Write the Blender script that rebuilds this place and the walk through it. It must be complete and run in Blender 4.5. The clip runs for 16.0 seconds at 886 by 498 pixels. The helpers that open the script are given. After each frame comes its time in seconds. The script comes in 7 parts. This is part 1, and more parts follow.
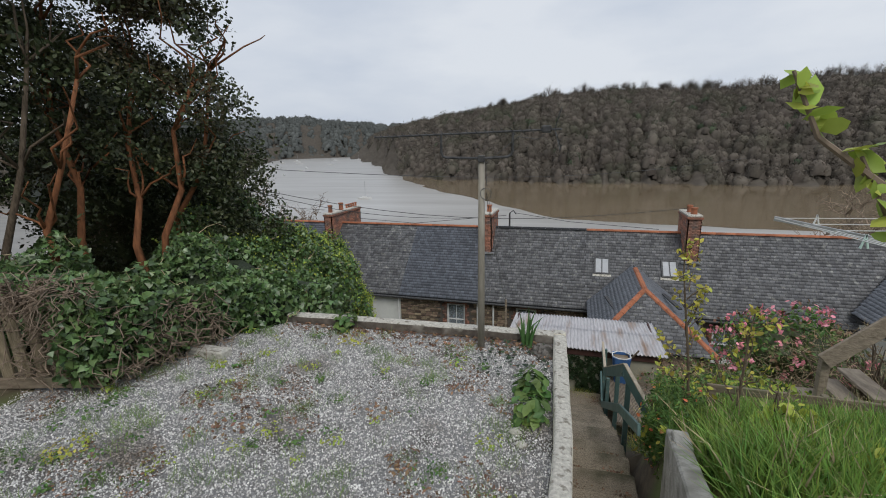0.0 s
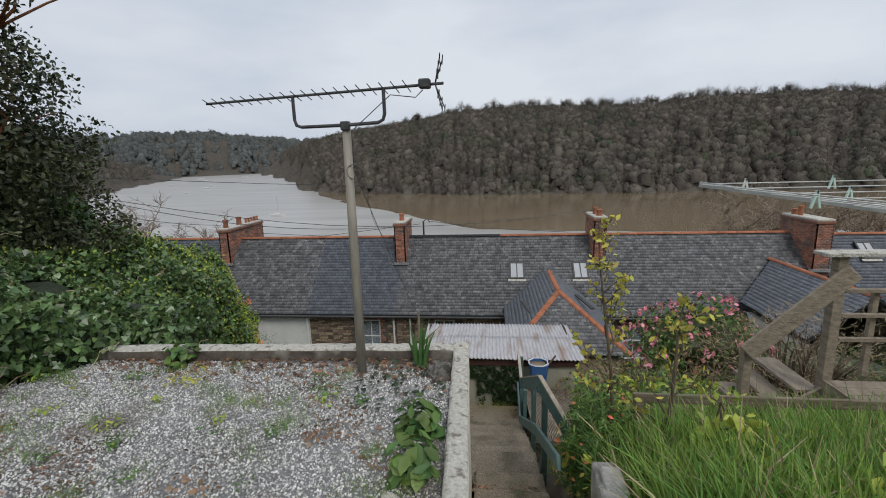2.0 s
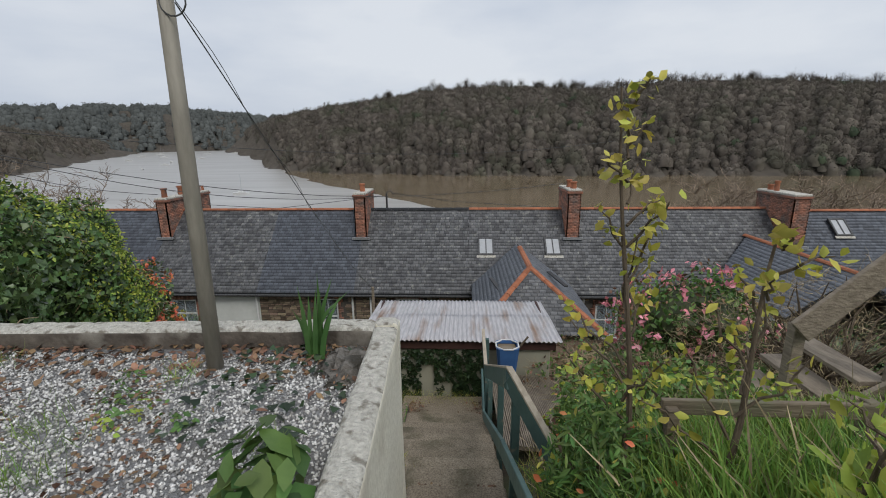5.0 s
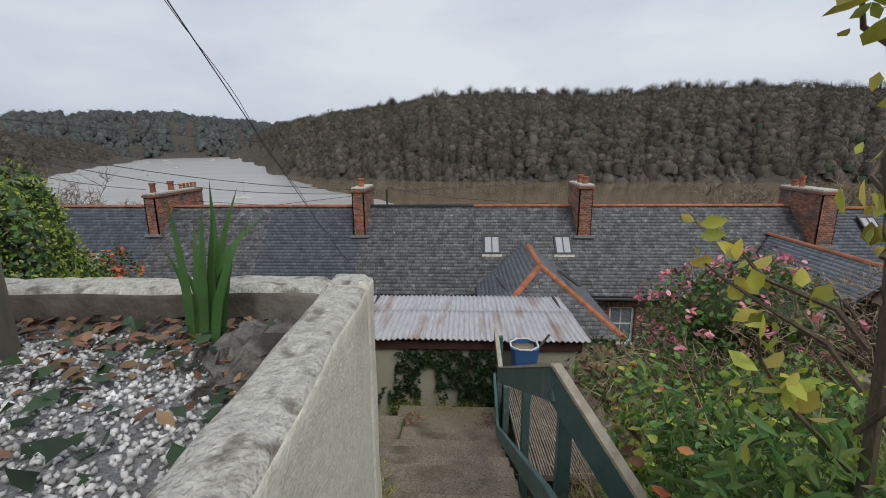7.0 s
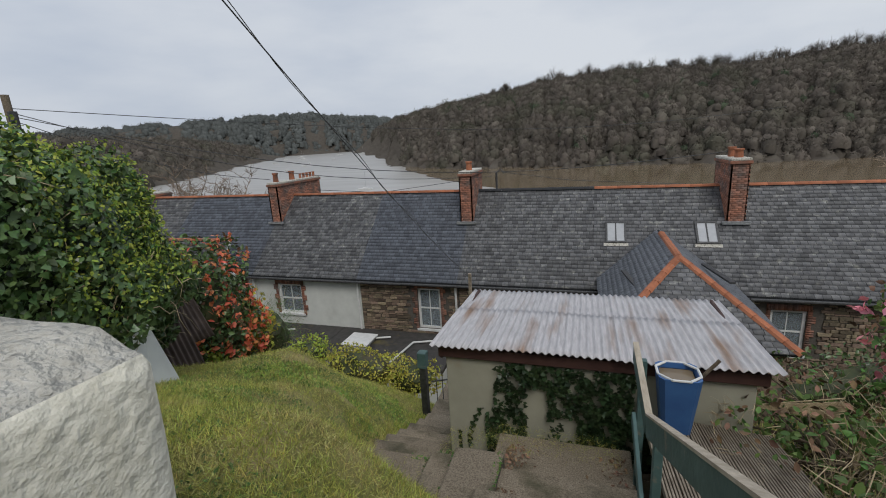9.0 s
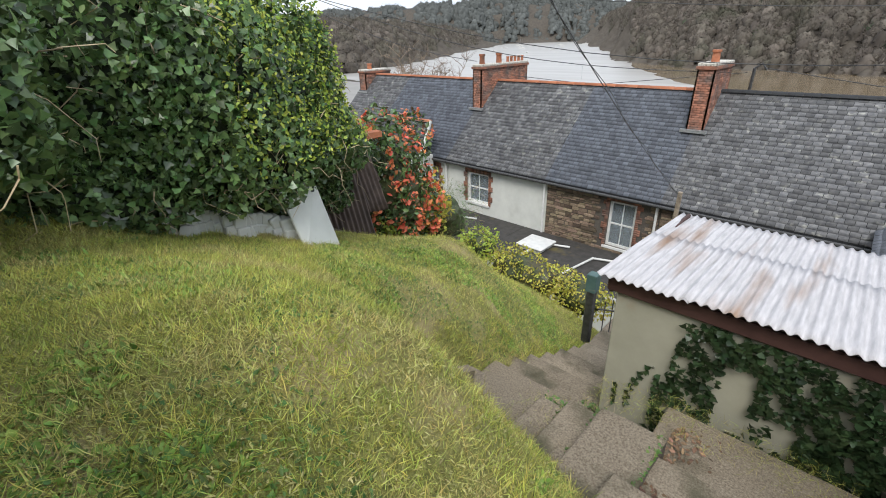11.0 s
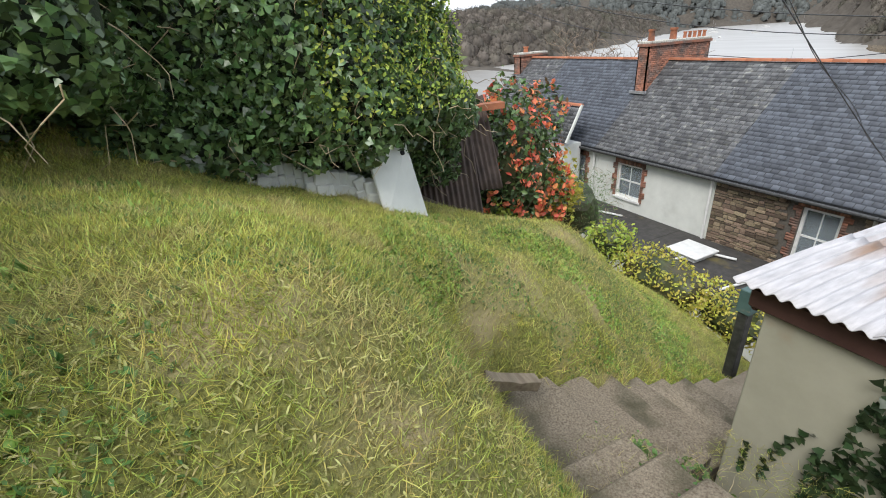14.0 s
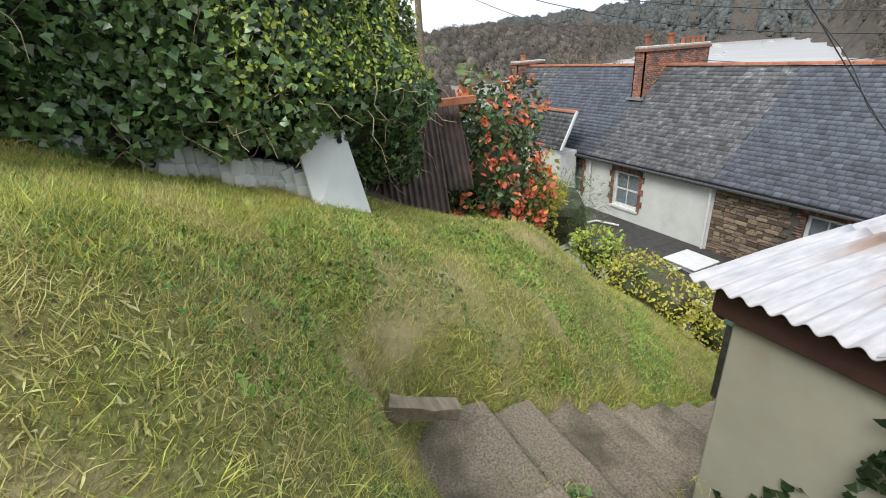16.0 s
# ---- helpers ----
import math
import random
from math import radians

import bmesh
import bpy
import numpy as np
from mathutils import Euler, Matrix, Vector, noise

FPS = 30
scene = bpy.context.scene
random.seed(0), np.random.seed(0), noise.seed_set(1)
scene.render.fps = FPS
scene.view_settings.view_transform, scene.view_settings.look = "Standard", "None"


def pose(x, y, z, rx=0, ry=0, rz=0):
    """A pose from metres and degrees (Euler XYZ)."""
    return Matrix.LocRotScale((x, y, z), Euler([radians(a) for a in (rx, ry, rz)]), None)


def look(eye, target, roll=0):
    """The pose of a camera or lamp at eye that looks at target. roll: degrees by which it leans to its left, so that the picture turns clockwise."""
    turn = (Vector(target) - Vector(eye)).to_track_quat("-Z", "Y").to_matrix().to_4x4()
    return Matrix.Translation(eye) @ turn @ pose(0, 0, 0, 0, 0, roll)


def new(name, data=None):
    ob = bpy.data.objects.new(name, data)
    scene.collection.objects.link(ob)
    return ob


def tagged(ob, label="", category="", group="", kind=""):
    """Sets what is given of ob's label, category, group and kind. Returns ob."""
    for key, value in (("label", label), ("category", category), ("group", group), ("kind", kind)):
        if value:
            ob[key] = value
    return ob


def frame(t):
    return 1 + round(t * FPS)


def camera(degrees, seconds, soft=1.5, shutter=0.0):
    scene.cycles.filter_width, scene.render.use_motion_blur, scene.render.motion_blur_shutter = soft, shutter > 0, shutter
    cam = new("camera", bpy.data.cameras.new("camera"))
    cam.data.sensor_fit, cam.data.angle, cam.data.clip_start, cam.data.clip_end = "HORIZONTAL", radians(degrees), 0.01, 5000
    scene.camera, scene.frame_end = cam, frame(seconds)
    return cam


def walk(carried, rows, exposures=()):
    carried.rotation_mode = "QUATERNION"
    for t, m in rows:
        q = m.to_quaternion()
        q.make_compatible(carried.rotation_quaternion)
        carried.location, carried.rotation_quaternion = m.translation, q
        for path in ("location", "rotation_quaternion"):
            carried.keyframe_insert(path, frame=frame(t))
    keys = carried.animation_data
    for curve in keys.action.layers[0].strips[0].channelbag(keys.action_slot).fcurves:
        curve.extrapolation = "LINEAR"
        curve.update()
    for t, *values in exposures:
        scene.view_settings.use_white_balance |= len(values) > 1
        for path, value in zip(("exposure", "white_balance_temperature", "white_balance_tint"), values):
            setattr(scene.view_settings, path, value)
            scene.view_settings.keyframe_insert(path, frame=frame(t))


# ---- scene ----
cam = camera(89.7, 16.0, soft=1.0)
PATH = [
    (0, (1.346, -0.748, 2.266), (0.78, 1.118, 1.823), -1.2),
    (0.5, (1.36, -0.472, 2.166), (0.682, 1.362, 1.741), -2.0),
    (1, (1.38, -0.152, 2.11), (0.894, 1.741, 1.684), -2.0),
    (1.5, (1.445, 0.063, 2.017), (1.202, 2.004, 1.6), -1.9),
    (2, (1.539, 0.345, 1.851), (1.314, 2.293, 1.46), -1.8),
    (2.5, (1.586, 0.658, 1.771), (1.49, 2.616, 1.376), -1.5),
    (3, (1.585, 0.881, 1.722), (1.537, 2.827, 1.263), -1.0),
    (3.5, (1.656, 1.086, 1.593), (1.609, 3.028, 1.119), -0.5),
    (4, (1.701, 1.331, 1.463), (1.648, 3.269, 0.973), -0.1),
    (4.5, (1.675, 1.574, 1.339), (1.606, 3.511, 0.845), -0.1),
    (4.7, (1.692, 1.683, 1.273), (1.602, 3.621, 0.786), -0.4),
    (6.8, (1.654, 2.786, 0.621), (1.548, 4.734, 0.182), -1.0),
    (7, (1.624, 2.908, 0.547), (1.514, 4.855, 0.104), -0.5),
    (7.5, (1.606, 3.171, 0.416), (1.48, 5.115, -0.036), -0.7),
    (8, (1.579, 3.478, 0.346), (1.436, 5.434, -0.045), -1.1),
    (8.5, (1.522, 3.88, 0.228), (1.353, 5.818, -0.236), -1.1),
    (9, (1.53, 4.24, 0.207), (0.928, 6.087, -0.27), -3.4),
    (9.5, (1.428, 4.495, 0.079), (0.352, 6.078, -0.5), -3.3),
    (9.7, (1.405, 4.585, 0.081), (0.266, 6.062, -0.643), -3.7),
    (11.8, (1.261, 5.516, -0.329), (-0.074, 6.702, -1.229), -0.9),
    (12, (1.268, 5.569, -0.35), (-0.13, 6.683, -1.247), -1.7),
    (12.5, (1.223, 5.722, -0.465), (-0.232, 6.773, -1.346), -1.9),
    (13, (1.144, 5.819, -0.508), (-0.396, 6.75, -1.38), -2.5),
    (13.5, (1.14, 5.911, -0.553), (-0.475, 6.718, -1.416), -3.5),
    (14, (1.195, 6.061, -0.638), (-0.439, 6.831, -1.498), -3.9),
    (14.5, (1.182, 6.233, -0.734), (-0.453, 7.004, -1.59), -4.3),
    (15, (1.114, 6.494, -0.823), (-0.414, 7.459, -1.68), -5.9),
    (15.5, (1.091, 6.665, -0.949), (-0.468, 7.611, -1.772), -3.6),
    (16, (1.017, 6.819, -1.038), (-0.649, 7.579, -1.844), -3.9),
]
walk(cam, [(t, look(eye, target, roll)) for t, eye, target, roll in PATH],
     exposures=[(0.0, 0.0), (8.3, -0.03), (9.0, -0.12), (9.5, 0.15), (11.8, 1.0), (14.0, 1.0), (16.0, 1.0)])

# ---- world and light: a bright overcast day ----
world = bpy.data.worlds.new("world")
scene.world = world
world.use_nodes = True
wn, wl = world.node_tree.nodes, world.node_tree.links
wn.clear()
w_out = wn.new("ShaderNodeOutputWorld")
w_bg = wn.new("ShaderNodeBackground")
w_sky = wn.new("ShaderNodeTexSky")
w_sky.sky_type = "NISHITA"
w_sky.sun_disc = False
w_sky.sun_elevation = radians(48)
w_sky.sun_rotation = radians(200)
w_sky.dust_density = 4.0
w_tc = wn.new("ShaderNodeTexCoord")
w_map = wn.new("ShaderNodeMapping")
w_map.inputs["Scale"].default_value = (1, 1, 3.2)
w_noise = wn.new("ShaderNodeTexNoise")
w_noise.inputs["Scale"].default_value = 1.6
w_noise.inputs["Detail"].default_value = 6
w_noise.inputs["Roughness"].default_value = 0.5
w_ramp = wn.new("ShaderNodeValToRGB")
w_ramp.color_ramp.elements[0].position = 0.36
w_ramp.color_ramp.elements[0].color = (4.9, 5.6, 6.8, 1)
w_ramp.color_ramp.elements[1].position = 0.66
w_ramp.color_ramp.elements[1].color = (7.4, 7.8, 8.4, 1)
w_mix = wn.new("ShaderNodeMixRGB")
w_mix.inputs[0].default_value = 0.92
wl.new(w_tc.outputs["Generated"], w_map.inputs[0])
wl.new(w_map.outputs[0], w_noise.inputs["Vector"])
wl.new(w_noise.outputs["Fac"], w_ramp.inputs[0])
wl.new(w_sky.outputs[0], w_mix.inputs[1])
wl.new(w_ramp.outputs[0], w_mix.inputs[2])
wl.new(w_mix.outputs[0], w_bg.inputs[0])
w_bg.inputs[1].default_value = 0.1
wl.new(w_bg.outputs[0], w_out.inputs[0])
sun_data = bpy.data.lights.new("sun", "SUN")
sun_data.energy = 1.4
sun_data.angle = radians(25)
sun_data.color = (1.0, 0.97, 0.93)
sun = new("sun", sun_data)
sun.matrix_world = look((0, 0, 50), (-24, 40, -5.5))

# ---- materials ----
def material(name, dark, light, scale=8.0, rough=0.85, bump=0.3, detail=6.0, metal=0.0, island=0.0, stain=None, stain_scale=1.0, stain_at=(0.5, 0.7), ramp=(0.3, 0.7), wave=None, stretch=(1, 1, 1), hue=0.0, thin=0.0, bump_dist=0.02, spec=0.4, objrand=0.0):
    """Two tones mixed by noise, a second coarse stain, bump, and a value that varies by island or by object."""
    m = bpy.data.materials.new(name)
    m.use_nodes = True
    n, l = m.node_tree.nodes, m.node_tree.links
    bsdf = n["Principled BSDF"]
    tc = n.new("ShaderNodeTexCoord")
    mp = n.new("ShaderNodeMapping")
    mp.inputs["Scale"].default_value = stretch
    l.new(tc.outputs["Object"], mp.inputs[0])
    no = n.new("ShaderNodeTexNoise")
    no.inputs["Scale"].default_value = scale
    no.inputs["Detail"].default_value = detail
    no.inputs["Roughness"].default_value = 0.62
    l.new(mp.outputs[0], no.inputs["Vector"])
    cr = n.new("ShaderNodeValToRGB")
    cr.color_ramp.elements[0].position, cr.color_ramp.elements[1].position = ramp
    cr.color_ramp.elements[0].color, cr.color_ramp.elements[1].color = (*dark, 1), (*light, 1)
    l.new(no.outputs["Fac"], cr.inputs[0])
    col = cr.outputs[0]
    if stain:
        n2 = n.new("ShaderNodeTexNoise")
        n2.inputs["Scale"].default_value = stain_scale
        n2.inputs["Detail"].default_value = 5
        l.new(tc.outputs["Object"], n2.inputs["Vector"])
        r2 = n.new("ShaderNodeMapRange")
        r2.inputs[1].default_value, r2.inputs[2].default_value = stain_at
        l.new(n2.outputs["Fac"], r2.inputs[0])
        mx = n.new("ShaderNodeMixRGB")
        mx.inputs[2].default_value = (*stain, 1)
        l.new(r2.outputs[0], mx.inputs[0])
        l.new(col, mx.inputs[1])
        col = mx.outputs[0]
    if island or objrand:
        if island:
            src = n.new("ShaderNodeNewGeometry").outputs["Random Per Island"]
        else:
            src = n.new("ShaderNodeObjectInfo").outputs["Random"]
        amount = island or objrand
        hs = n.new("ShaderNodeHueSaturation")
        mr = n.new("ShaderNodeMapRange")
        mr.inputs[3].default_value, mr.inputs[4].default_value = 1 - amount, 1 + amount
        l.new(src, mr.inputs[0])
        l.new(mr.outputs[0], hs.inputs["Value"])
        if hue:
            mh = n.new("ShaderNodeMath")
            mh.operation = "MULTIPLY"
            mh.inputs[1].default_value = 7.13
            l.new(src, mh.inputs[0])
            fr = n.new("ShaderNodeMath")
            fr.operation = "FRACT"
            l.new(mh.outputs[0], fr.inputs[0])
            mr2 = n.new("ShaderNodeMapRange")
            mr2.inputs[3].default_value, mr2.inputs[4].default_value = 0.5 - hue, 0.5 + hue
            l.new(fr.outputs[0], mr2.inputs[0])
            l.new(mr2.outputs[0], hs.inputs["Hue"])
        l.new(col, hs.inputs["Color"])
        col = hs.outputs[0]
    l.new(col, bsdf.inputs["Base Color"])
    bsdf.inputs["Roughness"].default_value = rough
    bsdf.inputs["Metallic"].default_value = metal
    bsdf.inputs["Specular IOR Level"].default_value = spec
    if bump:
        bp = n.new("ShaderNodeBump")
        bp.inputs["Strength"].default_value = bump
        bp.inputs["Distance"].default_value = bump_dist
        nb = n.new("ShaderNodeTexNoise")
        nb.inputs["Scale"].default_value = scale * 2.5
        nb.inputs["Detail"].default_value = 8
        l.new(mp.outputs[0], nb.inputs["Vector"])
        l.new(nb.outputs["Fac"], bp.inputs["Height"])
        l.new(bp.outputs[0], bsdf.inputs["Normal"])
    if thin:
        tr = n.new("ShaderNodeBsdfTranslucent")
        l.new(col, tr.inputs[0])
        ms = n.new("ShaderNodeMixShader")
        ms.inputs[0].default_value = thin
        l.new(bsdf.outputs[0], ms.inputs[1])
        l.new(tr.outputs[0], ms.inputs[2])
        l.new(ms.outputs[0], n["Material Output"].inputs[0])
    return m


M = {}
M["soil"] = material("soil", (0.05, 0.038, 0.025), (0.13, 0.10, 0.065), 6, stain=(0.09, 0.11, 0.035), stain_scale=0.9, stain_at=(0.42, 0.6))
M["lawn"] = material("lawn", (0.085, 0.095, 0.025), (0.36, 0.35, 0.1), 45, bump=1.0, stain=(0.42, 0.34, 0.18), stain_scale=1.7, stain_at=(0.5, 0.7))
M["forest_floor"] = material("forest_floor", (0.07, 0.06, 0.05), (0.12, 0.105, 0.085), 0.2, bump=0, spec=0.1)
M["field"] = material("field", (0.10, 0.14, 0.05), (0.16, 0.2, 0.08), 0.05, bump=0, spec=0.1)
M["blade"] = material("blade", (0.22, 0.27, 0.045), (0.66, 0.64, 0.16), 5, bump=0, island=0.6, hue=0.04, thin=0.35, stain=(0.5, 0.45, 0.17), stain_scale=2.6, stain_at=(0.46, 0.66), rough=0.6)
M["hay"] = material("hay", (0.3, 0.3, 0.1), (0.62, 0.57, 0.26), 3, bump=0, island=0.4, hue=0.02, thin=0.2, rough=0.7)
M["weed_green"] = material("weed_green", (0.1, 0.2, 0.03), (0.32, 0.46, 0.1), 4, bump=0, island=0.45, hue=0.02, thin=0.25, rough=0.5)
M["blade_green"] = material("blade_green", (0.12, 0.22, 0.04), (0.28, 0.42, 0.09), 2, bump=0, island=0.4, hue=0.03, thin=0.35, rough=0.5)
M["straw"] = material("straw", (0.28, 0.21, 0.12), (0.5, 0.41, 0.26), 9, bump=0, island=0.3)
M["gravel_base"] = material("gravel_base", (0.17, 0.165, 0.16), (0.42, 0.42, 0.42), 70, bump=1.0, stain=(0.10, 0.085, 0.06), stain_scale=1.3, stain_at=(0.5, 0.72))
M["pebble"] = material("pebble", (0.34, 0.33, 0.315), (0.8, 0.785, 0.755), 20, bump=0.2, island=0.5, hue=0.02, stain=(0.17, 0.13, 0.09), stain_scale=1.2, stain_at=(0.56, 0.72))
M["concrete"] = material("concrete", (0.22, 0.21, 0.185), (0.42, 0.41, 0.37), 16, bump=0.6, stain=(0.10, 0.095, 0.075), stain_scale=4, stain_at=(0.48, 0.68))
M["cap"] = material("cap", (0.42, 0.4, 0.345), (0.74, 0.71, 0.63), 34, bump=1.0, bump_dist=0.02, stain=(0.24, 0.215, 0.17), stain_scale=16, stain_at=(0.54, 0.66))
M["cap_clean"] = material("cap_clean", (0.52, 0.505, 0.465), (0.78, 0.76, 0.7), 40, bump=0.7, bump_dist=0.01, stain=(0.34, 0.33, 0.3), stain_scale=34, stain_at=(0.54, 0.66))
M["render_pale"] = material("render_pale", (0.7, 0.675, 0.56), (0.86, 0.83, 0.71), 9, bump=0.4, bump_dist=0.006, stain=(0.36, 0.29, 0.22), stain_scale=5, stain_at=(0.64, 0.78))
M["shed_cream"] = material("shed_cream", (0.32, 0.31, 0.235), (0.385, 0.37, 0.29), 3, bump=0.15, stain=(0.33, 0.24, 0.16), stain_scale=2.2, stain_at=(0.62, 0.8))
M["path"] = material("path", (0.16, 0.122, 0.085), (0.5, 0.42, 0.31), 70, bump=1.0, stain=(0.09, 0.085, 0.045), stain_scale=2.2, stain_at=(0.5, 0.72), objrand=0.12)
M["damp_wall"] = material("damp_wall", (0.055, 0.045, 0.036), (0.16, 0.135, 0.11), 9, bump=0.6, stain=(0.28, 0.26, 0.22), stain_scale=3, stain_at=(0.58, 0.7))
M["render_cream"] = material("render_cream", (0.68, 0.655, 0.55), (0.85, 0.82, 0.71), 7, bump=0.6, stain=(0.34, 0.24, 0.17), stain_scale=1.8, stain_at=(0.6, 0.8))
M["roughcast"] = material("roughcast", (0.66, 0.62, 0.5), (0.88, 0.84, 0.71), 40, bump=0.8, bump_dist=0.006, stain=(0.5, 0.44, 0.34), stain_scale=2.6, stain_at=(0.5, 0.75))
M["render_white"] = material("render_white", (0.55, 0.56, 0.52), (0.68, 0.69, 0.64), 1.5, bump=0.15, stain=(0.42, 0.42, 0.38), stain_scale=0.7, stain_at=(0.55, 0.8))
M["white_paint"] = material("white_paint", (0.6, 0.6, 0.58), (0.8, 0.8, 0.78), 6, bump=0.1, rough=0.5)
M["slate"] = material("slate", (0.065, 0.068, 0.076), (0.16, 0.16, 0.16), 7, rough=0.6, bump=0.4, island=0.42, stain=(0.3, 0.3, 0.27), stain_scale=4.5, stain_at=(0.6, 0.74), spec=0.5)
M["slate_blue"] = material("slate_blue", (0.065, 0.073, 0.09), (0.115, 0.127, 0.15), 5, rough=0.55, bump=0.25, island=0.3, spec=0.5)
M["slate_smooth"] = material("slate_smooth", (0.14, 0.15, 0.168), (0.23, 0.243, 0.265), 5, rough=0.5, bump=0.2, island=0.15, spec=0.5)
M["slate_base"] = material("slate_base", (0.015, 0.016, 0.018), (0.03, 0.032, 0.035), 7, rough=0.7, bump=0.2)
M["terracotta"] = material("terracotta", (0.26, 0.095, 0.05), (0.45, 0.17, 0.085), 6, bump=0.3, objrand=0.2, stain=(0.14, 0.09, 0.07), stain_scale=2, stain_at=(0.55, 0.75))
M["brick"] = material("brick", (0.20, 0.085, 0.055), (0.36, 0.16, 0.10), 9, bump=0.4, island=0.35, objrand=0.0, stain=(0.13, 0.10, 0.085), stain_scale=2.2, stain_at=(0.42, 0.68))
M["mortar"] = material("mortar", (0.07, 0.062, 0.052), (0.14, 0.125, 0.105), 20, bump=0.4)
M["stone"] = material("stone", (0.12, 0.095, 0.07), (0.30, 0.23, 0.16), 7, bump=0.6, island=0.55, hue=0.025)
M["stone_piece"] = material("stone_piece", (0.11, 0.085, 0.06), (0.32, 0.24, 0.165), 9, bump=0.6, objrand=0.6, hue=0.02)
M["dark_hole"] = material("dark_hole", (0.01, 0.01, 0.01), (0.02, 0.02, 0.02), 3, bump=0)
M["maroon"] = material("maroon", (0.045, 0.02, 0.017), (0.08, 0.038, 0.03), 6, bump=0.2, rough=0.6)
M["old_wood"] = material("old_wood", (0.13, 0.10, 0.07), (0.27, 0.22, 0.155), 3, bump=0.5, stretch=(1, 9, 9), stain=(0.14, 0.15, 0.09), stain_scale=3, stain_at=(0.5, 0.75))
M["grey_wood"] = material("grey_wood", (0.17, 0.135, 0.10), (0.34, 0.285, 0.215), 4, bump=0.5, stretch=(3, 1, 6))
M["pale_wood"] = material("pale_wood", (0.33, 0.28, 0.21), (0.55, 0.48, 0.38), 5, bump=0.3, stretch=(4, 1, 6))
M["green_paint"] = material("green_paint", (0.055, 0.105, 0.10), (0.095, 0.16, 0.15), 5, bump=0.3, rough=0.55, stain=(0.2, 0.19, 0.15), stain_scale=9, stain_at=(0.62, 0.72))
M["pole_grey"] = material("pole_grey", (0.23, 0.21, 0.17), (0.36, 0.33, 0.27), 6, bump=0.3, rough=0.6, stretch=(3, 3, 0.6))
M["metal_dark"] = material("metal_dark", (0.05, 0.05, 0.05), (0.12, 0.12, 0.12), 12, rough=0.5, metal=0.5, bump=0.1)
M["metal_light"] = material("metal_light", (0.35, 0.36, 0.37), (0.55, 0.56, 0.57), 12, rough=0.4, metal=0.6, bump=0.1)
M["bark"] = material("bark", (0.07, 0.052, 0.035), (0.17, 0.13, 0.09), 10, bump=0.7, stretch=(3, 3, 0.8))
M["bark_orange"] = material("bark_orange", (0.13, 0.052, 0.022), (0.32, 0.13, 0.055), 6, bump=0.5, stretch=(3, 3, 0.8))
M["twig"] = material("twig", (0.14, 0.105, 0.075), (0.3, 0.23, 0.17), 5, bump=0, island=0.3)
M["ivy"] = material("ivy", (0.042, 0.085, 0.028), (0.165, 0.255, 0.088), 6, bump=0, island=0.6, hue=0.02, rough=0.36, thin=0.12, spec=0.6)
# darker copy of the ivy with shade put into the leaf colour
M["ivy_shaded"] = material("ivy_shaded", (0.012, 0.028, 0.012), (0.045, 0.08, 0.03), 6, bump=0, island=0.5, hue=0.02, rough=0.4, thin=0.08, spec=0.5)
# near-black green: painted shade seen through gaps between the hedge leaves
M["ivy_core_shade"] = material("ivy_core_shade", (0.012, 0.02, 0.01), (0.04, 0.055, 0.025), 9, bump=0.8, rough=0.7)
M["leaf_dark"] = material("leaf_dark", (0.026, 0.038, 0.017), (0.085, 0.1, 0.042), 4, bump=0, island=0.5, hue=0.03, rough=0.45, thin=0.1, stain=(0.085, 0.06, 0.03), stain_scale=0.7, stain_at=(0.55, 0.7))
M["leaf_fresh"] = material("leaf_fresh", (0.28, 0.36, 0.05), (0.52, 0.6, 0.12), 4, bump=0, island=0.35, hue=0.03, rough=0.5, thin=0.35)
M["leaf_mid"] = material("leaf_mid", (0.07, 0.14, 0.035), (0.16, 0.27, 0.07), 4, bump=0, island=0.4, hue=0.03, rough=0.5, thin=0.25)
M["iris_green"] = material("iris_green", (0.04, 0.10, 0.025), (0.10, 0.2, 0.06), 4, bump=0, rough=0.4, thin=0.15, objrand=0.3)
M["leaf_fern"] = material("leaf_fern", (0.09, 0.17, 0.04), (0.24, 0.36, 0.11), 5, bump=0, island=0.45, hue=0.03, rough=0.45, thin=0.2)
M["leaf_yellow"] = material("leaf_yellow", (0.34, 0.35, 0.05), (0.66, 0.6, 0.12), 4, bump=0, island=0.35, hue=0.03, rough=0.5, thin=0.25)
M["leaf_dead"] = material("leaf_dead", (0.10, 0.055, 0.032), (0.3, 0.18, 0.105), 4, bump=0, island=0.5, hue=0.02, rough=0.7)
M["petal_red"] = material("petal_red", (0.72, 0.15, 0.065), (0.88, 0.32, 0.16), 9, bump=0, island=0.2, hue=0.02, rough=0.5, thin=0.2)
M["petal_pink"] = material("petal_pink", (0.78, 0.2, 0.27), (0.92, 0.45, 0.5), 9, bump=0, island=0.2, hue=0.02, rough=0.5, thin=0.2)
M["wood_far"] = material("wood_far", (0.078, 0.068, 0.057), (0.155, 0.135, 0.112), 0.09, bump=0, island=0.2, ramp=(0.36, 0.62), hue=0.012, rough=0.95, detail=4, stain=(0.085, 0.085, 0.06), stain_scale=0.04, stain_at=(0.5, 0.75), spec=0.1)
M["wood_green"] = material("wood_green", (0.04, 0.055, 0.035), (0.08, 0.1, 0.06), 0.1, bump=0, island=0.25, rough=0.9, detail=3, spec=0.1)
# greyer, flatter wood colour: the haze of distance is painted in
M["wood_hazed"] = material("wood_hazed", (0.088, 0.094, 0.088), (0.128, 0.136, 0.128), 0.02, bump=0, island=0.12, rough=0.95, detail=3, spec=0.1)
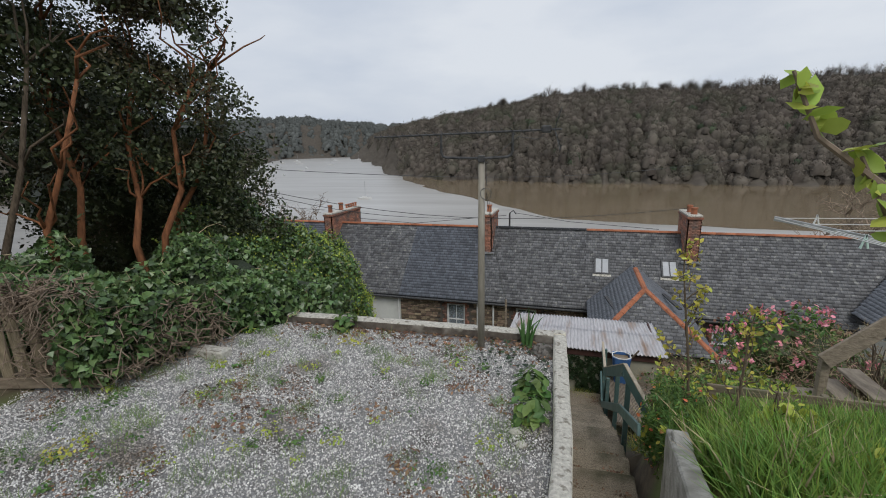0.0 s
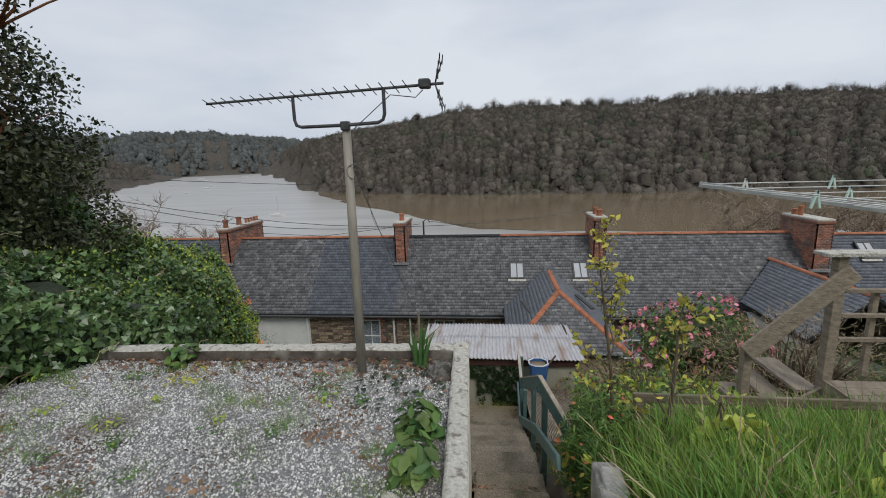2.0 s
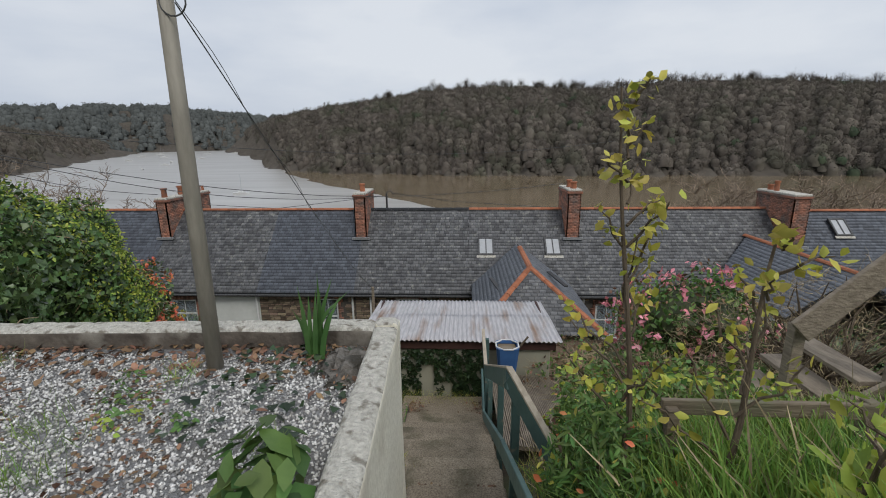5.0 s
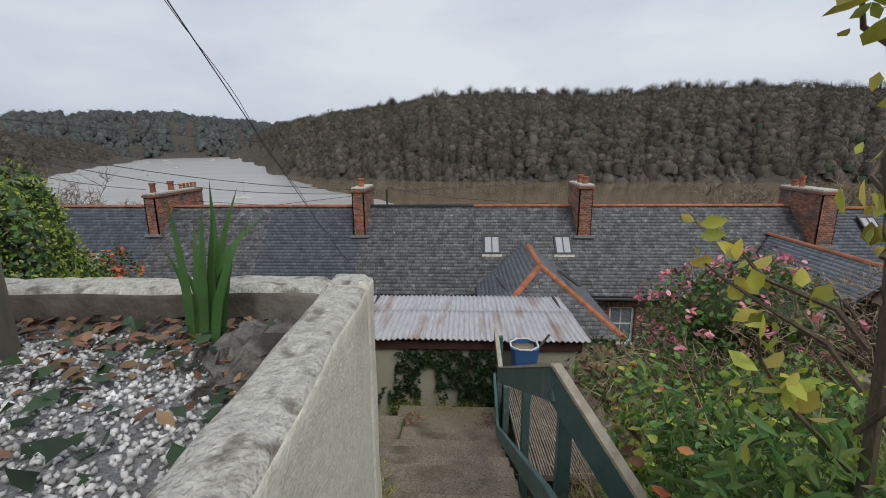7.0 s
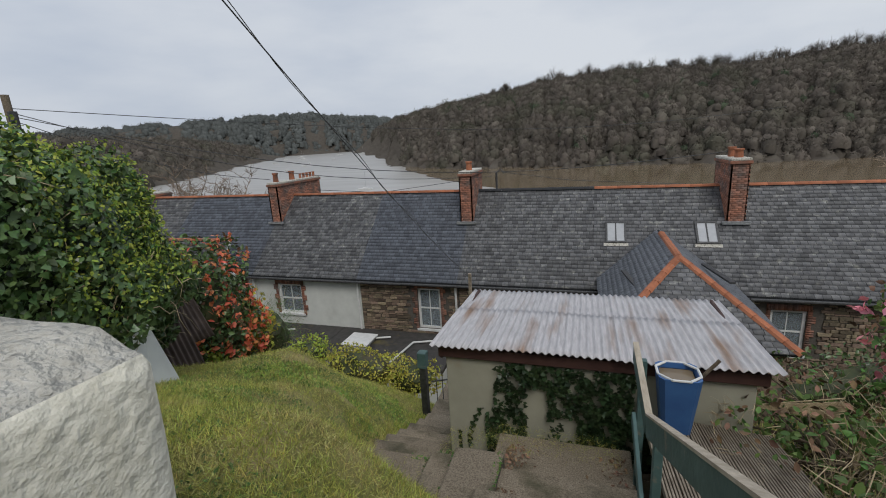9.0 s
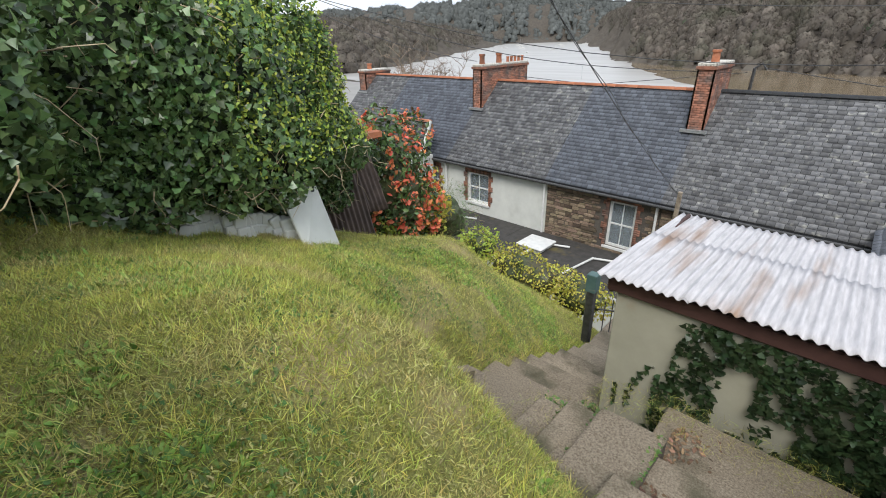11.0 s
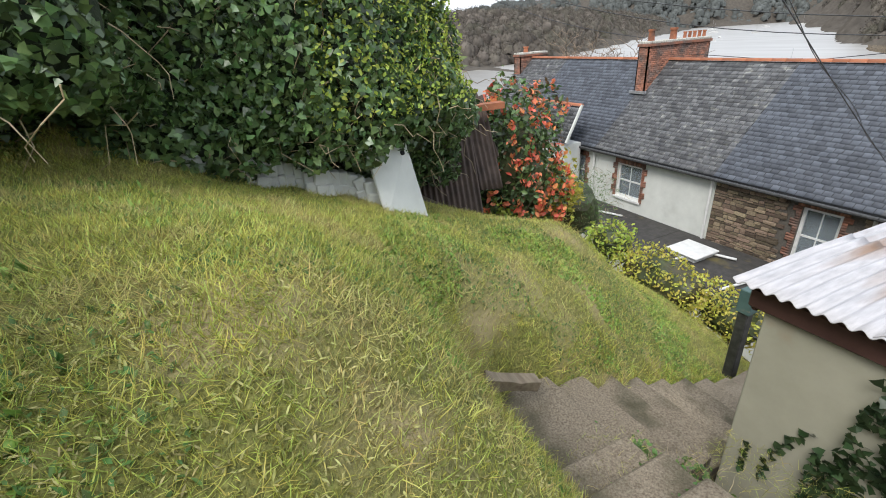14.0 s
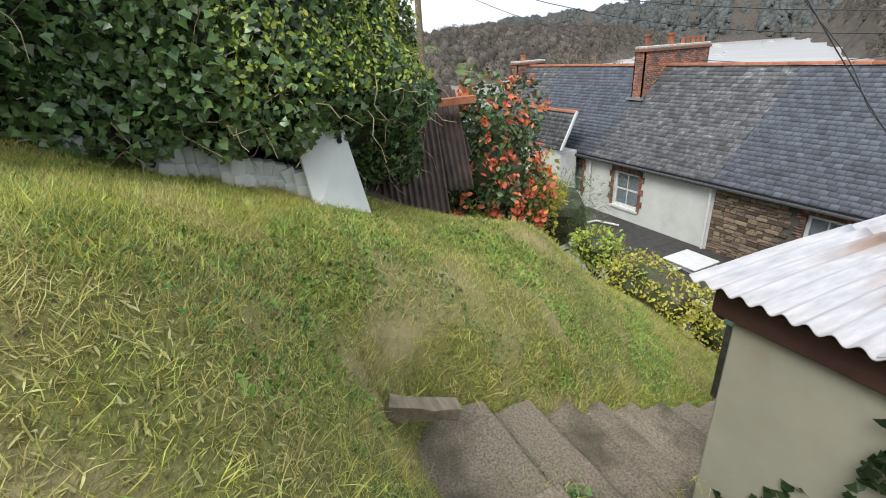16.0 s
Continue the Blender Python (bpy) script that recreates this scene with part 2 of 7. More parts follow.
M["water"] = material("water", (0.18, 0.135, 0.08), (0.24, 0.185, 0.12), 0.02, rough=0.1, bump=0.1, bump_dist=0.05, spec=0.5, stretch=(1, 3, 1))
# pale grey water: the sky's reflection is put into the base colour
M["water_sky_sheen"] = material("water_sky_sheen", (0.27, 0.25, 0.22), (0.43, 0.415, 0.385), 0.03, rough=0.32, bump=0.5, bump_dist=0.15, spec=0.6, stretch=(0.5, 3, 1))
M["mud"] = material("mud", (0.17, 0.155, 0.13), (0.27, 0.25, 0.215), 0.15, rough=0.35, bump=0.3, stretch=(0.4, 2, 1))
M["blue_plastic"] = material("blue_plastic", (0.035, 0.10, 0.26), (0.05, 0.14, 0.33), 4, rough=0.4, bump=0.05)
M["bitumen"] = material("bitumen", (0.035, 0.033, 0.03), (0.07, 0.065, 0.06), 5, rough=0.8, bump=0.4, stain=(0.12, 0.10, 0.04), stain_scale=1.5, stain_at=(0.6, 0.75))
M["rust_sheet"] = material("rust_sheet", (0.05, 0.035, 0.028), (0.12, 0.085, 0.065), 5, rough=0.7, bump=0.3)
M["plastic_white"] = material("plastic_white", (0.6, 0.6, 0.58), (0.75, 0.75, 0.72), 5, rough=0.4, bump=0.05)
M["peg"] = material("peg", (0.45, 0.62, 0.55), (0.65, 0.8, 0.72), 5, rough=0.4, bump=0.0)
M["rock"] = material("rock", (0.06, 0.056, 0.048), (0.24, 0.22, 0.195), 22, bump=1.0, stain=(0.05, 0.045, 0.035), stain_scale=7, stain_at=(0.5, 0.62))

# pale corrugated sheets: chalky white with rust-brown runs along the slope
m = material("sheet_white", (0.37, 0.36, 0.365), (0.58, 0.56, 0.565), 3.5, rough=0.5, bump=0.15, stretch=(9, 1, 1), stain=(0.27, 0.17, 0.11), stain_scale=1.6, stain_at=(0.54, 0.72))
n_, l_ = m.node_tree.nodes, m.node_tree.links
for q in list(n_):
    if q.type == "TEX_NOISE" and abs(q.inputs["Scale"].default_value - 1.6) < 1e-4:
        mp_ = n_.new("ShaderNodeMapping")
        mp_.inputs["Scale"].default_value = (2.6, 0.35, 1)
        mp_.inputs["Location"].default_value = (0.4, 0, 0)
        l_.new([k for k in n_ if k.type == "TEX_COORD"][0].outputs["Object"], mp_.inputs[0])
        l_.new(mp_.outputs[0], q.inputs["Vector"])
M["sheet_white"] = m
glass = bpy.data.materials.new("glass")
glass.use_nodes = True
g = glass.node_tree.nodes["Principled BSDF"]
g.inputs["Base Color"].default_value = (0.6, 0.68, 0.72, 1)
g.inputs["Roughness"].default_value = 0.06
g.inputs["Transmission Weight"].default_value = 0.75
M["glass"] = glass
M["blind"] = material("blind", (0.4, 0.41, 0.42), (0.5, 0.51, 0.52), 3, rough=0.3, bump=0)
M["fence_wood"] = material("fence_wood", (0.13, 0.105, 0.065), (0.3, 0.245, 0.16), 7, bump=0.5, stretch=(6, 6, 0.7), objrand=0.2, stain=(0.09, 0.085, 0.045), stain_scale=2.5, stain_at=(0.5, 0.7))

# ---- mesh helpers ----
rng = np.random.default_rng(7)


def part(name, bm, mat, parent=None, label="", smooth=False, kind=""):
    me = bpy.data.meshes.new(name)
    bm.to_mesh(me)
    bm.free()
    me.materials.append(M[mat])
    if smooth:
        me.shade_smooth()
    ob = new(name, me)
    if parent:
        ob.parent = parent
    return tagged(ob, label, kind=kind)


def empty(name, place, label, category, group=""):
    ob = new(name)
    ob.location = place
    return tagged(ob, label, category, group)


def add_box(bm, lo, hi, bevel=0.0, m=None, jitter=0.0):
    """A box from corner lo to corner hi in bm."""
    r = bmesh.ops.create_cube(bm, size=1.0)
    vs = r["verts"]
    c = [(a + b) / 2 for a, b in zip(lo, hi)]
    s = [b - a for a, b in zip(lo, hi)]
    for v in vs:
        v.co = Vector([c[i] + v.co[i] * s[i] + (random.uniform(-jitter, jitter) if jitter else 0) for i in range(3)])
    if bevel:
        es = list({e for v in vs for e in v.link_edges})
        r = bmesh.ops.bevel(bm, geom=es, offset=bevel, segments=1, affect="EDGES")
        vs = list({v for v in r["verts"]} | {v for v in vs if v.is_valid})
    if m is not None:
        bmesh.ops.transform(bm, matrix=m, verts=vs)
    return vs


def box_bm(lo, hi, bevel=0.0, m=None, jitter=0.0):
    bm = bmesh.new()
    add_box(bm, lo, hi, bevel, m, jitter)
    return bm


def beam(bm, a, b, w, h, up=(0, 0, 1), bevel=0.0):
    """A straight timber from a to b."""
    a, b = Vector(a), Vector(b)
    d = b - a
    x = d.normalized()
    y = Vector(up).cross(x).normalized()
    z = x.cross(y)
    mt = Matrix((x, y, z)).transposed().to_4x4()
    mt.translation = (a + b) / 2
    return add_box(bm, (-d.length / 2, -w / 2, -h / 2), (d.length / 2, w / 2, h / 2), bevel, mt)


def tube(bm, pts, r0, r1=None, sides=8):
    """A tapered tube through pts."""
    r1 = r0 if r1 is None else r1
    pts = [Vector(p) for p in pts]
    rings = []
    for i, p in enumerate(pts):
        d = (pts[min(i + 1, len(pts) - 1)] - pts[max(i - 1, 0)]).normalized()
        s = d.cross(Vector((0.31, 0.52, 0.79))).normalized()
        t = d.cross(s)
        r = r0 + (r1 - r0) * i / max(1, len(pts) - 1)
        rings.append([bm.verts.new(p + s * math.cos(k * math.tau / sides) * r + t * math.sin(k * math.tau / sides) * r) for k in range(sides)])
    for a, b in zip(rings, rings[1:]):
        for k in range(sides):
            bm.faces.new((a[k], a[(k + 1) % sides], b[(k + 1) % sides], b[k]))
    bm.faces.new(rings[0][::-1])
    bm.faces.new(rings[-1])


def raw(name, verts, faces, mat, parent=None, label="", kind="", smooth=False):
    """A mesh object from an array of vertices and an array of faces, all with as many corners."""
    me = bpy.data.meshes.new(name)
    verts = np.asarray(verts, dtype=np.float32)
    faces = np.asarray(faces, dtype=np.int32)
    me.vertices.add(len(verts))
    me.vertices.foreach_set("co", verts.ravel())
    me.loops.add(faces.size)
    me.loops.foreach_set("vertex_index", faces.ravel())
    me.polygons.add(len(faces))
    me.polygons.foreach_set("loop_start", np.arange(len(faces), dtype=np.int32) * faces.shape[1])
    me.update(calc_edges=True)
    me.materials.append(M[mat])
    if smooth:
        me.shade_smooth()
    ob = new(name, me)
    if parent:
        ob.parent = parent
    return tagged(ob, label, kind=kind)


def frames_for(n, normals=None, spread=1.0):
    """n random rotation matrices, their z near the normals."""
    z = rng.normal(size=(n, 3)) * spread
    if normals is not None:
        z = z + np.asarray(normals)
    z /= np.linalg.norm(z, axis=1)[:, None] + 1e-9
    a = rng.normal(size=(n, 3))
    x = np.cross(a, z)
    x /= np.linalg.norm(x, axis=1)[:, None] + 1e-9
    y = np.cross(z, x)
    return np.stack([x, y, z], axis=2)


LEAF = (np.array([(0, -0.5, 0), (0.3, -0.1, 0.06), (0.2, 0.3, 0.03), (0, 0.55, -0.05), (-0.2, 0.3, 0.03), (-0.3, -0.1, 0.06)]), np.array([(0, 1, 2, 3), (0, 3, 4, 5)]))
NARROW = (np.array([(0, -0.5, 0), (0.12, -0.1, 0.03), (0.11, 0.25, 0.02), (0, 0.55, -0.06), (-0.11, 0.25, 0.02), (-0.12, -0.1, 0.03)]), np.array([(0, 1, 2, 3), (0, 3, 4, 5)]))
IVY = (np.array([(0, -0.4, 0), (0.5, -0.22, 0.04), (0.27, 0.1, 0.03), (0, 0.6, -0.04), (-0.27, 0.1, 0.03), (-0.5, -0.22, 0.04)]), np.array([(0, 1, 2, 3), (0, 3, 4, 5)]))
THIN = (np.array([(-0.018, 0, 0), (0.018, 0, 0), (0.014, 0.12, 0.6), (-0.014, 0.12, 0.6), (0.003, 0.42, 0.95), (-0.003, 0.42, 0.95)]), np.array([(0, 1, 2, 3), (3, 2, 4, 5)]))
BLADE = (np.array([(-0.05, 0, 0), (0.05, 0, 0), (0.035, 0.1, 0.6), (-0.035, 0.1, 0.6), (0.0, 0.35, 1.0), (-0.01, 0.35, 1.0)]), np.array([(0, 1, 2, 3), (3, 2, 4, 5)]))


def scatter(name, points, size, mat, shape=LEAF, normals=None, spread=1.0, parent=None, label="", kind="", upright=False, vary=0.4, lean=0.22):
    """Many small leaves or blades as one mesh."""
    points = np.asarray(points)
    n = len(points)
    if upright:
        a = rng.uniform(0, math.tau, n)
        tilt = rng.normal(0, lean, (n, 2))
        x = np.stack([np.cos(a), np.sin(a), np.zeros(n)], 1)
        z = np.stack([tilt[:, 0], tilt[:, 1], np.ones(n)], 1)
        y = np.cross(z, x)
        rot = np.stack([x, y, z], 2)
    else:
        rot = frames_for(n, normals, spread)
    s = size * (1 + rng.uniform(-vary, vary, n))
    vs, fs = shape
    v = np.einsum("nij,kj->nki", rot, vs) * s[:, None, None] + points[:, None, :]
    f = fs[None] + (np.arange(n) * len(vs))[:, None, None]
    return raw(name, v.reshape(-1, 3), f.reshape(-1, fs.shape[1]), mat, parent, label, kind)


def blob_points(n, centre, radii, shell=0.35):
    """Points near the skin of an uneven ellipsoid."""
    d = rng.normal(size=(n, 3))
    d /= np.linalg.norm(d, axis=1)[:, None]
    lump = 1 + 0.16 * np.sin(d[:, 0] * 5 + centre[0]) + 0.13 * np.sin(d[:, 1] * 7 + 2 * centre[1]) + 0.12 * np.sin(d[:, 2] * 6 + centre[2] * 3)
    r = lump * (1 - shell * rng.random(n) ** 1.6)
    return np.asarray(centre) + d * r[:, None] * np.asarray(radii), d


# ---- the lie of the land ----
CONTROL = np.array([
    (-2.86, 6.46, -1.87), (-0.61, 6.62, -1.72), (-1.15, 7.27, -2.52), (-2.04, 7.48, -2.2), (-2.38, 8.61, -2.81), (-1.24, 8.66, -3.2),
    (-1.81, 9.01, -3.02), (-1.34, 7.73, -2.66), (-0.04, 6.46, -1.62), (-2.25, 10.4, -3.85), (-2.9, 9.8, -2.98), (-3.6, 8.2, -2.6),
    (-0.5, 5.0, -1.25), (-2.5, 5.0, -1.3), (-3.4, 6.2, -1.75), (0.9, 5.2, -1.62), (0.75, 6.2, -2.15), (0.55, 6.95, -2.6), (0, 7.2, -2.75),
    (-0.9, 7.6, -3.4), (-0.3, 8.2, -3.7), (-1.0, 9.4, -4.1), (-0.3, 9.4, -4.2), (-1.1, 11, -4.75), (0.5, 8.0, -3.6), (1.5, 8.6, -3.4),
    (1.5, 0, 0.1), (1.7, 2, -0.75), (1.6, 4.3, -1.65), (1.5, 5.5, -2.15), (1.4, 6.8, -2.85), (1.2, 7.8, -3.3), (0.6, 2, -1), (-1, 2, -0.6), (-1, 0, -0.4), (-3.4, 2, -0.05),
    (-3.3, 0, -0.05), (-5, 2, 0.1), (-6, 5, 0.0), (-5, 0, 0.3), (-5, 8, -2.4), (-8, 8, -3.0), (-8, 12, -5.4), (-6, 11, -4.75), (-4, 10.5, -4.0), (-3, 12, -4.8),
    (-6, 13, -5.4), (-2, 13, -5.8), (-8, 16, -9.2), (0, 16, -9.4), (4, 13, -6.5), (8, 13, -6.0),
    (2.3, 2.0, 0.05), (2.3, 3.0, -0.45), (2.7, 3.9, -0.65), (3.6, 3.8, -0.5), (3.5, 1.5, 0.25), (3, 0, 0.6), (6, 1, 0.4), (5, 4, -0.6), (6, 6, -1.7), (3, 5.5, -1.6),
    (2.4, 5, -1.7), (2.4, 7, -2.7), (3.5, 8, -2.9), (4.9, 9.7, -3.0), (6, 9, -2.9), (8, 9, -3.0), (9, 5, -1.2), (3.6, 10, -3.6), (2, 11, -4.4), (1, -2, 0.9), (-4, -3, 0.8), (5, -3, 1.2),
])
DR = np.array([(a[:2]) for a in CONTROL])
kk = np.sqrt(((DR[:, None] - DR[None]) ** 2).sum(-1) + 0.08)
RBF = np.linalg.solve(np.block([[kk, np.ones((len(DR), 1)), DR], [np.ones((1, len(DR))), np.zeros((1, 3))], [DR.T, np.zeros((2, 3))]]) + np.diag([1e-6] * len(DR) + [0] * 3), np.concatenate([CONTROL[:, 2], np.zeros(3)]))


def smooth(a, b, x):
    t = np.clip((x - a) / (b - a), 0, 1)
    return t * t * (3 - 2 * t)


def seg_dist(x, y, line):
    """Distance to a polyline, and how far along it."""
    best = np.full(np.shape(x), 1e9)
    for (ax, ay), (bx, by) in zip(line, line[1:]):
        dx, dy = bx - ax, by - ay
        t = np.clip(((x - ax) * dx + (y - ay) * dy) / (dx * dx + dy * dy), 0, 1)
        best = np.minimum(best, np.hypot(x - ax - t * dx, y - ay - t * dy))
    return best


# the hills across the river, in bearings (degrees east of north) and distances from the garden
def bearings(x, y):
    dx, dy = np.asarray(x, float) - 1.5, np.asarray(y, float) - 3.0
    return np.degrees(np.arctan2(dx, dy)), np.hypot(dx, dy)


HEAD_SHORE = ((-26.5, -25.7, -22.4, -17, -1.4, 17, 34, 50, 80, 110), (1250, 900, 350, 292, 250, 252, 285, 330, 420, 520))
HEAD_CREST = ((-26.5, -25, -21.9, -16.6, -9.7, -3.4, 6, 15, 23, 34, 40, 70, 110), (0.6, 1.8, 2.6, 3.6, 4.6, 5.6, 5.7, 5.1, 5.5, 5.0, 4.2, 3.6, 3.0))
FAR_SHORE = ((-100, -60, -47, -42, -20), (1500, 1400, 1300, 1150, 1400))
FAR_CREST = ((-100, -72, -65, -62, -57, -50, -43, -38, -34, -30, -27, -22, -15), (1.2, 1.4, 1.6, 1.9, 2.7, 3.0, 3.3, 3.6, 3.7, 3.3, 3.05, 2.75, 2.6))
LEFT_SHORE = ((-110, -75, -60, -52, -46, -41, -38), (210, 230, 260, 300, 420, 700, 1000))
LEFT_CREST = ((-110, -75, -67, -60, -50, -44, -40, -38), (2.2, 1.9, 1.8, 1.7, 1.3, 0.9, 0.2, -0.8))


def hill(az, r, shore, crest, width, lo, hi):
    """Height of one hill that rises from its shore to its crest and falls away gently behind."""
    r0 = np.interp(az, *shore) * (1 + 0.02 * np.sin(az * 1.3) + 0.012 * np.sin(az * 3.7))
    top = (r0 + width) * np.tan(np.radians(np.interp(az, *crest) + 0.07 * np.sin(az * 1.9 + 1)))
    t = np.clip((r - r0) / width, 0, 1)
    h = -19 + (top + 19) * (1 - (1 - t) ** 1.6) - 0.05 * np.clip(r - r0 - width, 0, 400)
    return np.where((r > r0) & (az > lo) & (az < hi), h, -40.0)


def hills(x, y):
    az, r = bearings(x, y)
    h = hill(az, r, FAR_SHORE, FAR_CREST, 260, -100, -14)
    h = np.maximum(h, hill(az, r, LEFT_SHORE, LEFT_CREST, 190, -110, -38))
    return np.maximum(h, hill(az, r, HEAD_SHORE, HEAD_CREST, 135, -26.5, 110))


def ground_z(x, y):
    x, y = np.asarray(x, float), np.asarray(y, float)
    cx, cy = np.clip(x, -10, 10), np.clip(y, -4, 17)
    k = np.sqrt((cx[..., None] - DR[:, 0]) ** 2 + (cy[..., None] - DR[:, 1]) ** 2 + 0.08)
    near = k @ RBF[:-3] + RBF[-3] + RBF[-2] * cx + RBF[-1] * cy
    bed = np.interp(y, (-3, -0.7, 1.1, 2.9, 4.24), (1.3, 0.72, 0.05, -0.92, -1.36)) - 0.2
    near = np.where((x > 1.3) & (x < 2.12) & (y < 4.3), np.minimum(near, bed), near)
    street = -10.0 + 0 * x
    z = near + (street - near) * smooth(14, 17, y)
    z = z + 6 * smooth(-4, -40, y) + 3 * smooth(-10, -60, x) * smooth(30, 0, y)
    shore = -10 - 7.7 * smooth(30, 62, y) - 2.5 * smooth(85, 140, y + 0.25 * x)
    z = np.where(y > 17, shore, z)
    far = np.hypot(x, y - 10)
    return np.where(far > 100, np.maximum(z, hills(x, y)), z)


def grid_mesh(name, xs, ys, fz, mat, **tags):
    gx, gy = np.meshgrid(xs, ys)
    v = np.stack([gx, gy, fz(gx, gy)], -1).reshape(-1, 3)
    nx = len(xs)
    i = (np.arange(len(ys) - 1)[:, None] * nx + np.arange(nx - 1)[None]).ravel()
    f = np.stack([i, i + 1, i + nx + 1, i + nx], 1)
    ob = raw(name, v, f, mat, smooth=True)
    return tagged(ob, **tags)


u = np.linspace(-8.3, 8.3, 300)
ground = grid_mesh("ground", 1.3 * np.sinh(u) * 0.95, 6 + 1.3 * np.sinh(u) * 0.95, ground_z, "soil", label="sloping hillside ground of rough grass, soil and estuary mud", kind="structure")
ground.data.materials.append(M["mud"])
me = ground.data
cz = np.zeros(len(me.polygons) * 3)
me.polygons.foreach_get("center", cz)
cz = cz.reshape(-1, 3)
for extra in ("forest_floor", "lawn", "field"):
    me.materials.append(M[extra])
hill_h = hills(cz[:, 0], cz[:, 1])
wooded = (np.hypot(cz[:, 0], cz[:, 1]) > 100) & (hill_h > -18.9)
turf_ = (cz[:, 0] < 1.2) & (cz[:, 0] > -4.2) & (cz[:, 1] > 4.3) & (cz[:, 1] < 12.5) | (cz[:, 0] > 2.2) & (cz[:, 0] < 9) & (cz[:, 1] < 5) & (cz[:, 1] > -3)
kind_ = np.where(cz[:, 1] > 135, 2, np.where(cz[:, 2] < -15.5, 1, 0))
kind_ = np.where(wooded, 2, kind_)
kind_ = np.where(turf_, 3, kind_)
az_, r_ = bearings(cz[:, 0], cz[:, 1])
d_ = r_ - np.interp(az_, *LEFT_SHORE)
kind_ = np.where(wooded & (az_ < -60) & (d_ < 300) & (np.sin(az_ * 0.5) * np.sin(d_ * 0.06) > 0.25), 4, kind_)
me.polygons.foreach_set("material_index", kind_.astype(np.int32))
raw("water", [(-2500, 50, -18), (2500, 50, -18), (2500, 2500, -18), (-2500, 2500, -18)], [(0, 1, 2, 3)], "water", label="calm brown tidal river below the woods", kind="structure")
# outline of a pale sheet just above the river, painting reflected sky
SKY_SHEEN = [(-900, 560), (-900, 2450), (-640, 2450), (-520, 1150), (-274, 595), (-150, 360), (-88, 245), (-41, 178), (-1.8, 128), (45, 119), (120, 118), (320, 112), (320, 52), (-300, 52), (-560, 330)]
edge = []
for (ax, ay), (bx, by) in zip(SKY_SHEEN, SKY_SHEEN[1:] + SKY_SHEEN[:1]):
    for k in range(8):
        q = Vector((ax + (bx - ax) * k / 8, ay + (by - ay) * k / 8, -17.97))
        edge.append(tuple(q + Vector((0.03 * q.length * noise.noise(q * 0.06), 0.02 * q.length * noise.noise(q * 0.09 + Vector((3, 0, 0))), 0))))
raw("water", edge, [tuple(range(len(edge)))], "water_sky_sheen", label="rippled river channel below the terrace, sky reflection put into its pale colour", kind="structure")


# ---- far woods ----
def clump_shape(n_faces, seed):
    """A bare winter crown: a lumpy dome under a haze of small twig flakes."""
    r = np.random.default_rng(seed)
    d = r.normal(size=(n_faces, 3)) * (1, 1, 1.2)
    d[:, 2] = np.abs(d[:, 2]) * 0.9 - 0.1
    d /= np.linalg.norm(d, axis=1)[:, None]
    c = d * (0.62 + 0.48 * r.random((n_faces, 1)))
    a = r.normal(size=(n_faces, 3)) * 0.8 + d
    a /= np.linalg.norm(a, axis=1)[:, None]
    b = np.cross(a, r.normal(size=(n_faces, 3)))
    b /= np.linalg.norm(b, axis=1)[:, None]
    s = 0.10 * r.uniform(0.6, 1.5, (n_faces, 1))
    v = np.stack([c - a * s, c + b * s * 0.4, c + a * s, c - b * s * 0.4], 1).reshape(-1, 3)
    f = np.arange(n_faces * 4).reshape(-1, 4)
    rings, k = [], 9
    for j, (rad, z) in enumerate(((0.66, -0.5), (0.7, 0.05), (0.5, 0.42), (0.16, 0.6))):
        for i in range(k):
            w = 1 + r.uniform(-0.25, 0.25)
            rings.append((math.cos(i * math.tau / k) * rad * w, math.sin(i * math.tau / k) * rad * w, z + r.uniform(-0.1, 0.1)))
    g = [(j * k + i, j * k + (i + 1) % k, (j + 1) * k + (i + 1) % k, (j + 1) * k + i) for j in range(3) for i in range(k)]
    return np.concatenate([v, np.array(rings)]), np.concatenate([f, np.array(g) + len(v)])


def woods(name, arc, depth, shore, count, crown, mat, label, faces=95, keep=lambda az, d: True):
    """Crowns on the slope that faces the garden: arc in degrees, depth in metres behind the shore."""
    az = rng.uniform(arc[0], arc[1], count * 3)
    d = depth * rng.random(count * 3) - 1
    r = np.interp(az, *shore) + d
    ok = rng.random(count * 3) * r.max() < r
    a = np.radians(az)
    xs, ys = 1.5 + r * np.sin(a), 3 + r * np.cos(a)
    zs = np.maximum(hills(xs, ys), -18.6)
    ok &= keep(az, d)
    xs, ys, zs = xs[ok][:count], ys[ok][:count], zs[ok][:count]
    variants = [clump_shape(faces, k) for k in range(8)]
    vs, fs, base = [], [], 0
    for i in range(len(xs)):
        v, f = variants[i % 8]
        a = rng.uniform(0, math.tau)
        s = crown * rng.uniform(0.6, 1.2)
        rot = np.array([(math.cos(a), -math.sin(a), 0), (math.sin(a), math.cos(a), 0), (0, 0, 1)])
        vs.append((v @ rot.T) * (s, s, s * rng.uniform(0.9, 1.5)) + (xs[i], ys[i], zs[i] + 0.3 * s))
        fs.append(f + base)
        base += len(v)
    return raw(name, np.concatenate(vs), np.concatenate(fs), mat, label=label, kind="stuff")


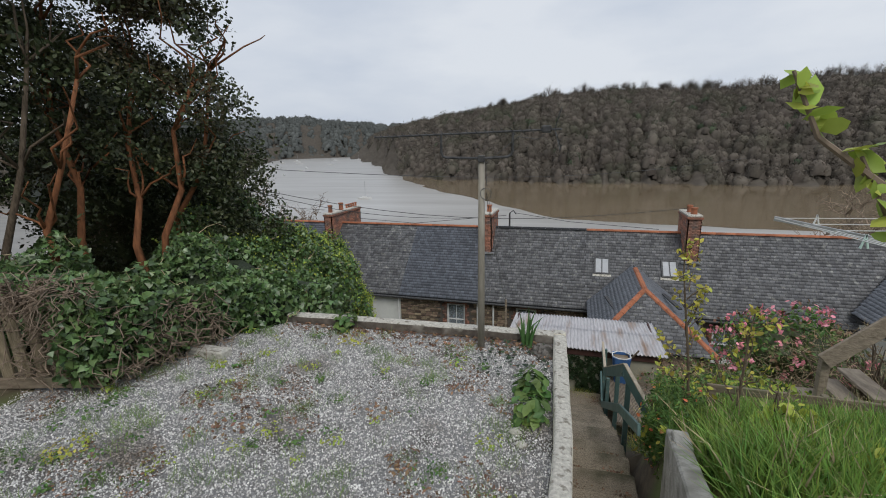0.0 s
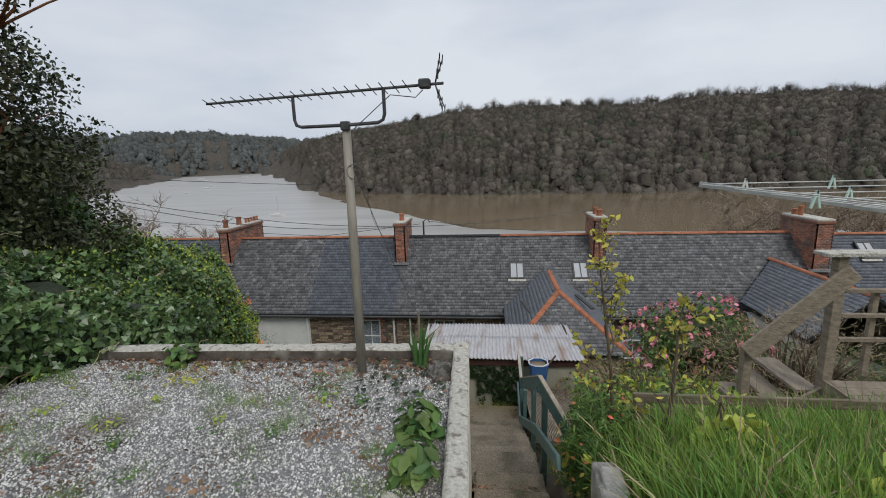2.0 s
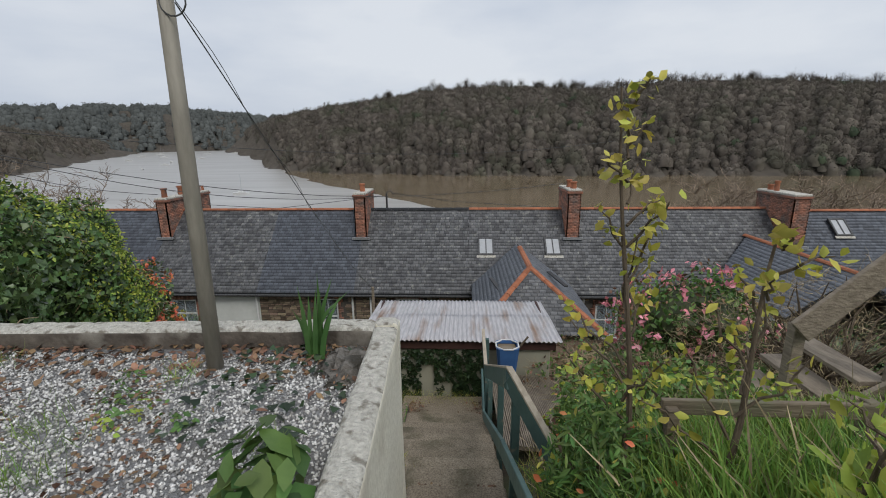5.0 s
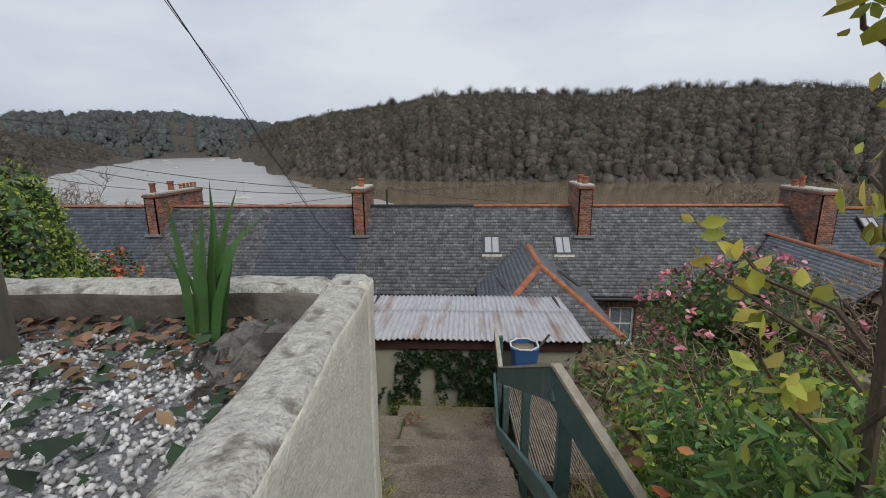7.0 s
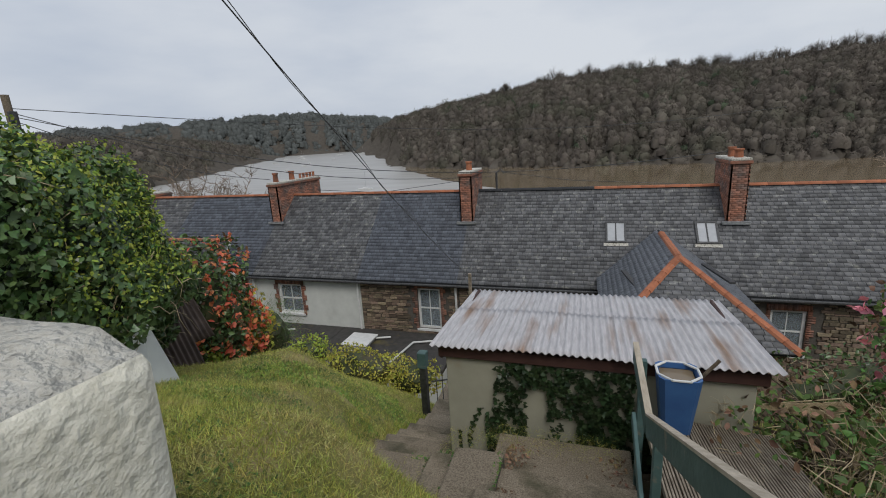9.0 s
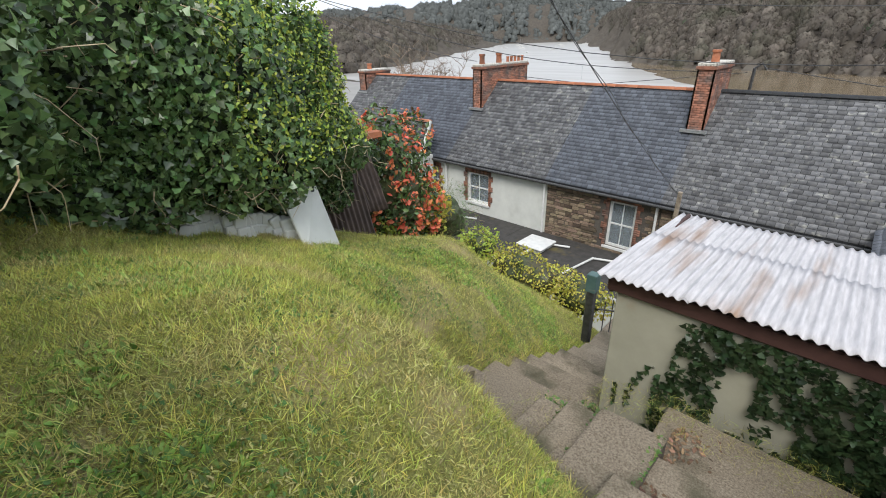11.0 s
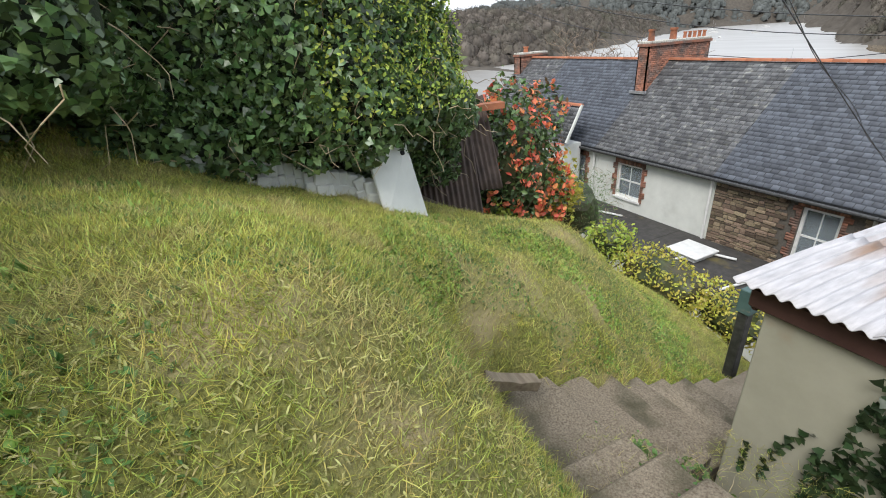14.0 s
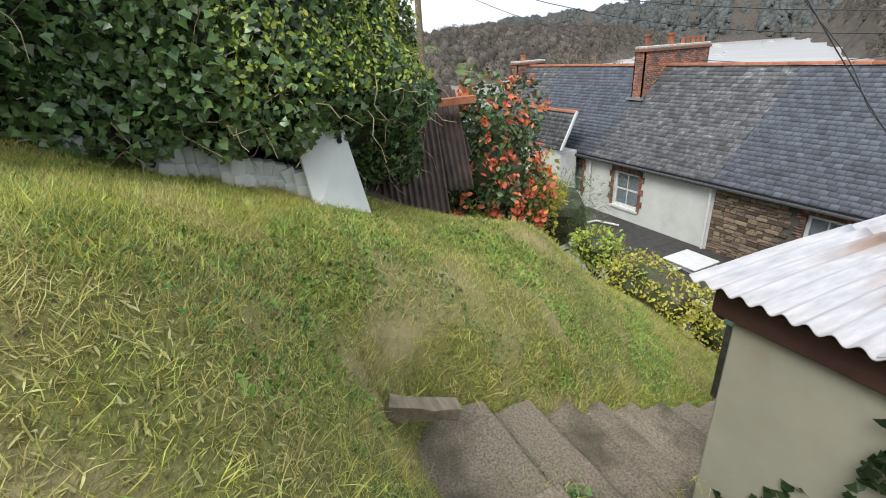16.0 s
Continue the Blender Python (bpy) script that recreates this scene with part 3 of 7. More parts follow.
woods("headland_woods", (-26.0, 47), 150, HEAD_SHORE, 6200, 3.9, "wood_far", "bare grey-brown winter woods covering the headland across the river", faces=90)
woods("headland_evergreens", (-20, 47), 150, HEAD_SHORE, 170, 3.6, "wood_green", "scattered dark green trees among the bare woods", faces=90)
# distance haze comes only from the grey crown colour here
woods("distant_woods", (-66, -14), 290, FAR_SHORE, 4200, 9, "wood_hazed", "distant woods beyond the moorings, haze put into their grey colour", faces=34, keep=lambda az, d: (d < 225) | (np.sin(az * 1.1) > -0.3))
woods("valley_woods", (-84, -39), 210, LEFT_SHORE, 2000, 5.0, "wood_far", "bare woods on the side of the valley", faces=60, keep=lambda az, d: (az > -60) | (np.sin(az * 0.5) * np.sin(d * 0.06) < 0.25))


# open bare trees along the crest of the headland
vs, fs = [], []
crest_az = np.concatenate([rng.normal(c, 0.9, 7) for c in (-9, -4, 1, 5, 9, 11.5, 14, 16, 19, 22, 24.5, 28, 31, 35, 39)])
for az in crest_az:
    rr = float(np.interp(az, *HEAD_SHORE)) + 128
    cx_, cy_ = 1.5 + rr * math.sin(radians(az)), 3 + rr * math.cos(radians(az))
    b = np.array([cx_, cy_, float(hills(cx_, cy_)) + 1])
    H = rng.uniform(7, 11)
    segs = [(b, b + (0, 0, H * 0.5), 0.2)]
    for k in range(70):
        a, e = rng.uniform(0, math.tau), rng.uniform(0.15, 1.4)
        d = np.array([math.cos(a) * math.cos(e), math.sin(a) * math.cos(e), math.sin(e)])
        st = b + np.array([0, 0, H * rng.uniform(0.3, 0.55)])
        mid = st + d * H * rng.uniform(0.2, 0.42)
        segs.append((st, mid, 0.05))
        for q in range(3):
            segs.append((mid, mid + (d * 0.6 + rng.normal(size=3) * 0.6) * H * 0.16, 0.035))
    for p0, p1, w in segs:
        k = len(vs)
        vs += [p0 - (w, 0, 0), p0 + (w, 0, 0), p1 + (w * 0.6, 0, 0), p1 - (w * 0.6, 0, 0)]
        fs.append((k, k + 1, k + 2, k + 3))
raw("crest_trees", vs, fs, "wood_far", label="open leafless trees along the top of the headland", kind="stuff")

# ---- gravel yard and its walls ----
YARD = [(-5.0, -4.0), (1.3, -4.0), (1.3, 2.6), (1.2, 4.25), (-2.3, 4.1), (-2.95, 3.25), (-3.1, 2.2), (-5.0, 1.7)]
bm = bmesh.new()
lo_v = [bm.verts.new((x, y, -2.2)) for x, y in YARD]
hi_v = [bm.verts.new((x, y, 0.0)) for x, y in YARD]
bm.faces.new(hi_v)
bm.faces.new(lo_v[::-1])
for i in range(len(YARD)):
    j = (i + 1) % len(YARD)
    bm.faces.new((lo_v[i], lo_v[j], hi_v[j], hi_v[i]))
part("gravel_yard", bm, "gravel_base", label="weedy white gravel yard behind a low concrete wall", kind="structure")


def rough_slab(name, lo, hi, mat, parent, label="", step=0.12, amount=0.006, taper=0.0):
    """A long block whose faces are uneven."""
    bm = bmesh.new()
    add_box(bm, lo, hi, 0.012)
    size = max(h - l for l, h in zip(lo, hi))
    bmesh.ops.subdivide_edges(bm, edges=[e for e in bm.edges if e.calc_length() > 2 * step], cuts=min(30, int(size / step)), use_grid_fill=True)
    for v in bm.verts:
        nz = noise.noise_vector(v.co * 5.0)
        v.co += nz * amount + noise.noise_vector(v.co * 1.3) * amount * 1.5
    return part(name, bm, mat, parent, label, smooth=False)


wall = empty("low_wall", (0, 0, 0), "cracked painted concrete wall retaining the gravel yard beside the steps", "wall")
wall["kind"] = "structure"


def masonry(name, along, path_fn, half, z0, z1, mats, parent, label, rim=0.03, chips=0.005):
    """A wall that follows path_fn(t) -> (x, y), with rounded arrises, a worn top and uneven faces."""
    prof = [(-half, z) for z in np.linspace(z0, z1 - rim, 14)]
    prof += [(-half + rim * (1 - math.cos(a)), z1 - rim + rim * math.sin(a)) for a in (0.5, 1.0)]
    prof += [(u_, z1) for u_ in np.linspace(-half + rim, half - 1.6 * rim, 8)]
    prof += [(half - 1.5 * rim * (1 - math.cos(a)), z1 - rim + rim * math.sin(a)) for a in (1.2, 0.8, 0.4)]
    prof += [(half, z) for z in np.linspace(z1 - rim, z0, 40)]
    bm = bmesh.new()
    rings = []
    along = list(along)
    for k, t in enumerate(along):
        p, q = Vector((*path_fn(t), 0)), Vector((*path_fn(t + 0.01), 0))
        side = (q - p).normalized().cross(Vector((0, 0, 1)))
        shrink = 0.86 if k in (0, len(along) - 1) else 1.0
        ring = []
        for u_, z in prof:
            c = p + side * u_ * shrink + Vector((0, 0, z - (0.012 if shrink < 1 and z > z1 - rim else 0)))
            c += noise.noise_vector(c * 4.0) * 0.008 + noise.noise_vector(c * 14.0) * 0.0012 + noise.noise_vector(c * 40.0) * 0.001
            if z > z1 - rim * 0.5:
                c.z += 0.004 * noise.noise(c * 9) - (chips if noise.noise(Vector((c.x * 16, c.y * 16, 3))) > 0.22 else 0)
            ring.append(bm.verts.new(c))
        rings.append(ring)
    for a, b in zip(rings, rings[1:]):
        for i in range(len(prof) - 1):
            bm.faces.new((a[i], b[i], b[i + 1], a[i + 1]))
    bm.faces.new(rings[0]), bm.faces.new(rings[-1][::-1])
    bmesh.ops.recalc_face_normals(bm, faces=bm.faces)
    bm.normal_update()
    for f in bm.faces:
        f.material_index = 1 if f.normal.z > 0.45 else 0
    ob = part(name, bm, mats[0], parent, label, smooth=True)
    ob.data.materials.append(M[mats[1]])
    return ob


def side_line(y):
    return (1.222 + 0.052 * min(2.05, 4.35 - y), y)


def back_line(x):
    return (x, 4.315 - 0.05 * (1.2 - x))


masonry("wall_side", list(np.arange(-2.5, 2.4, 0.12)) + list(np.arange(2.4, 4.26, 0.018)) + [4.268], side_line, 0.072, -1.7, 0.12, ("roughcast", "cap"), wall, "cream rendered wall with a flaking lichened top")
masonry("wall_end", [4.308, 4.315, 4.33, 4.35, 4.37, 4.39, 4.405, 4.415], side_line, 0.07, -1.7, 0.118, ("roughcast", "cap"), wall, "cracked end block of the cream wall")
# dark block behind the gap, its colour standing in for the crack's shade
part("crack_shade", box_bm((1.16, 4.2, -1.7), (1.272, 4.4, 0.092)), "bitumen", wall, "near-black filler painting the shade inside the wall crack")
masonry("wall_back", np.arange(-2.35, 1.17, 0.03), back_line, 0.078, -1.6, 0.118, ("damp_wall", "cap"), wall, "damp stained low wall with a lichened top")
rough_slab("wall_face", (-0.9, 4.415, -2.2), (0.707, 4.805, -0.305), "render_pale", wall, "pale rendered lower wall end")
rough_slab("coping", (-0.91, 4.42, -0.303), (0.72, 4.82, -0.28), "cap_clean", wall, "smooth lichen-speckled coping with a worn edge")
rough_slab("kerb", (-2.85, 2.9, -0.1), (-2.35, 3.06, 0.1), "cap", wall, "loose concrete edging block")

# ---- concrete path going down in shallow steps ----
def dark_risers(ob):
    """Gives the upright faces of a step the darker brown wall material."""
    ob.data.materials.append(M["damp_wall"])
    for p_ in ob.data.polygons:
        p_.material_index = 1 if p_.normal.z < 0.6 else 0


PY = [-3, -0.7, 1.1, 2.9, 4.24, 5.5, 6.8, 7.6, 8.6]
PZ = [1.3, 0.72, 0.05, -0.92, -1.36, -1.9, -2.55, -2.9, -3.05]
path = empty("garden_steps", (0, 0, 0), "worn concrete garden steps going down beside the wall", "steps")
path["kind"] = "structure"
y = -3.0
while y < 8.4:
    z0 = float(np.interp(y, PY, PZ))
    y1 = y
    while y1 < 8.4 and z0 - float(np.interp(y1, PY, PZ)) < 0.15 and y1 - y < 0.9:
        y1 += 0.05
    x0 = 1.34 if y < 4.3 else 1.34 - 0.55 * float(smooth(4.3, 7.0, y)) - 0.1
    bm = box_bm((x0, y, z0 - 0.9), (2.02, y1 - 0.003, z0 - 0.02), 0.015)
    bmesh.ops.subdivide_edges(bm, edges=[e for e in bm.edges if e.calc_length() > 0.3], cuts=5, use_grid_fill=True)
    for v in bm.verts:
        v.co += noise.noise_vector(v.co * 6) * 0.012
    st = part("step", bm, "path", path)
    dark_risers(st)
    y = y1
# the flight that turns beside the shed and runs down past it
flight = empty("side_steps", (0, 0, 0), "worn concrete steps leading down beside the shed", "steps")
flight["kind"] = "structure"
TREADS = [((0.37, 6.95), (0.84, 7.86), -2.72), ((0.09, 6.95), (0.37, 7.9), -2.86), ((-0.18, 7.1), (0.09, 7.9), -2.99), ((-1.02, 7.3), (-0.18, 7.96), -3.17),
          ((-0.98, 7.98), (0.0, 8.32), -3.30), ((-0.98, 8.32), (0.0, 8.66), -3.45), ((-0.97, 8.66), (0.0, 9.0), -3.61), ((-0.95, 9.0), (0.0, 9.36), -3.78),
          ((-0.95, 9.36), (0.0, 9.72), -3.95), ((-0.95, 9.72), (0.0, 10.1), -4.12), ((-0.95, 10.1), (0.0, 10.5), -4.29), ((-1.0, 10.5), (0.2, 11.2), -4.46), ((-1.2, 11.2), (0.4, 13.5), -4.8)]
for (ax, ay), (bx, by), z in TREADS:
    bm = box_bm((ax, ay, z - 0.8), (bx, by - 0.004, z), 0.015)
    bmesh.ops.subdivide_edges(bm, edges=[e for e in bm.edges if e.calc_length() > 0.25], cuts=5, use_grid_fill=True)
    for v in bm.verts:
        v.co += noise.noise_vector(v.co * 6) * 0.014
    st = part("step", bm, "path", flight)
    dark_risers(st)

# rendered wall stub on the garden side of the steps
stub = rough_slab("garden_wall", (2.17, -2.5, -1.6), (2.31, 3.03, -0.12), "concrete", None, "short weathered concrete wall between the steps and the garden")
stub["kind"] = "structure"
for v in stub.data.vertices:
    run = max(0.0, 3.03 - v.co.y)
    v.co.x -= 0.11 * run
    v.co.z += 0.33 * run if v.co.z > -0.5 else 0
tagged(part("coping_tile", box_bm((2.15, 2.55, -0.02), (2.27, 2.78, 0.035), 0.008, None, 0.004), "concrete", None), "loose coping tile lying on the garden wall", "tile")

# ---- shed with a corrugated roof ----
shed = empty("shed", (1.6, 9.5, -3.3), "cream rendered garden shed with a white corrugated roof, overgrown with ivy", "shed")


def wall_part(lo, hi, mat, label, name="wall"):
    ob = part(name, box_bm(lo, hi, 0.01), mat, None, label)
    return ob


def child(ob, parent):
    """Parent ob, keeping it where it is."""
    ob.parent = parent
    ob.matrix_parent_inverse = Matrix.Translation(parent.location).inverted()
    return ob


child(wall_part((0.06, 8.62, -4.6), (3.1, 8.74, -2.10), "shed_cream", "cream rendered wall"), shed)
child(wall_part((0.06, 10.4, -5.4), (3.1, 10.52, -2.2), "shed_cream", "cream rendered wall"), shed)
child(wall_part((0.06, 8.74, -5.4), (0.18, 10.4, -2.13), "shed_cream", "cream rendered wall"), shed)
child(wall_part((2.98, 8.74, -5.0), (3.1, 10.4, -2.13), "shed_cream", "cream rendered wall"), shed)
child(wall_part((-0.01, 8.56, -2.16), (3.18, 8.60, -2.035), "maroon", "dark maroon fascia board", "fascia"), shed)
child(wall_part((-0.01, 8.60, -2.2), (0.03, 10.6, -2.06), "maroon", "dark maroon fascia board", "fascia"), shed)
child(wall_part((3.14, 8.60, -2.2), (3.18, 10.6, -2.06), "maroon", "dark maroon fascia board", "fascia"), shed)


def corrugated(name, x0, x1, y0, y1, z0, z1, mat, parent=None, label="", pitch=0.076, amp=0.013, n=8, wobble=0.004):
    xs = np.arange(x0, x1 + 1e-6, pitch / n)
    ys = np.linspace(y0, y1, 9)
    gx, gy = np.meshgrid(xs, ys)
    gz = z0 + (z1 - z0) * (gy - y0) / (y1 - y0) + amp * np.cos(gx * math.tau / pitch) + wobble * np.sin(gx * 3.1 + gy * 5)
    top = np.stack([gx, gy, gz], -1).reshape(-1, 3)
    low = top - (0, 0, 0.006)
    nx, k = len(xs), len(top)
    i = (np.arange(len(ys) - 1)[:, None] * nx + np.arange(nx - 1)[None]).ravel()
    f = np.stack([i, i + 1, i + nx + 1, i + nx], 1)
    edge = np.concatenate([np.arange(nx - 1)])
    e1 = np.stack([edge, edge + k, edge + k + 1, edge + 1], 1)
    e2 = e1 + (len(ys) - 1) * nx
    return raw(name, np.concatenate([top, low]), np.concatenate([f, f[:, ::-1] + k, e1, e2[:, ::-1]]), mat, parent, label, smooth=True)


SX = [-0.02, 0.62, 1.28, 1.94, 2.60, 3.24]
for i in range(5):
    for (ya, yb, za, zb) in ((8.46, 9.75, -1.99, -2.045), (9.62, 10.68, -2.028, -2.10)):
        up = 0.007 * (i % 2) + (0.014 if ya < 9 else 0)
        s = corrugated("roof_sheet", SX[i] - 0.05, SX[i + 1] + 0.03, ya + 0.015 * (i % 3), yb, za + up, zb + up, "sheet_white", None, "white corrugated roofing sheet")
        child(s, shed)

# ---- terrace of slate-roofed cottages ----
EAVE_Y, EAVE_Z, RIDGE_Y, RIDGE_Z = 19.85, -5.2, 23.2, -2.08
SL = math.hypot(RIDGE_Y - EAVE_Y, RIDGE_Z - EAVE_Z)
SA = math.atan2(RIDGE_Z - EAVE_Z, RIDGE_Y - EAVE_Y)
HOUSES = [(-22.0, -18.3, "slate", "render_white"), (-18.3, -12.6, "slate_blue", "render_white"), (-12.6, -7.39, "slate", "render_white"), (-7.39, -3.1, "slate_blue", "stone"), (-3.1, 1.9, "slate", "stone"), (1.9, 6.6, "slate", "stone"), (6.6, 11.5, "slate", "stone"), (11.5, 16.3, "slate", "stone"), (16.5, 30.0, "slate_blue", "render_white")]


def slate_field(name, x0, x1, length, mat, parent, m, gauge=0.165, width=0.22, clip=None):
    """Rows of overlapping slates as loose thin pieces on a plane (x along the eave, y up the slope), placed by m."""
    vs, fs = [], []
    rows = int(length / gauge)
    for r in range(rows + 1):
        y = r * gauge
        x = x0 - (width / 2 if r % 2 else 0)
        while x < x1:
            w = width * random.uniform(0.94, 1.05)
            a, b = max(x, x0), min(x + w - 0.014, x1)
            x += w
            if b - a < 0.03:
                continue
            if clip and not clip((a + b) / 2, y + gauge / 2):
                continue
            t = random.uniform(0.006, 0.014)
            j = random.uniform(-0.008, 0.008)
            y1 = min(y + gauge * 1.15, length)
            k = len(vs)
            vs += [(a, y + j, 0.022 + t), (b, y + j, 0.022 + t), (b, y1, 0.012), (a, y1, 0.012), (a, y + j, 0.004), (b, y + j, 0.004)]
            fs += [(k, k + 1, k + 2, k + 3), (k + 4, k + 5, k + 1, k)]
    vs = np.array([m @ Vector(v) for v in vs])
    return raw("slating", vs, fs, mat, parent, "overlapping roof slates", kind="stuff")


def slope(x, y, z, angle, turn=0.0):
    """A plane that starts at (x, y, z), x along the eave, and climbs by angle."""
    return Matrix.Translation((x, y, z)) @ Matrix.Rotation(turn, 4, "Z") @ Matrix.Rotation(angle, 4, "X")


terrace = []
for i, (x0, x1, roof_mat, wall_mat) in enumerate(HOUSES):
    dz = 0.12 * (-1 if i == 8 else 0)
    label = ("rendered" if wall_mat == "render_white" else "rubble stone") + " terraced cottage with a slate roof and terracotta ridge"
    h = empty("terraced_house", (x0, 20.2, -10), label, "house", "terrace of cottages")
    terrace.append(h)
    bm = bmesh.new()
    prof = [(EAVE_Y, EAVE_Z), (RIDGE_Y, RIDGE_Z), (26.6, EAVE_Z), (26.6, EAVE_Z - 0.1), (RIDGE_Y, RIDGE_Z - 0.14), (EAVE_Y, EAVE_Z - 0.1)]
    a = [bm.verts.new((x0, p, q + dz)) for p, q in prof]
    b = [bm.verts.new((x1, p, q + dz)) for p, q in prof]
    for k in range(6):
        bm.faces.new((a[k], b[k], b[(k + 1) % 6], a[(k + 1) % 6]))
    bm.faces.new((a[0], a[1], a[4], a[5])), bm.faces.new((a[1], a[2], a[3], a[4]))
    bm.faces.new((b[1], b[0], b[5], b[4])), bm.faces.new((b[2], b[1], b[4], b[3]))
    bmesh.ops.recalc_face_normals(bm, faces=bm.faces)
    child(part("roof", bm, "slate_base", None, "dark slate roof bed"), h)
    sl = slate_field("slates", x0, x1, SL, roof_mat, None, slope(0, EAVE_Y, EAVE_Z + dz, SA))
    child(sl, h)
    # back and front walls
    base_mat = "mortar" if wall_mat == "stone" else wall_mat
    child(part("front_wall", box_bm((x0 + 0.01, 26.2, -10.5), (x1 - 0.01, 26.45, EAVE_Z - 0.1)), "render_white", None, "rendered house wall"), h)


def facade(x0, x1, openings, mat, parent):
    """The wall facing the garden, cut by openings (x0, x1, z0, z1)."""
    xs = sorted({x0, x1, *[o[0] for o in openings], *[o[1] for o in openings]})
    bm = bmesh.new()
    for a, b in zip(xs, xs[1:]):
        z = -10.5
        for o in sorted([o for o in openings if o[0] <= a + 1e-6 and o[1] >= b - 1e-6], key=lambda o: o[2]):
            add_box(bm, (a, 20.1, z), (b, 20.4, o[2]))
            z = o[3]
        add_box(bm, (a, 20.1, z), (b, 20.4, EAVE_Z - 0.12))
    child(part("wall", bm, mat, None), parent)


def sash(x0, x1, z0, z1, parent, surround=None, y=20.1):
    """A two-sash window set in a wall."""
    w = empty("window", (x0, y, z0), "white painted sash window", "")
    del w["label"]
    bm = bmesh.new()
    t = 0.09
    for lo, hi in (((x0, y + 0.07, z0), (x0 + t, y + 0.15, z1)), ((x1 - t, y + 0.07, z0), (x1, y + 0.15, z1)), ((x0 + t, y + 0.07, z1 - t), (x1 - t, y + 0.15, z1)), ((x0 + t, y + 0.07, z0), (x1 - t, y + 0.15, z0 + t))):
        add_box(bm, lo, hi)
    bm2 = bmesh.new()
    zm, xm = (z0 + z1) / 2, (x0 + x1) / 2
    add_box(bm2, (x0 + t, y + 0.085, zm - 0.03), (x1 - t, y + 0.13, zm + 0.03))
    add_box(bm2, (xm - 0.015, y + 0.09, z0 + t), (xm + 0.015, y + 0.12, zm - 0.03))
    add_box(bm2, (xm - 0.015, y + 0.09, zm + 0.03), (xm + 0.015, y + 0.12, z1 - t))
    w2 = part("window", bm, "white_paint", None, "white painted sash window")
    bpy.data.objects.remove(w)
    child(w2, parent)
    for nm, b, mt in (("glazing_bars", bm2, "white_paint"), ("pane", box_bm((x0 + t, y + 0.105, z0 + t), (x1 - t, y + 0.11, z1 - t)), "glass"), ("sill", box_bm((x0 - 0.08, y - 0.07, z0 - 0.09), (x1 + 0.08, y + 0.07, z0 - 0.004)), "white_paint")):
        part(nm, b, mt, w2)
    # added black sheet: the darkness of the room as plain colour
    part("room_shade_sheet", box_bm((x0 + 0.05, y + 0.2, z0 + 0.05), (x1 - 0.05, y + 0.22, z1 - 0.05)), "dark_hole", w2, "near-black sheet standing in for the unlit room behind the window")


WIN = {1: [(-17.5, -16.5, -7.1, -5.65), (-14.25, -13.3, -7.05, -5.7)], 0: [(-20.9, -20.0, -7.1, -5.7)], 2: [(-11.5, -10.3, -6.98, -5.62)], 3: [(-4.84, -3.87, -7.25, -5.53)], 4: [(-1.3, -0.3, -7.2, -5.5)], 5: [(2.6, 3.5, -9, -7.8)], 6: [(7.3, 8.3, -7.2, -5.7)], 7: [(12.9, 13.8, -7.2, -5.7)], 8: [(19, 20, -7.2, -5.7)]}
for i, (x0, x1, roof_mat, wall_mat) in enumerate(HOUSES):
    facade(x0 + 0.005, x1 - 0.005, WIN[i], "mortar" if wall_mat == "stone" else wall_mat, terrace[i])
    for o in WIN[i]:
        sash(*o, terrace[i])
    # gutter
    bm = bmesh.new()
    tube(bm, [(x0 + 0.01, EAVE_Y - 0.06, EAVE_Z - 0.09), (x1 - 0.01, EAVE_Y - 0.06, EAVE_Z - 0.09)], 0.055)
    child(part("gutter", bm, "metal_dark", None, "dark half-round gutter"), terrace[i])


def stone_face(x0, x1, z0, z1, holes, parent, y=20.1, top=260):
    """Flat rubble stones laid in rough courses, a few centimetres proud."""
    protos = []
    for k in range(8):
        bm = bmesh.new()
        add_box(bm, (-0.5, -0.5, -0.5), (0.5, 0.5, 0.5), 0.07, jitter=0.07)
        me = bpy.data.meshes.new("stone")
        bm.to_mesh(me)
        bm.free()
        me.materials.append(M["stone_piece"])
        protos.append(me)
    z, count = z1, 0
    rest_v, rest_f = [], []
    while z > z0:
        hgt = random.uniform(0.06, 0.15)
        x = x0
        while x < x1:
            w = random.uniform(0.12, 0.42)
            b = min(x + w, x1)
            if b - x > 0.04 and not any(x < h[1] + 0.28 and b > h[0] - 0.28 and z > h[2] - 0.1 and z - hgt < h[3] + 0.2 for h in holes):
                me = random.choice(protos)
                c = Vector(((x + b) / 2, y - 0.005, z - hgt / 2 + random.uniform(-0.01, 0.01)))
                s = Vector((b - x - 0.025, 0.06 + random.random() * 0.05, hgt - 0.024))
                if count < top:
                    ob = new("stone", me)
                    ob.location, ob.scale, ob.rotation_euler = c, s, (0, random.uniform(-0.05, 0.05), 0)
                    child(ob, parent)
                    count += 1
                else:
                    k = len(rest_v)
                    rest_v += [(c.x + v.co.x * s.x, c.y + v.co.y * s.y, c.z + v.co.z * s.z) for v in me.vertices]
                    rest_f += [[k + q for q in p.vertices] for p in me.polygons]
            x = b
        z -= hgt
    if rest_v:
        me = bpy.data.meshes.new("rubble")
        me.from_pydata(rest_v, [], rest_f)
        me.materials.append(M["stone"])
        ob = tagged(new("rubble", me), "rubble stones", kind="stuff")
        child(ob, parent)


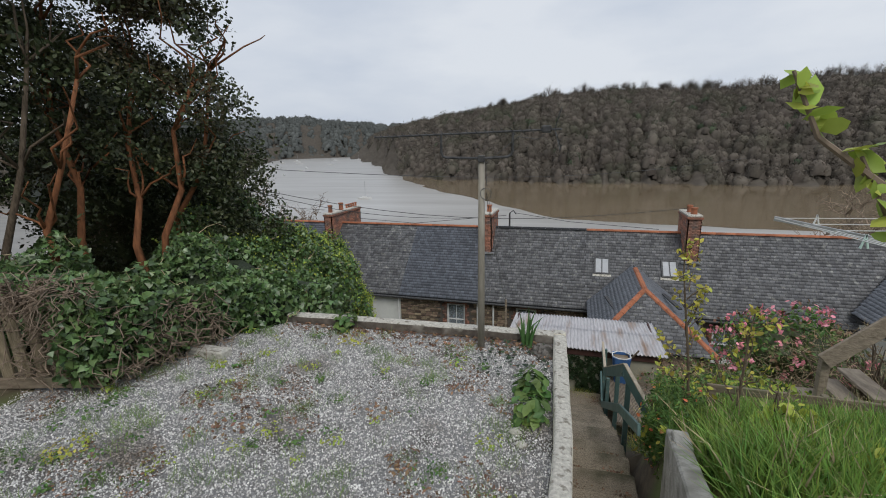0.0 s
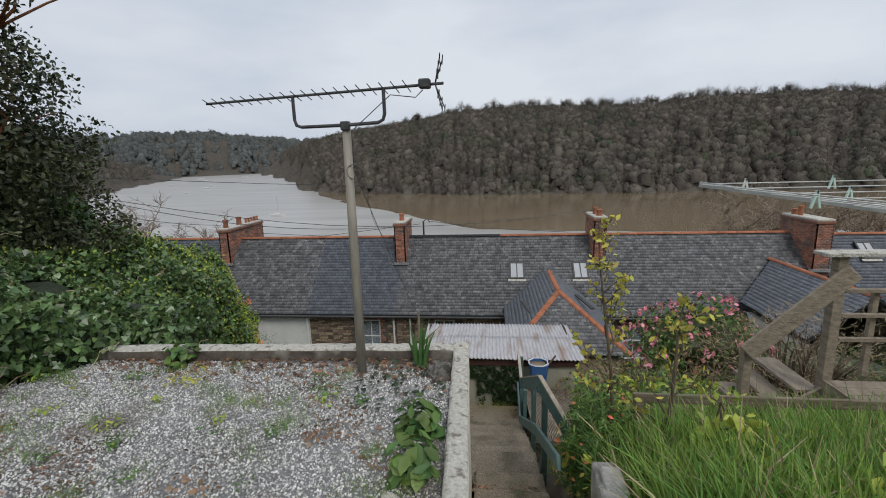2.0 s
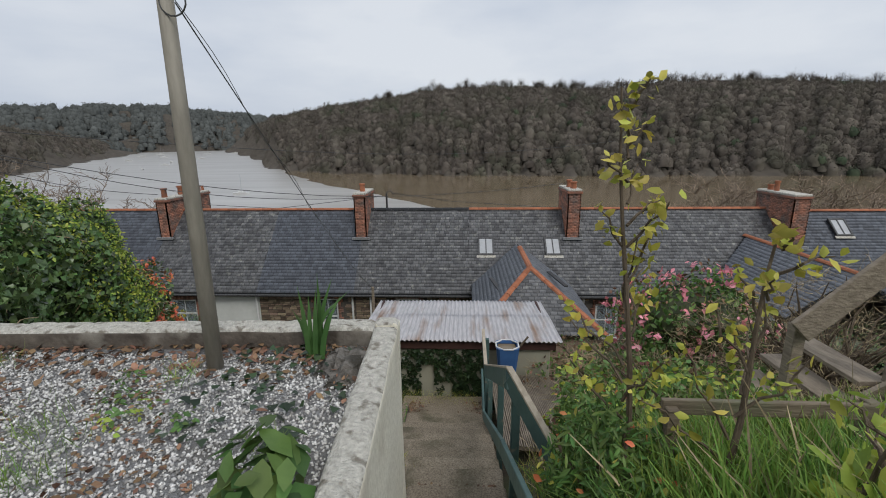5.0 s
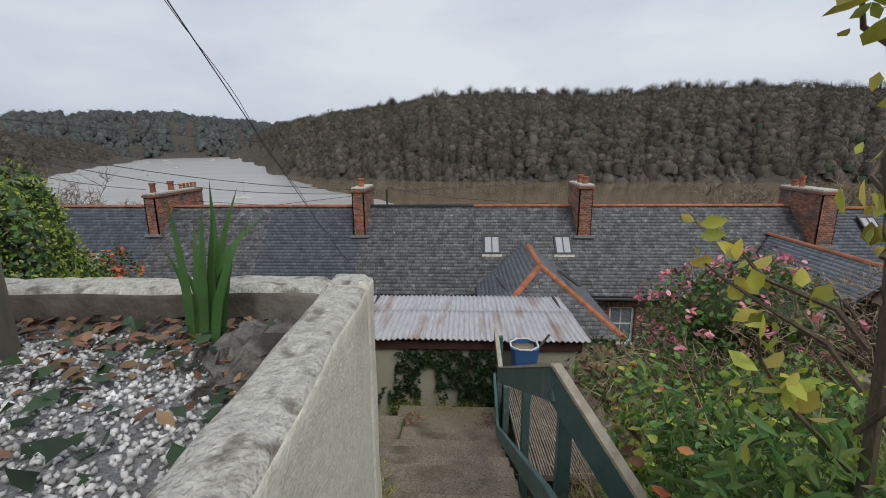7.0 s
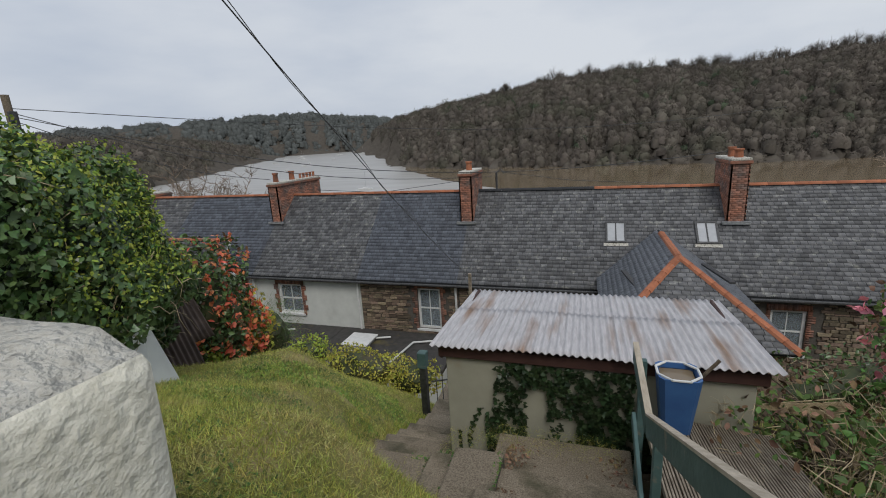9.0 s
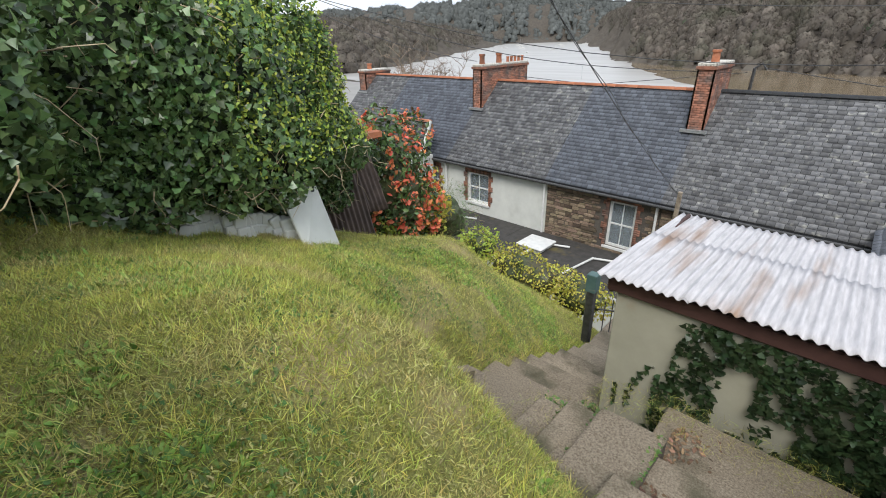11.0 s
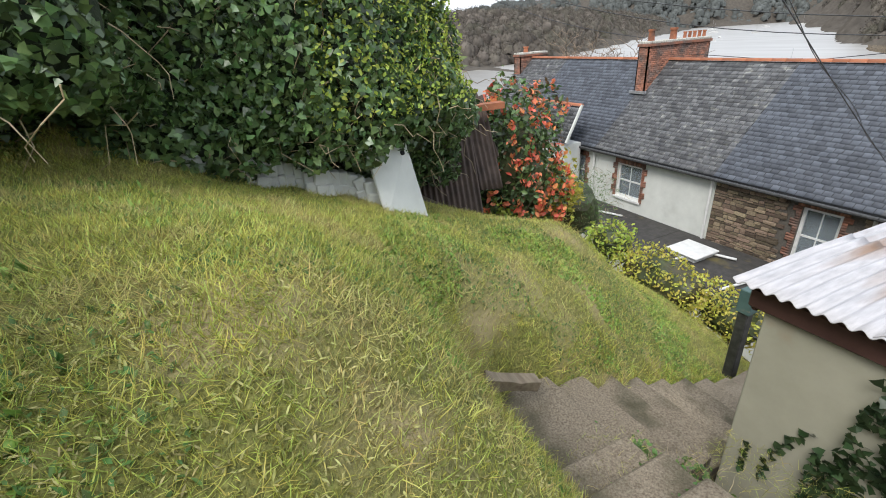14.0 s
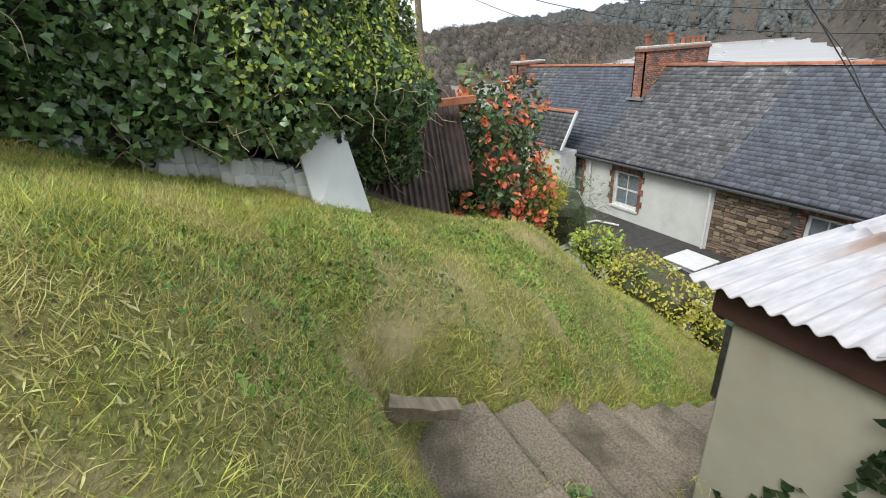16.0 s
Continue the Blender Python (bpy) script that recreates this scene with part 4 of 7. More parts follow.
def ridge_tiles(a, b, parent, name="ridge_tile", mat="terracotta", r=0.11, step=0.42):
    """Half-round ridge tiles end to end from a to b."""
    a, b = Vector(a), Vector(b)
    d = (b - a)
    n = max(1, round(d.length / step))
    x = d.normalized()
    yv = Vector((0, 0, 1)).cross(x).normalized()
    zv = x.cross(yv)
    L = d.length / n
    bm = bmesh.new()
    prof = [(math.cos(t) * r, math.sin(t) * r * 0.8) for t in (0, math.pi / 4, math.pi / 2, 3 * math.pi / 4, math.pi)]
    ins = [(p * 0.8, q * 0.8) for p, q in prof]
    ra = [bm.verts.new((-L / 2 + 0.004, p, q)) for p, q in prof + ins[::-1]]
    rb = [bm.verts.new((L / 2 - 0.004, p * 1.06, q * 1.06)) for p, q in prof + ins[::-1]]
    k = len(ra)
    for i in range(k):
        bm.faces.new((ra[i], ra[(i + 1) % k], rb[(i + 1) % k], rb[i]))
    bm.faces.new(ra[::-1])
    bm.faces.new(rb)
    bmesh.ops.recalc_face_normals(bm, faces=bm.faces)
    me = bpy.data.meshes.new(name)
    bm.to_mesh(me)
    bm.free()
    me.materials.append(M[mat])
    rot = Matrix((x, yv, zv)).transposed().to_4x4()
    for i in range(n):
        ob = new(name, me)
        ob.matrix_world = Matrix.Translation(a + d * ((i + 0.5) / n)) @ rot @ Matrix.Rotation(random.uniform(-0.03, 0.03), 4, "Z")
        mw = ob.matrix_world.copy()
        ob.parent = parent
        ob.matrix_parent_inverse = Matrix.Translation(parent.location).inverted()
        ob.matrix_basis = mw


for i, (x0, x1, *_) in enumerate(HOUSES):
    ridge_tiles((x0, RIDGE_Y, RIDGE_Z + 0.02 - (0.12 if i == 8 else 0)), (x1, RIDGE_Y, RIDGE_Z + 0.02 - (0.12 if i == 8 else 0)), terrace[i], mat="slate_base" if i in (4,) else "terracotta")
for i in (3, 4, 5, 6, 7):
    x0, x1 = HOUSES[i][:2]
    stone_face(x0 + 0.02, x1 - 0.02, -7.9 if i < 6 else -8.4, EAVE_Z - 0.14, WIN[i], terrace[i], top=200 if i in (3, 4) else 60)


def brick_surround(o, parent):
    """Toothed red brick jambs and a brick arch round a window opening."""
    x0, x1, z0, z1 = o
    vs, fs = [], []

    def put(a, b, lo, hi):
        k = len(vs)
        for y in (20.055, 20.12):
            vs.extend([(a, y, lo), (b, y, lo), (b, y, hi), (a, y, hi)])
        fs.extend([[k + q for q in f] for f in ((0, 1, 2, 3), (0, 4, 5, 1), (1, 5, 6, 2), (2, 6, 7, 3), (3, 7, 4, 0))])
    z, r = z0 - 0.05, 0
    while z < z1:
        w = 0.22 if (r // 3) % 2 else 0.12
        put(x0 - w, x0 - 0.008, z, z + 0.065)
        put(x1 + 0.008, x1 + w, z, z + 0.065)
        z += 0.077
        r += 1
    x = x0 - 0.12
    while x < x1 + 0.1:
        put(x, x + 0.065, z1 + 0.008, min(z1 + 0.2, EAVE_Z - 0.13))
        x += 0.077
    child(raw("brick_surround", vs, fs, "brick", None, "red brick window surround", kind="stuff"), parent)


for i, os_ in WIN.items():
    if i in (1, 2, 3, 4, 6):
        for o in os_:
            brick_surround(o, terrace[i])


# chimneys
def brick_stack(x0, x1, y0, y1, z0, z1, parent, pots):
    """A brick chimney: core, courses of bricks a little proud, oversailing cap, clay pots."""
    c = part("chimney", box_bm((x0 + 0.02, y0 + 0.02, z0), (x1 - 0.02, y1 - 0.02, z1 - 0.2)), "mortar", None, "red brick chimney stack")
    child(c, parent)
    vs, fs = [], []

    def put(lo, hi):
        k = len(vs)
        vs.extend([(lo[0], lo[1], lo[2]), (hi[0], lo[1], lo[2]), (hi[0], hi[1], lo[2]), (lo[0], hi[1], lo[2]), (lo[0], lo[1], hi[2]), (hi[0], lo[1], hi[2]), (hi[0], hi[1], hi[2]), (lo[0], hi[1], hi[2])])
        fs.extend([[k + q for q in p] for p in ((0, 1, 5, 4), (1, 2, 6, 5), (2, 3, 7, 6), (3, 0, 4, 7), (4, 5, 6, 7))])
    z, r = z0, 0
    while z < z1 - 0.2:
        for (a0, a1, side) in ((x0, x1, "f"), (x0, x1, "b"), (y0, y1, "l"), (y0, y1, "r")):
            a = a0 - (0.11 if r % 2 else 0)
            while a < a1:
                p, q = max(a, a0), min(a + 0.215, a1)
                a += 0.225
                if q - p < 0.03:
                    continue
                if side == "f":
                    put((p, y0, z), (q, y0 + 0.05, z + 0.065))
                elif side == "b":
                    put((p, y1 - 0.05, z), (q, y1, z + 0.065))
                elif side == "l":
                    put((x0, p, z), (x0 + 0.05, q, z + 0.065))
                else:
                    put((x1 - 0.05, p, z), (x1, q, z + 0.065))
        z += 0.075
        r += 1
    raw("bricks", vs, fs, "brick", c, "red stock bricks", kind="stuff")
    part("cap", box_bm((x0 - 0.05, y0 - 0.05, z1 - 0.2), (x1 + 0.05, y1 + 0.05, z1 - 0.1), 0.01), "brick", c, "oversailing brick course")
    part("cap", box_bm((x0 - 0.02, y0 - 0.02, z1 - 0.1), (x1 + 0.02, y1 + 0.02, z1), 0.02), "cap", c, "weathered cement flaunching")
    bm = bmesh.new()
    add_box(bm, (x0 - 0.14, y0 - 0.14, z0 + 0.35), (x1 + 0.14, y0 - 0.01, z0 + 0.45))
    part("flashing", bm, "metal_light", c, "grey lead flashing")
    for (px, py, ph, pr) in pots:
        bm = bmesh.new()
        tube(bm, [(px, py, z1 - 0.02), (px, py, z1 + ph * 0.8)], pr, pr * 0.85, 12)
        tube(bm, [(px, py, z1 + ph * 0.8), (px, py, z1 + ph)], pr * 1.1, pr * 1.1, 12)
        part("chimney_pot", bm, "terracotta", c, "round terracotta chimney pot", smooth=False)
    return c


brick_stack(-12.74, -12.24, 21.9, 25.55, -3.6, -1.3, terrace[1], [(-12.49, 22.25, 0.42, 0.13), (-12.49, 23.5, 0.42, 0.14)] + [(-12.49, 24.2 + 0.3 * q, 0.24, 0.07) for q in range(5)])
brick_stack(-3.38, -2.85, 21.9, 23.9, -3.6, -1.1, terrace[3], [(-3.1, 22.6, 0.36, 0.13)])
brick_stack(6.3, 6.88, 21.9, 23.9, -3.6, -0.98, terrace[5], [(6.6, 22.3, 0.3, 0.15), (6.55, 22.95, 0.34, 0.13)])
brick_stack(15.7, 16.4, 21.4, 23.9, -3.9, -1.2, terrace[7], [(15.9, 22.9, 0.45, 0.11), (15.95, 23.4, 0.25, 0.13)])
brick_stack(-21.9, -21.3, 22.3, 24.2, -3.4, -1.75, terrace[0], [(-21.6, 22.9, 0.3, 0.14)])


def roof_light(x, along, parent, w=0.72, hgt=0.95):
    m = slope(x, EAVE_Y, EAVE_Z, SA)
    bm = bmesh.new()
    for lo, hi in (((0, along, 0.02), (0.07, along + hgt, 0.1)), ((w - 0.07, along, 0.02), (w, along + hgt, 0.1)), ((0.07, along, 0.02), (w - 0.07, along + 0.07, 0.1)), ((0.07, along + hgt - 0.07, 0.02), (w - 0.07, along + hgt, 0.1)), ((w / 2 - 0.02, along + 0.07, 0.05), (w / 2 + 0.02, along + hgt - 0.07, 0.095))):
        add_box(bm, lo, hi, 0, m)
    o = child(part("roof_window", bm, "metal_dark", None, "dark-framed roof window"), parent)
    part("pane", box_bm((0.07, along + 0.07, 0.045), (w - 0.07, along + hgt - 0.07, 0.07), 0, m), "blind", o, "pale blind behind glass")
    part("apron", box_bm((-0.06, along - 0.13, 0.03), (w + 0.06, along, 0.045), 0, m), "cap", o, "lead apron")


roof_light(2.3, 1.95, terrace[5])
roof_light(5.3, 1.95, terrace[5])
roof_light(18.2, 3.0, terrace[8])


# ---- hipped annexe ----
def slate_tri(name, corners, mat, parent, gauge=0.165, width=0.22):
    """Slates on a flat polygon: corners[0] to corners[1] is the eave."""
    a, b = Vector(corners[0]), Vector(corners[1])
    ex = (b - a).normalized()
    nrm = ex.cross(Vector(corners[2]) - a).normalized()
    ey = nrm.cross(ex)
    if nrm.z < 0:
        nrm = -nrm
        ey = -ey
    loc = [((Vector(c) - a).dot(ex), (Vector(c) - a).dot(ey)) for c in corners]
    if max(q for p, q in loc) < 1e-3:
        ey = -ey
        loc = [(p, -q) for p, q in loc]
    bm = bmesh.new()
    up_, dn_ = [bm.verts.new(Vector(c)) for c in corners], [bm.verts.new(Vector(c) - nrm * 0.06) for c in corners]
    bm.faces.new(up_), bm.faces.new(dn_[::-1])
    for i in range(len(up_)):
        bm.faces.new((up_[i], dn_[i], dn_[(i + 1) % len(up_)], up_[(i + 1) % len(up_)]))
    bmesh.ops.recalc_face_normals(bm, faces=bm.faces)
    child(part("roof", bm, "slate_base", None, "dark slate roof bed"), parent)

    def inside(x, y):
        s = None
        k = len(loc)
        for i in range(k):
            (x1, y1), (x2, y2) = loc[i], loc[(i + 1) % k]
            c = (x2 - x1) * (y - y1) - (y2 - y1) * (x - x1)
            if abs(c) < 1e-9:
                continue
            if s is None:
                s = c > 0
            elif (c > 0) != s:
                return False
        return True
    xs = [p for p, q in loc]
    mt = Matrix((ex, ey, nrm)).transposed().to_4x4()
    mt.translation = a
    child(slate_field("slates", min(xs), max(xs), max(q for p, q in loc), mat, None, mt, gauge, width, clip=inside), parent)


annexe = empty("annexe", (4.0, 17.5, -10), "single-storey annexe with a hipped slate roof and orange hip tiles", "house")
A_T, A_V = (4.1, 21.6, -3.4), (4.1, 17.75, -3.4)
A_L, A_R, A_LB, A_RB = (2.0, 15.0, -4.85), (6.15, 15.0, -4.85), (2.0, 20.1, -4.85), (6.15, 20.1, -4.85)
slate_tri("a", [A_L, A_R, A_V], "slate", annexe)
slate_tri("a", [A_LB, A_L, A_V, A_T], "slate_smooth", annexe)
slate_tri("a", [A_R, A_RB, A_T, A_V], "slate_smooth", annexe)
ridge_tiles(A_V, (A_T[0], 20.9, A_T[2]), annexe, "hip_tile")
ridge_tiles(A_V, A_R, annexe, "hip_tile")
ridge_tiles(A_V, A_L, annexe, "hip_tile")
child(part("wall", box_bm((2.2, 15.2, -10.5), (5.95, 20.05, -4.93)), "stone", None, "stone annexe wall"), annexe)
for (xa, za, xb, zb) in ((2.75, -4.30, 3.25, -3.92), (5.0, -4.02, 5.4, -4.32)):
    bm = bmesh.new()
    beam(bm, (xa, 18.9, za + 0.12), (xa + 0.3, 17.1, za + 0.12), 0.14, 0.05)
    child(part("roof_window", bm, "metal_dark", None, "dark-framed roof window"), annexe)

annexe2 = empty("annexe", (13.5, 17.5, -10), "annexe with a smooth slate roof, orange ridge and white gable", "house")
B_T, B_E, B_L0, B_L1, B_R0, B_R1 = (14.25, 22.0, -3.1), (14.25, 16.0, -3.1), (12.2, 20.1, -4.6), (12.2, 16.0, -4.6), (16.3, 20.1, -4.6), (16.3, 16.0, -4.6)
slate_tri("a", [B_L0, B_L1, B_E, B_T], "slate_smooth", annexe2)
slate_tri("a", [B_R1, B_R0, B_T, B_E], "slate_blue", annexe2)
ridge_tiles(B_E, B_T, annexe2)
bm = bmesh.new()
ga = [bm.verts.new(p) for p in ((12.3, 16.1, -10.5), (16.1, 16.1, -10.5), (16.1, 16.1, -4.7), (14.25, 16.1, -3.25), (12.4, 16.1, -4.7))]
bm.faces.new(ga)
bmesh.ops.solidify(bm, geom=bm.faces[:], thickness=0.2)
child(part("gable", bm, "render_white", None, "white rendered gable"), annexe2)
child(part("wall", box_bm((12.4, 16.4, -10.5), (12.6, 20.05, -5.0)), "render_white", None, "white rendered wall"), annexe2)

# slate lean-to wing at the far end of the terrace
wing = empty("back_wing", (-15, 18.8, -10), "small slate-roofed back wing with white walls and an orange ridge", "house")
slate_tri("a", [(-16.9, 18.9, -5.0), (-13.3, 18.9, -5.0), (-13.3, 19.6, -3.6), (-16.9, 19.6, -3.6)], "slate", wing)
ridge_tiles((-16.9, 19.65, -3.57), (-13.3, 19.65, -3.57), wing)
child(part("wall", box_bm((-16.8, 19.0, -10.5), (-13.42, 19.84, -5.1)), "render_white", None, "white rendered wing wall"), wing)
bm = bmesh.new()
beam(bm, (-13.27, 18.88, -4.98), (-13.27, 19.62, -3.52), 0.1, 0.08)
child(part("verge", bm, "render_white", None, "white mortar verge"), wing)

# flat-roofed back additions
for (xa, xb, mt) in ((-16.5, -8.3, "render_white"), (-8.2, -3.0, "render_white")):
    ext = empty("back_extension", (xa, 18.5, -10), "flat-roofed white back addition with black felt roof and white pipes", "house")
    child(part("wall", box_bm((xa, 17.3, -10.5), (xb, 20.05, -7.62)), mt, None, "pale rendered wall"), ext)
    child(part("roof", box_bm((xa - 0.1, 17.15, -7.61), (xb, 20.08, -7.46), 0.02), "bitumen", None, "mossy black felt roof"), ext)
    child(part("fascia", box_bm((xa - 0.12, 17.11, -7.68), (xb, 17.145, -7.5)), "white_paint", None, "white gutter board"), ext)
    bm = bmesh.new()
    for k in (0.25, 0.62):
        xx = xa + (xb - xa) * k
        tube(bm, [(xx, 17.3, -7.38), (xx + 0.25, 19.0, -7.38), (xx + 1.1, 19.3, -7.38)], 0.04)
    child(part("waste_pipe", bm, "plastic_white", None, "white plastic waste pipe"), ext)
    bm = box_bm((xa + 0.9, 18.2, -7.46), (xa + 1.8, 19.1, -7.3), 0.02)
    add_box(bm, (xa + 0.8, 18.1, -7.3), (xa + 1.9, 19.2, -7.24), 0.02)
    child(part("roof_hatch", bm, "plastic_white", None, "white box rooflight"), ext)
for (x, i) in ((-7.48, 2), (-12.75, 1), (-3.2, 3), (-2.4, 4), (6.75, 6)):
    bm = bmesh.new()
    tube(bm, [(x, 20.0, EAVE_Z - 0.15), (x, 20.02, -7.5)], 0.045)
    child(part("downpipe", bm, "plastic_white", None, "grey-white downpipe"), terrace[i])

# ---- plants: helpers ----
def branches(bm, base, tips, r0=0.05, wander=0.15, sides=6, r1=0.006):
    """Bent limbs from base to each tip."""
    for t in tips:
        b, e = Vector(base), Vector(t)
        mid = [b.lerp(e, k) + Vector((random.uniform(-1, 1), random.uniform(-1, 1), random.uniform(-0.3, 1))) * wander * (e - b).length * math.sin(k * math.pi) for k in (0.25, 0.5, 0.75)]
        tube(bm, [b, *mid, e], r0, r1, sides)


def bush(name, centre, radii, count, size, mat, label, category="bush", foot=None, stems=7, extra=(), shape=LEAF, shell=0.6, core=0.0, group=""):
    """A bush: stems from its foot and loose leaves; extra: (part name, count, size, material) scattered on the outside."""
    foot = Vector(foot or (centre[0], centre[1], float(ground_z(centre[0], centre[1])) - 0.05))
    e = empty(name, foot, label, category, group)
    pts, nrm = blob_points(count, centre, radii, shell)
    bm = bmesh.new()
    idx = rng.integers(0, count, stems)
    branches(bm, foot, [tuple(pts[i]) for i in idx], 0.018 + 0.012 * radii[2], 0.12)
    child(part("stem", bm, "bark"), e)
    child(scatter("foliage", pts, size, mat, shape, nrm * 0.8, kind="stuff"), e)
    # solid dark core that paints the shade inside the bush
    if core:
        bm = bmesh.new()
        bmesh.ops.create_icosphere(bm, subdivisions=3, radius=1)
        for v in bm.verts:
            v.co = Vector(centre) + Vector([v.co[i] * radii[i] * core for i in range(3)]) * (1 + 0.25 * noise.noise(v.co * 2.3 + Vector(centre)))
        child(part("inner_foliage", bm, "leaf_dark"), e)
    for nm, n, s, mt in extra:
        p, d = blob_points(n, centre, [r * 1.06 for r in radii], 0.12)
        keep = p[:, 2] > foot.z + 0.1
        if nm == "flower":
            p, d = p[keep], d[keep]
            q = np.repeat(p, 9, 0) + rng.normal(size=(len(p) * 9, 3)) * s * 0.3
            child(scatter("flower", q, s * 0.6, mt, LEAF, np.repeat(d, 9, 0) * 0.6, label="rosette of petals", kind="stuff"), e)
        else:
            dry = nm.startswith("dry")
            child(scatter(nm, p, s * (2.2 if dry else 1), mt, THIN if dry else LEAF, d, kind="stuff"), e)
    return e


# ---- ivy hedge on the left of lawn and yard ----
hedge = empty("ivy_hedge", (-4, 6, -2), "tall overgrown hedge covered in dark glossy ivy above the lawn", "hedge")
HB = [((-4.0, 6.75, -0.85), (0.95, 0.9, 1.35)), ((-4.2, 8.05, -1.15), (0.9, 0.8, 1.1)), ((-4.15, 6.0, -0.6), (1.0, 1.5, 1.45)), ((-4.05, 7.4, -0.95), (1.05, 1.15, 1.3)), ((-4.6, 8.5, -1.5), (0.85, 0.85, 0.95)), ((-4.0, 4.6, -0.3), (1.0, 1.4, 1.25)), ((-3.7, 3.15, 0.1), (0.75, 0.8, 0.72)), ((-4.9, 2.9, 0.3), (0.9, 0.8, 0.8)), ((-3.2, 4.25, -0.1), (0.75, 0.9, 0.72)), ((-2.72, 4.95, -0.3), (0.6, 0.8, 0.75)), ((-5.2, 6.1, 0.2), (1.2, 1.4, 1.1)), ((-3.7, 5.8, -1.35), (0.6, 1.2, 0.7))]
# dark lumps inside the hedge, their colour standing in for inner shade
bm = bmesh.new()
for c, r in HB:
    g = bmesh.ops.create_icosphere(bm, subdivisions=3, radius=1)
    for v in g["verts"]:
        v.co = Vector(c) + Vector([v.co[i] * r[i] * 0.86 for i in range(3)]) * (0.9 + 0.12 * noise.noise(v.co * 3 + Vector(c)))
child(part("inner_foliage", bm, "ivy_core_shade"), hedge)
IV, IN = [], []
for c, r in HB:
    p, d = blob_points(int(6200 * (r[0] * r[1] + r[1] * r[2])), c, r, 0.26)
    inside = np.zeros(len(p), bool)
    for c2, r2 in HB:
        inside |= (((p - c2) / r2) ** 2).sum(1) < 0.6
    keep = ~inside & ((d[:, 0] > -0.45) | (d[:, 2] > 0.5)) & (p[:, 2] > ground_z(p[:, 0], p[:, 1]) - 0.05)
    IV.append(p[keep]), IN.append(d[keep])
IV, IN = np.concatenate(IV), np.concatenate(IN)
child(scatter("ivy_leaf", IV, 0.072, "ivy", IVY, IN * 1.0 + (0.3, 0, -0.1), 0.95, kind="stuff"), hedge)
sel = (rng.random(len(IV)) < 0.6) & (((IV[:, 1] > 6.9) & (IV[:, 2] > -1.3)) | ((IV[:, 2] > 0.1) & (IV[:, 1] > 5.2) & (rng.random(len(IV)) < 0.25)))
child(scatter("young_leaf", IV[sel] + IN[sel] * 0.09, 0.045, "leaf_fresh", LEAF, IN[sel], kind="stuff"), hedge)
sel = (rng.random(len(IV)) < 0.2) & (IV[:, 1] > 5.6) & (IV[:, 2] > -1.2)
child(scatter("mid_leaf", IV[sel] + IN[sel] * 0.05, 0.05, "leaf_mid", LEAF, IN[sel], kind="stuff"), hedge)
bm = bmesh.new()
for k in range(420):
    i = rng.integers(0, len(IV))
    p = Vector(IV[i]) + Vector(IN[i]) * 0.03
    q = p + Vector((random.uniform(-0.1, 0.15), random.uniform(-0.45, 0.45), random.uniform(-0.6, 0.1)))
    branches(bm, p, [q], 0.007, 0.25, 3, 0.003)
child(part("bare_vine", bm, "straw", None, "dry bare vine"), hedge)

# low whitewashed wall, and the leaning white board with a hole
gw = empty("whitewashed_wall", (-3.3, 6.4, -2), "low crumbling whitewashed stone wall half hidden by ivy", "wall")
for k in range(26):
    y = 5.4 + k * 0.085 + random.uniform(-0.02, 0.02)
    x = -3.35 - 0.08 * math.sin(k)
    for r in range(2):
        z = float(ground_z(x, y)) - 0.02 + r * 0.13
        m_ = Matrix.Translation((x + random.uniform(-0.03, 0.02) - r * 0.03, y, z + 0.06)) @ Matrix.Rotation(random.uniform(-0.3, 0.3), 4, "X")
        child(part("stone", box_bm((-0.1, -0.07, -0.07), (0.08, 0.06, 0.07), 0.012, m_, 0.0), "render_white", None), gw)
board = empty("leaning_board", (-3.3, 7.7, -2.5), "white painted board with a round hole leaning beside the lawn", "board")
bm = bmesh.new()
P = [Vector(p) for p in ((-2.99, 7.42, -2.33), (-3.2, 7.98, -2.5), (-3.41, 7.87, -1.66), (-3.34, 7.38, -1.64))]
nb = (P[1] - P[0]).cross(P[3] - P[0]).normalized() * 0.03
fa = [bm.verts.new(p) for p in P]
bk = [bm.verts.new(p - nb) for p in P]
bm.faces.new(fa), bm.faces.new(bk[::-1])
for i in range(4):
    bm.faces.new((fa[i], bk[i], bk[(i + 1) % 4], fa[(i + 1) % 4]))
bmesh.ops.bevel(bm, geom=bm.edges[:], offset=0.006, segments=1, affect="EDGES")
child(part("panel", bm, "render_white", None, "white weathered panel"), board)
# no hole is cut: a black plug paints its dark inside
bm = bmesh.new()
hc = P[2].lerp(P[0], 0.14) + nb * 0.1 + (P[3] - P[2]) * 0.03
tube(bm, [hc - nb * 0.3, hc + nb * 0.15], 0.028, 0.028, 10)
child(part("hole", bm, "dark_hole", None, "near-black round plug standing in for the shaded hole"), board)
child(part("foot_block", box_bm((-3.12, 7.55, -2.62), (-2.98, 8.02, -2.5), 0.02), "cap", None, "white plinth block"), board)

edging = bmesh.new()
beam(edging, (-0.86, 7.28, -2.8), (-0.78, 7.66, -2.93), 0.1, 0.09)
bmesh.ops.subdivide_edges(edging, edges=edging.edges[:], cuts=4, use_grid_fill=True)
for v in edging.verts:
    v.co += noise.noise_vector(v.co * 9) * 0.02
tagged(part("timber_edging", edging, "old_wood"), "rotting timber edging at the top of the side steps", "log")

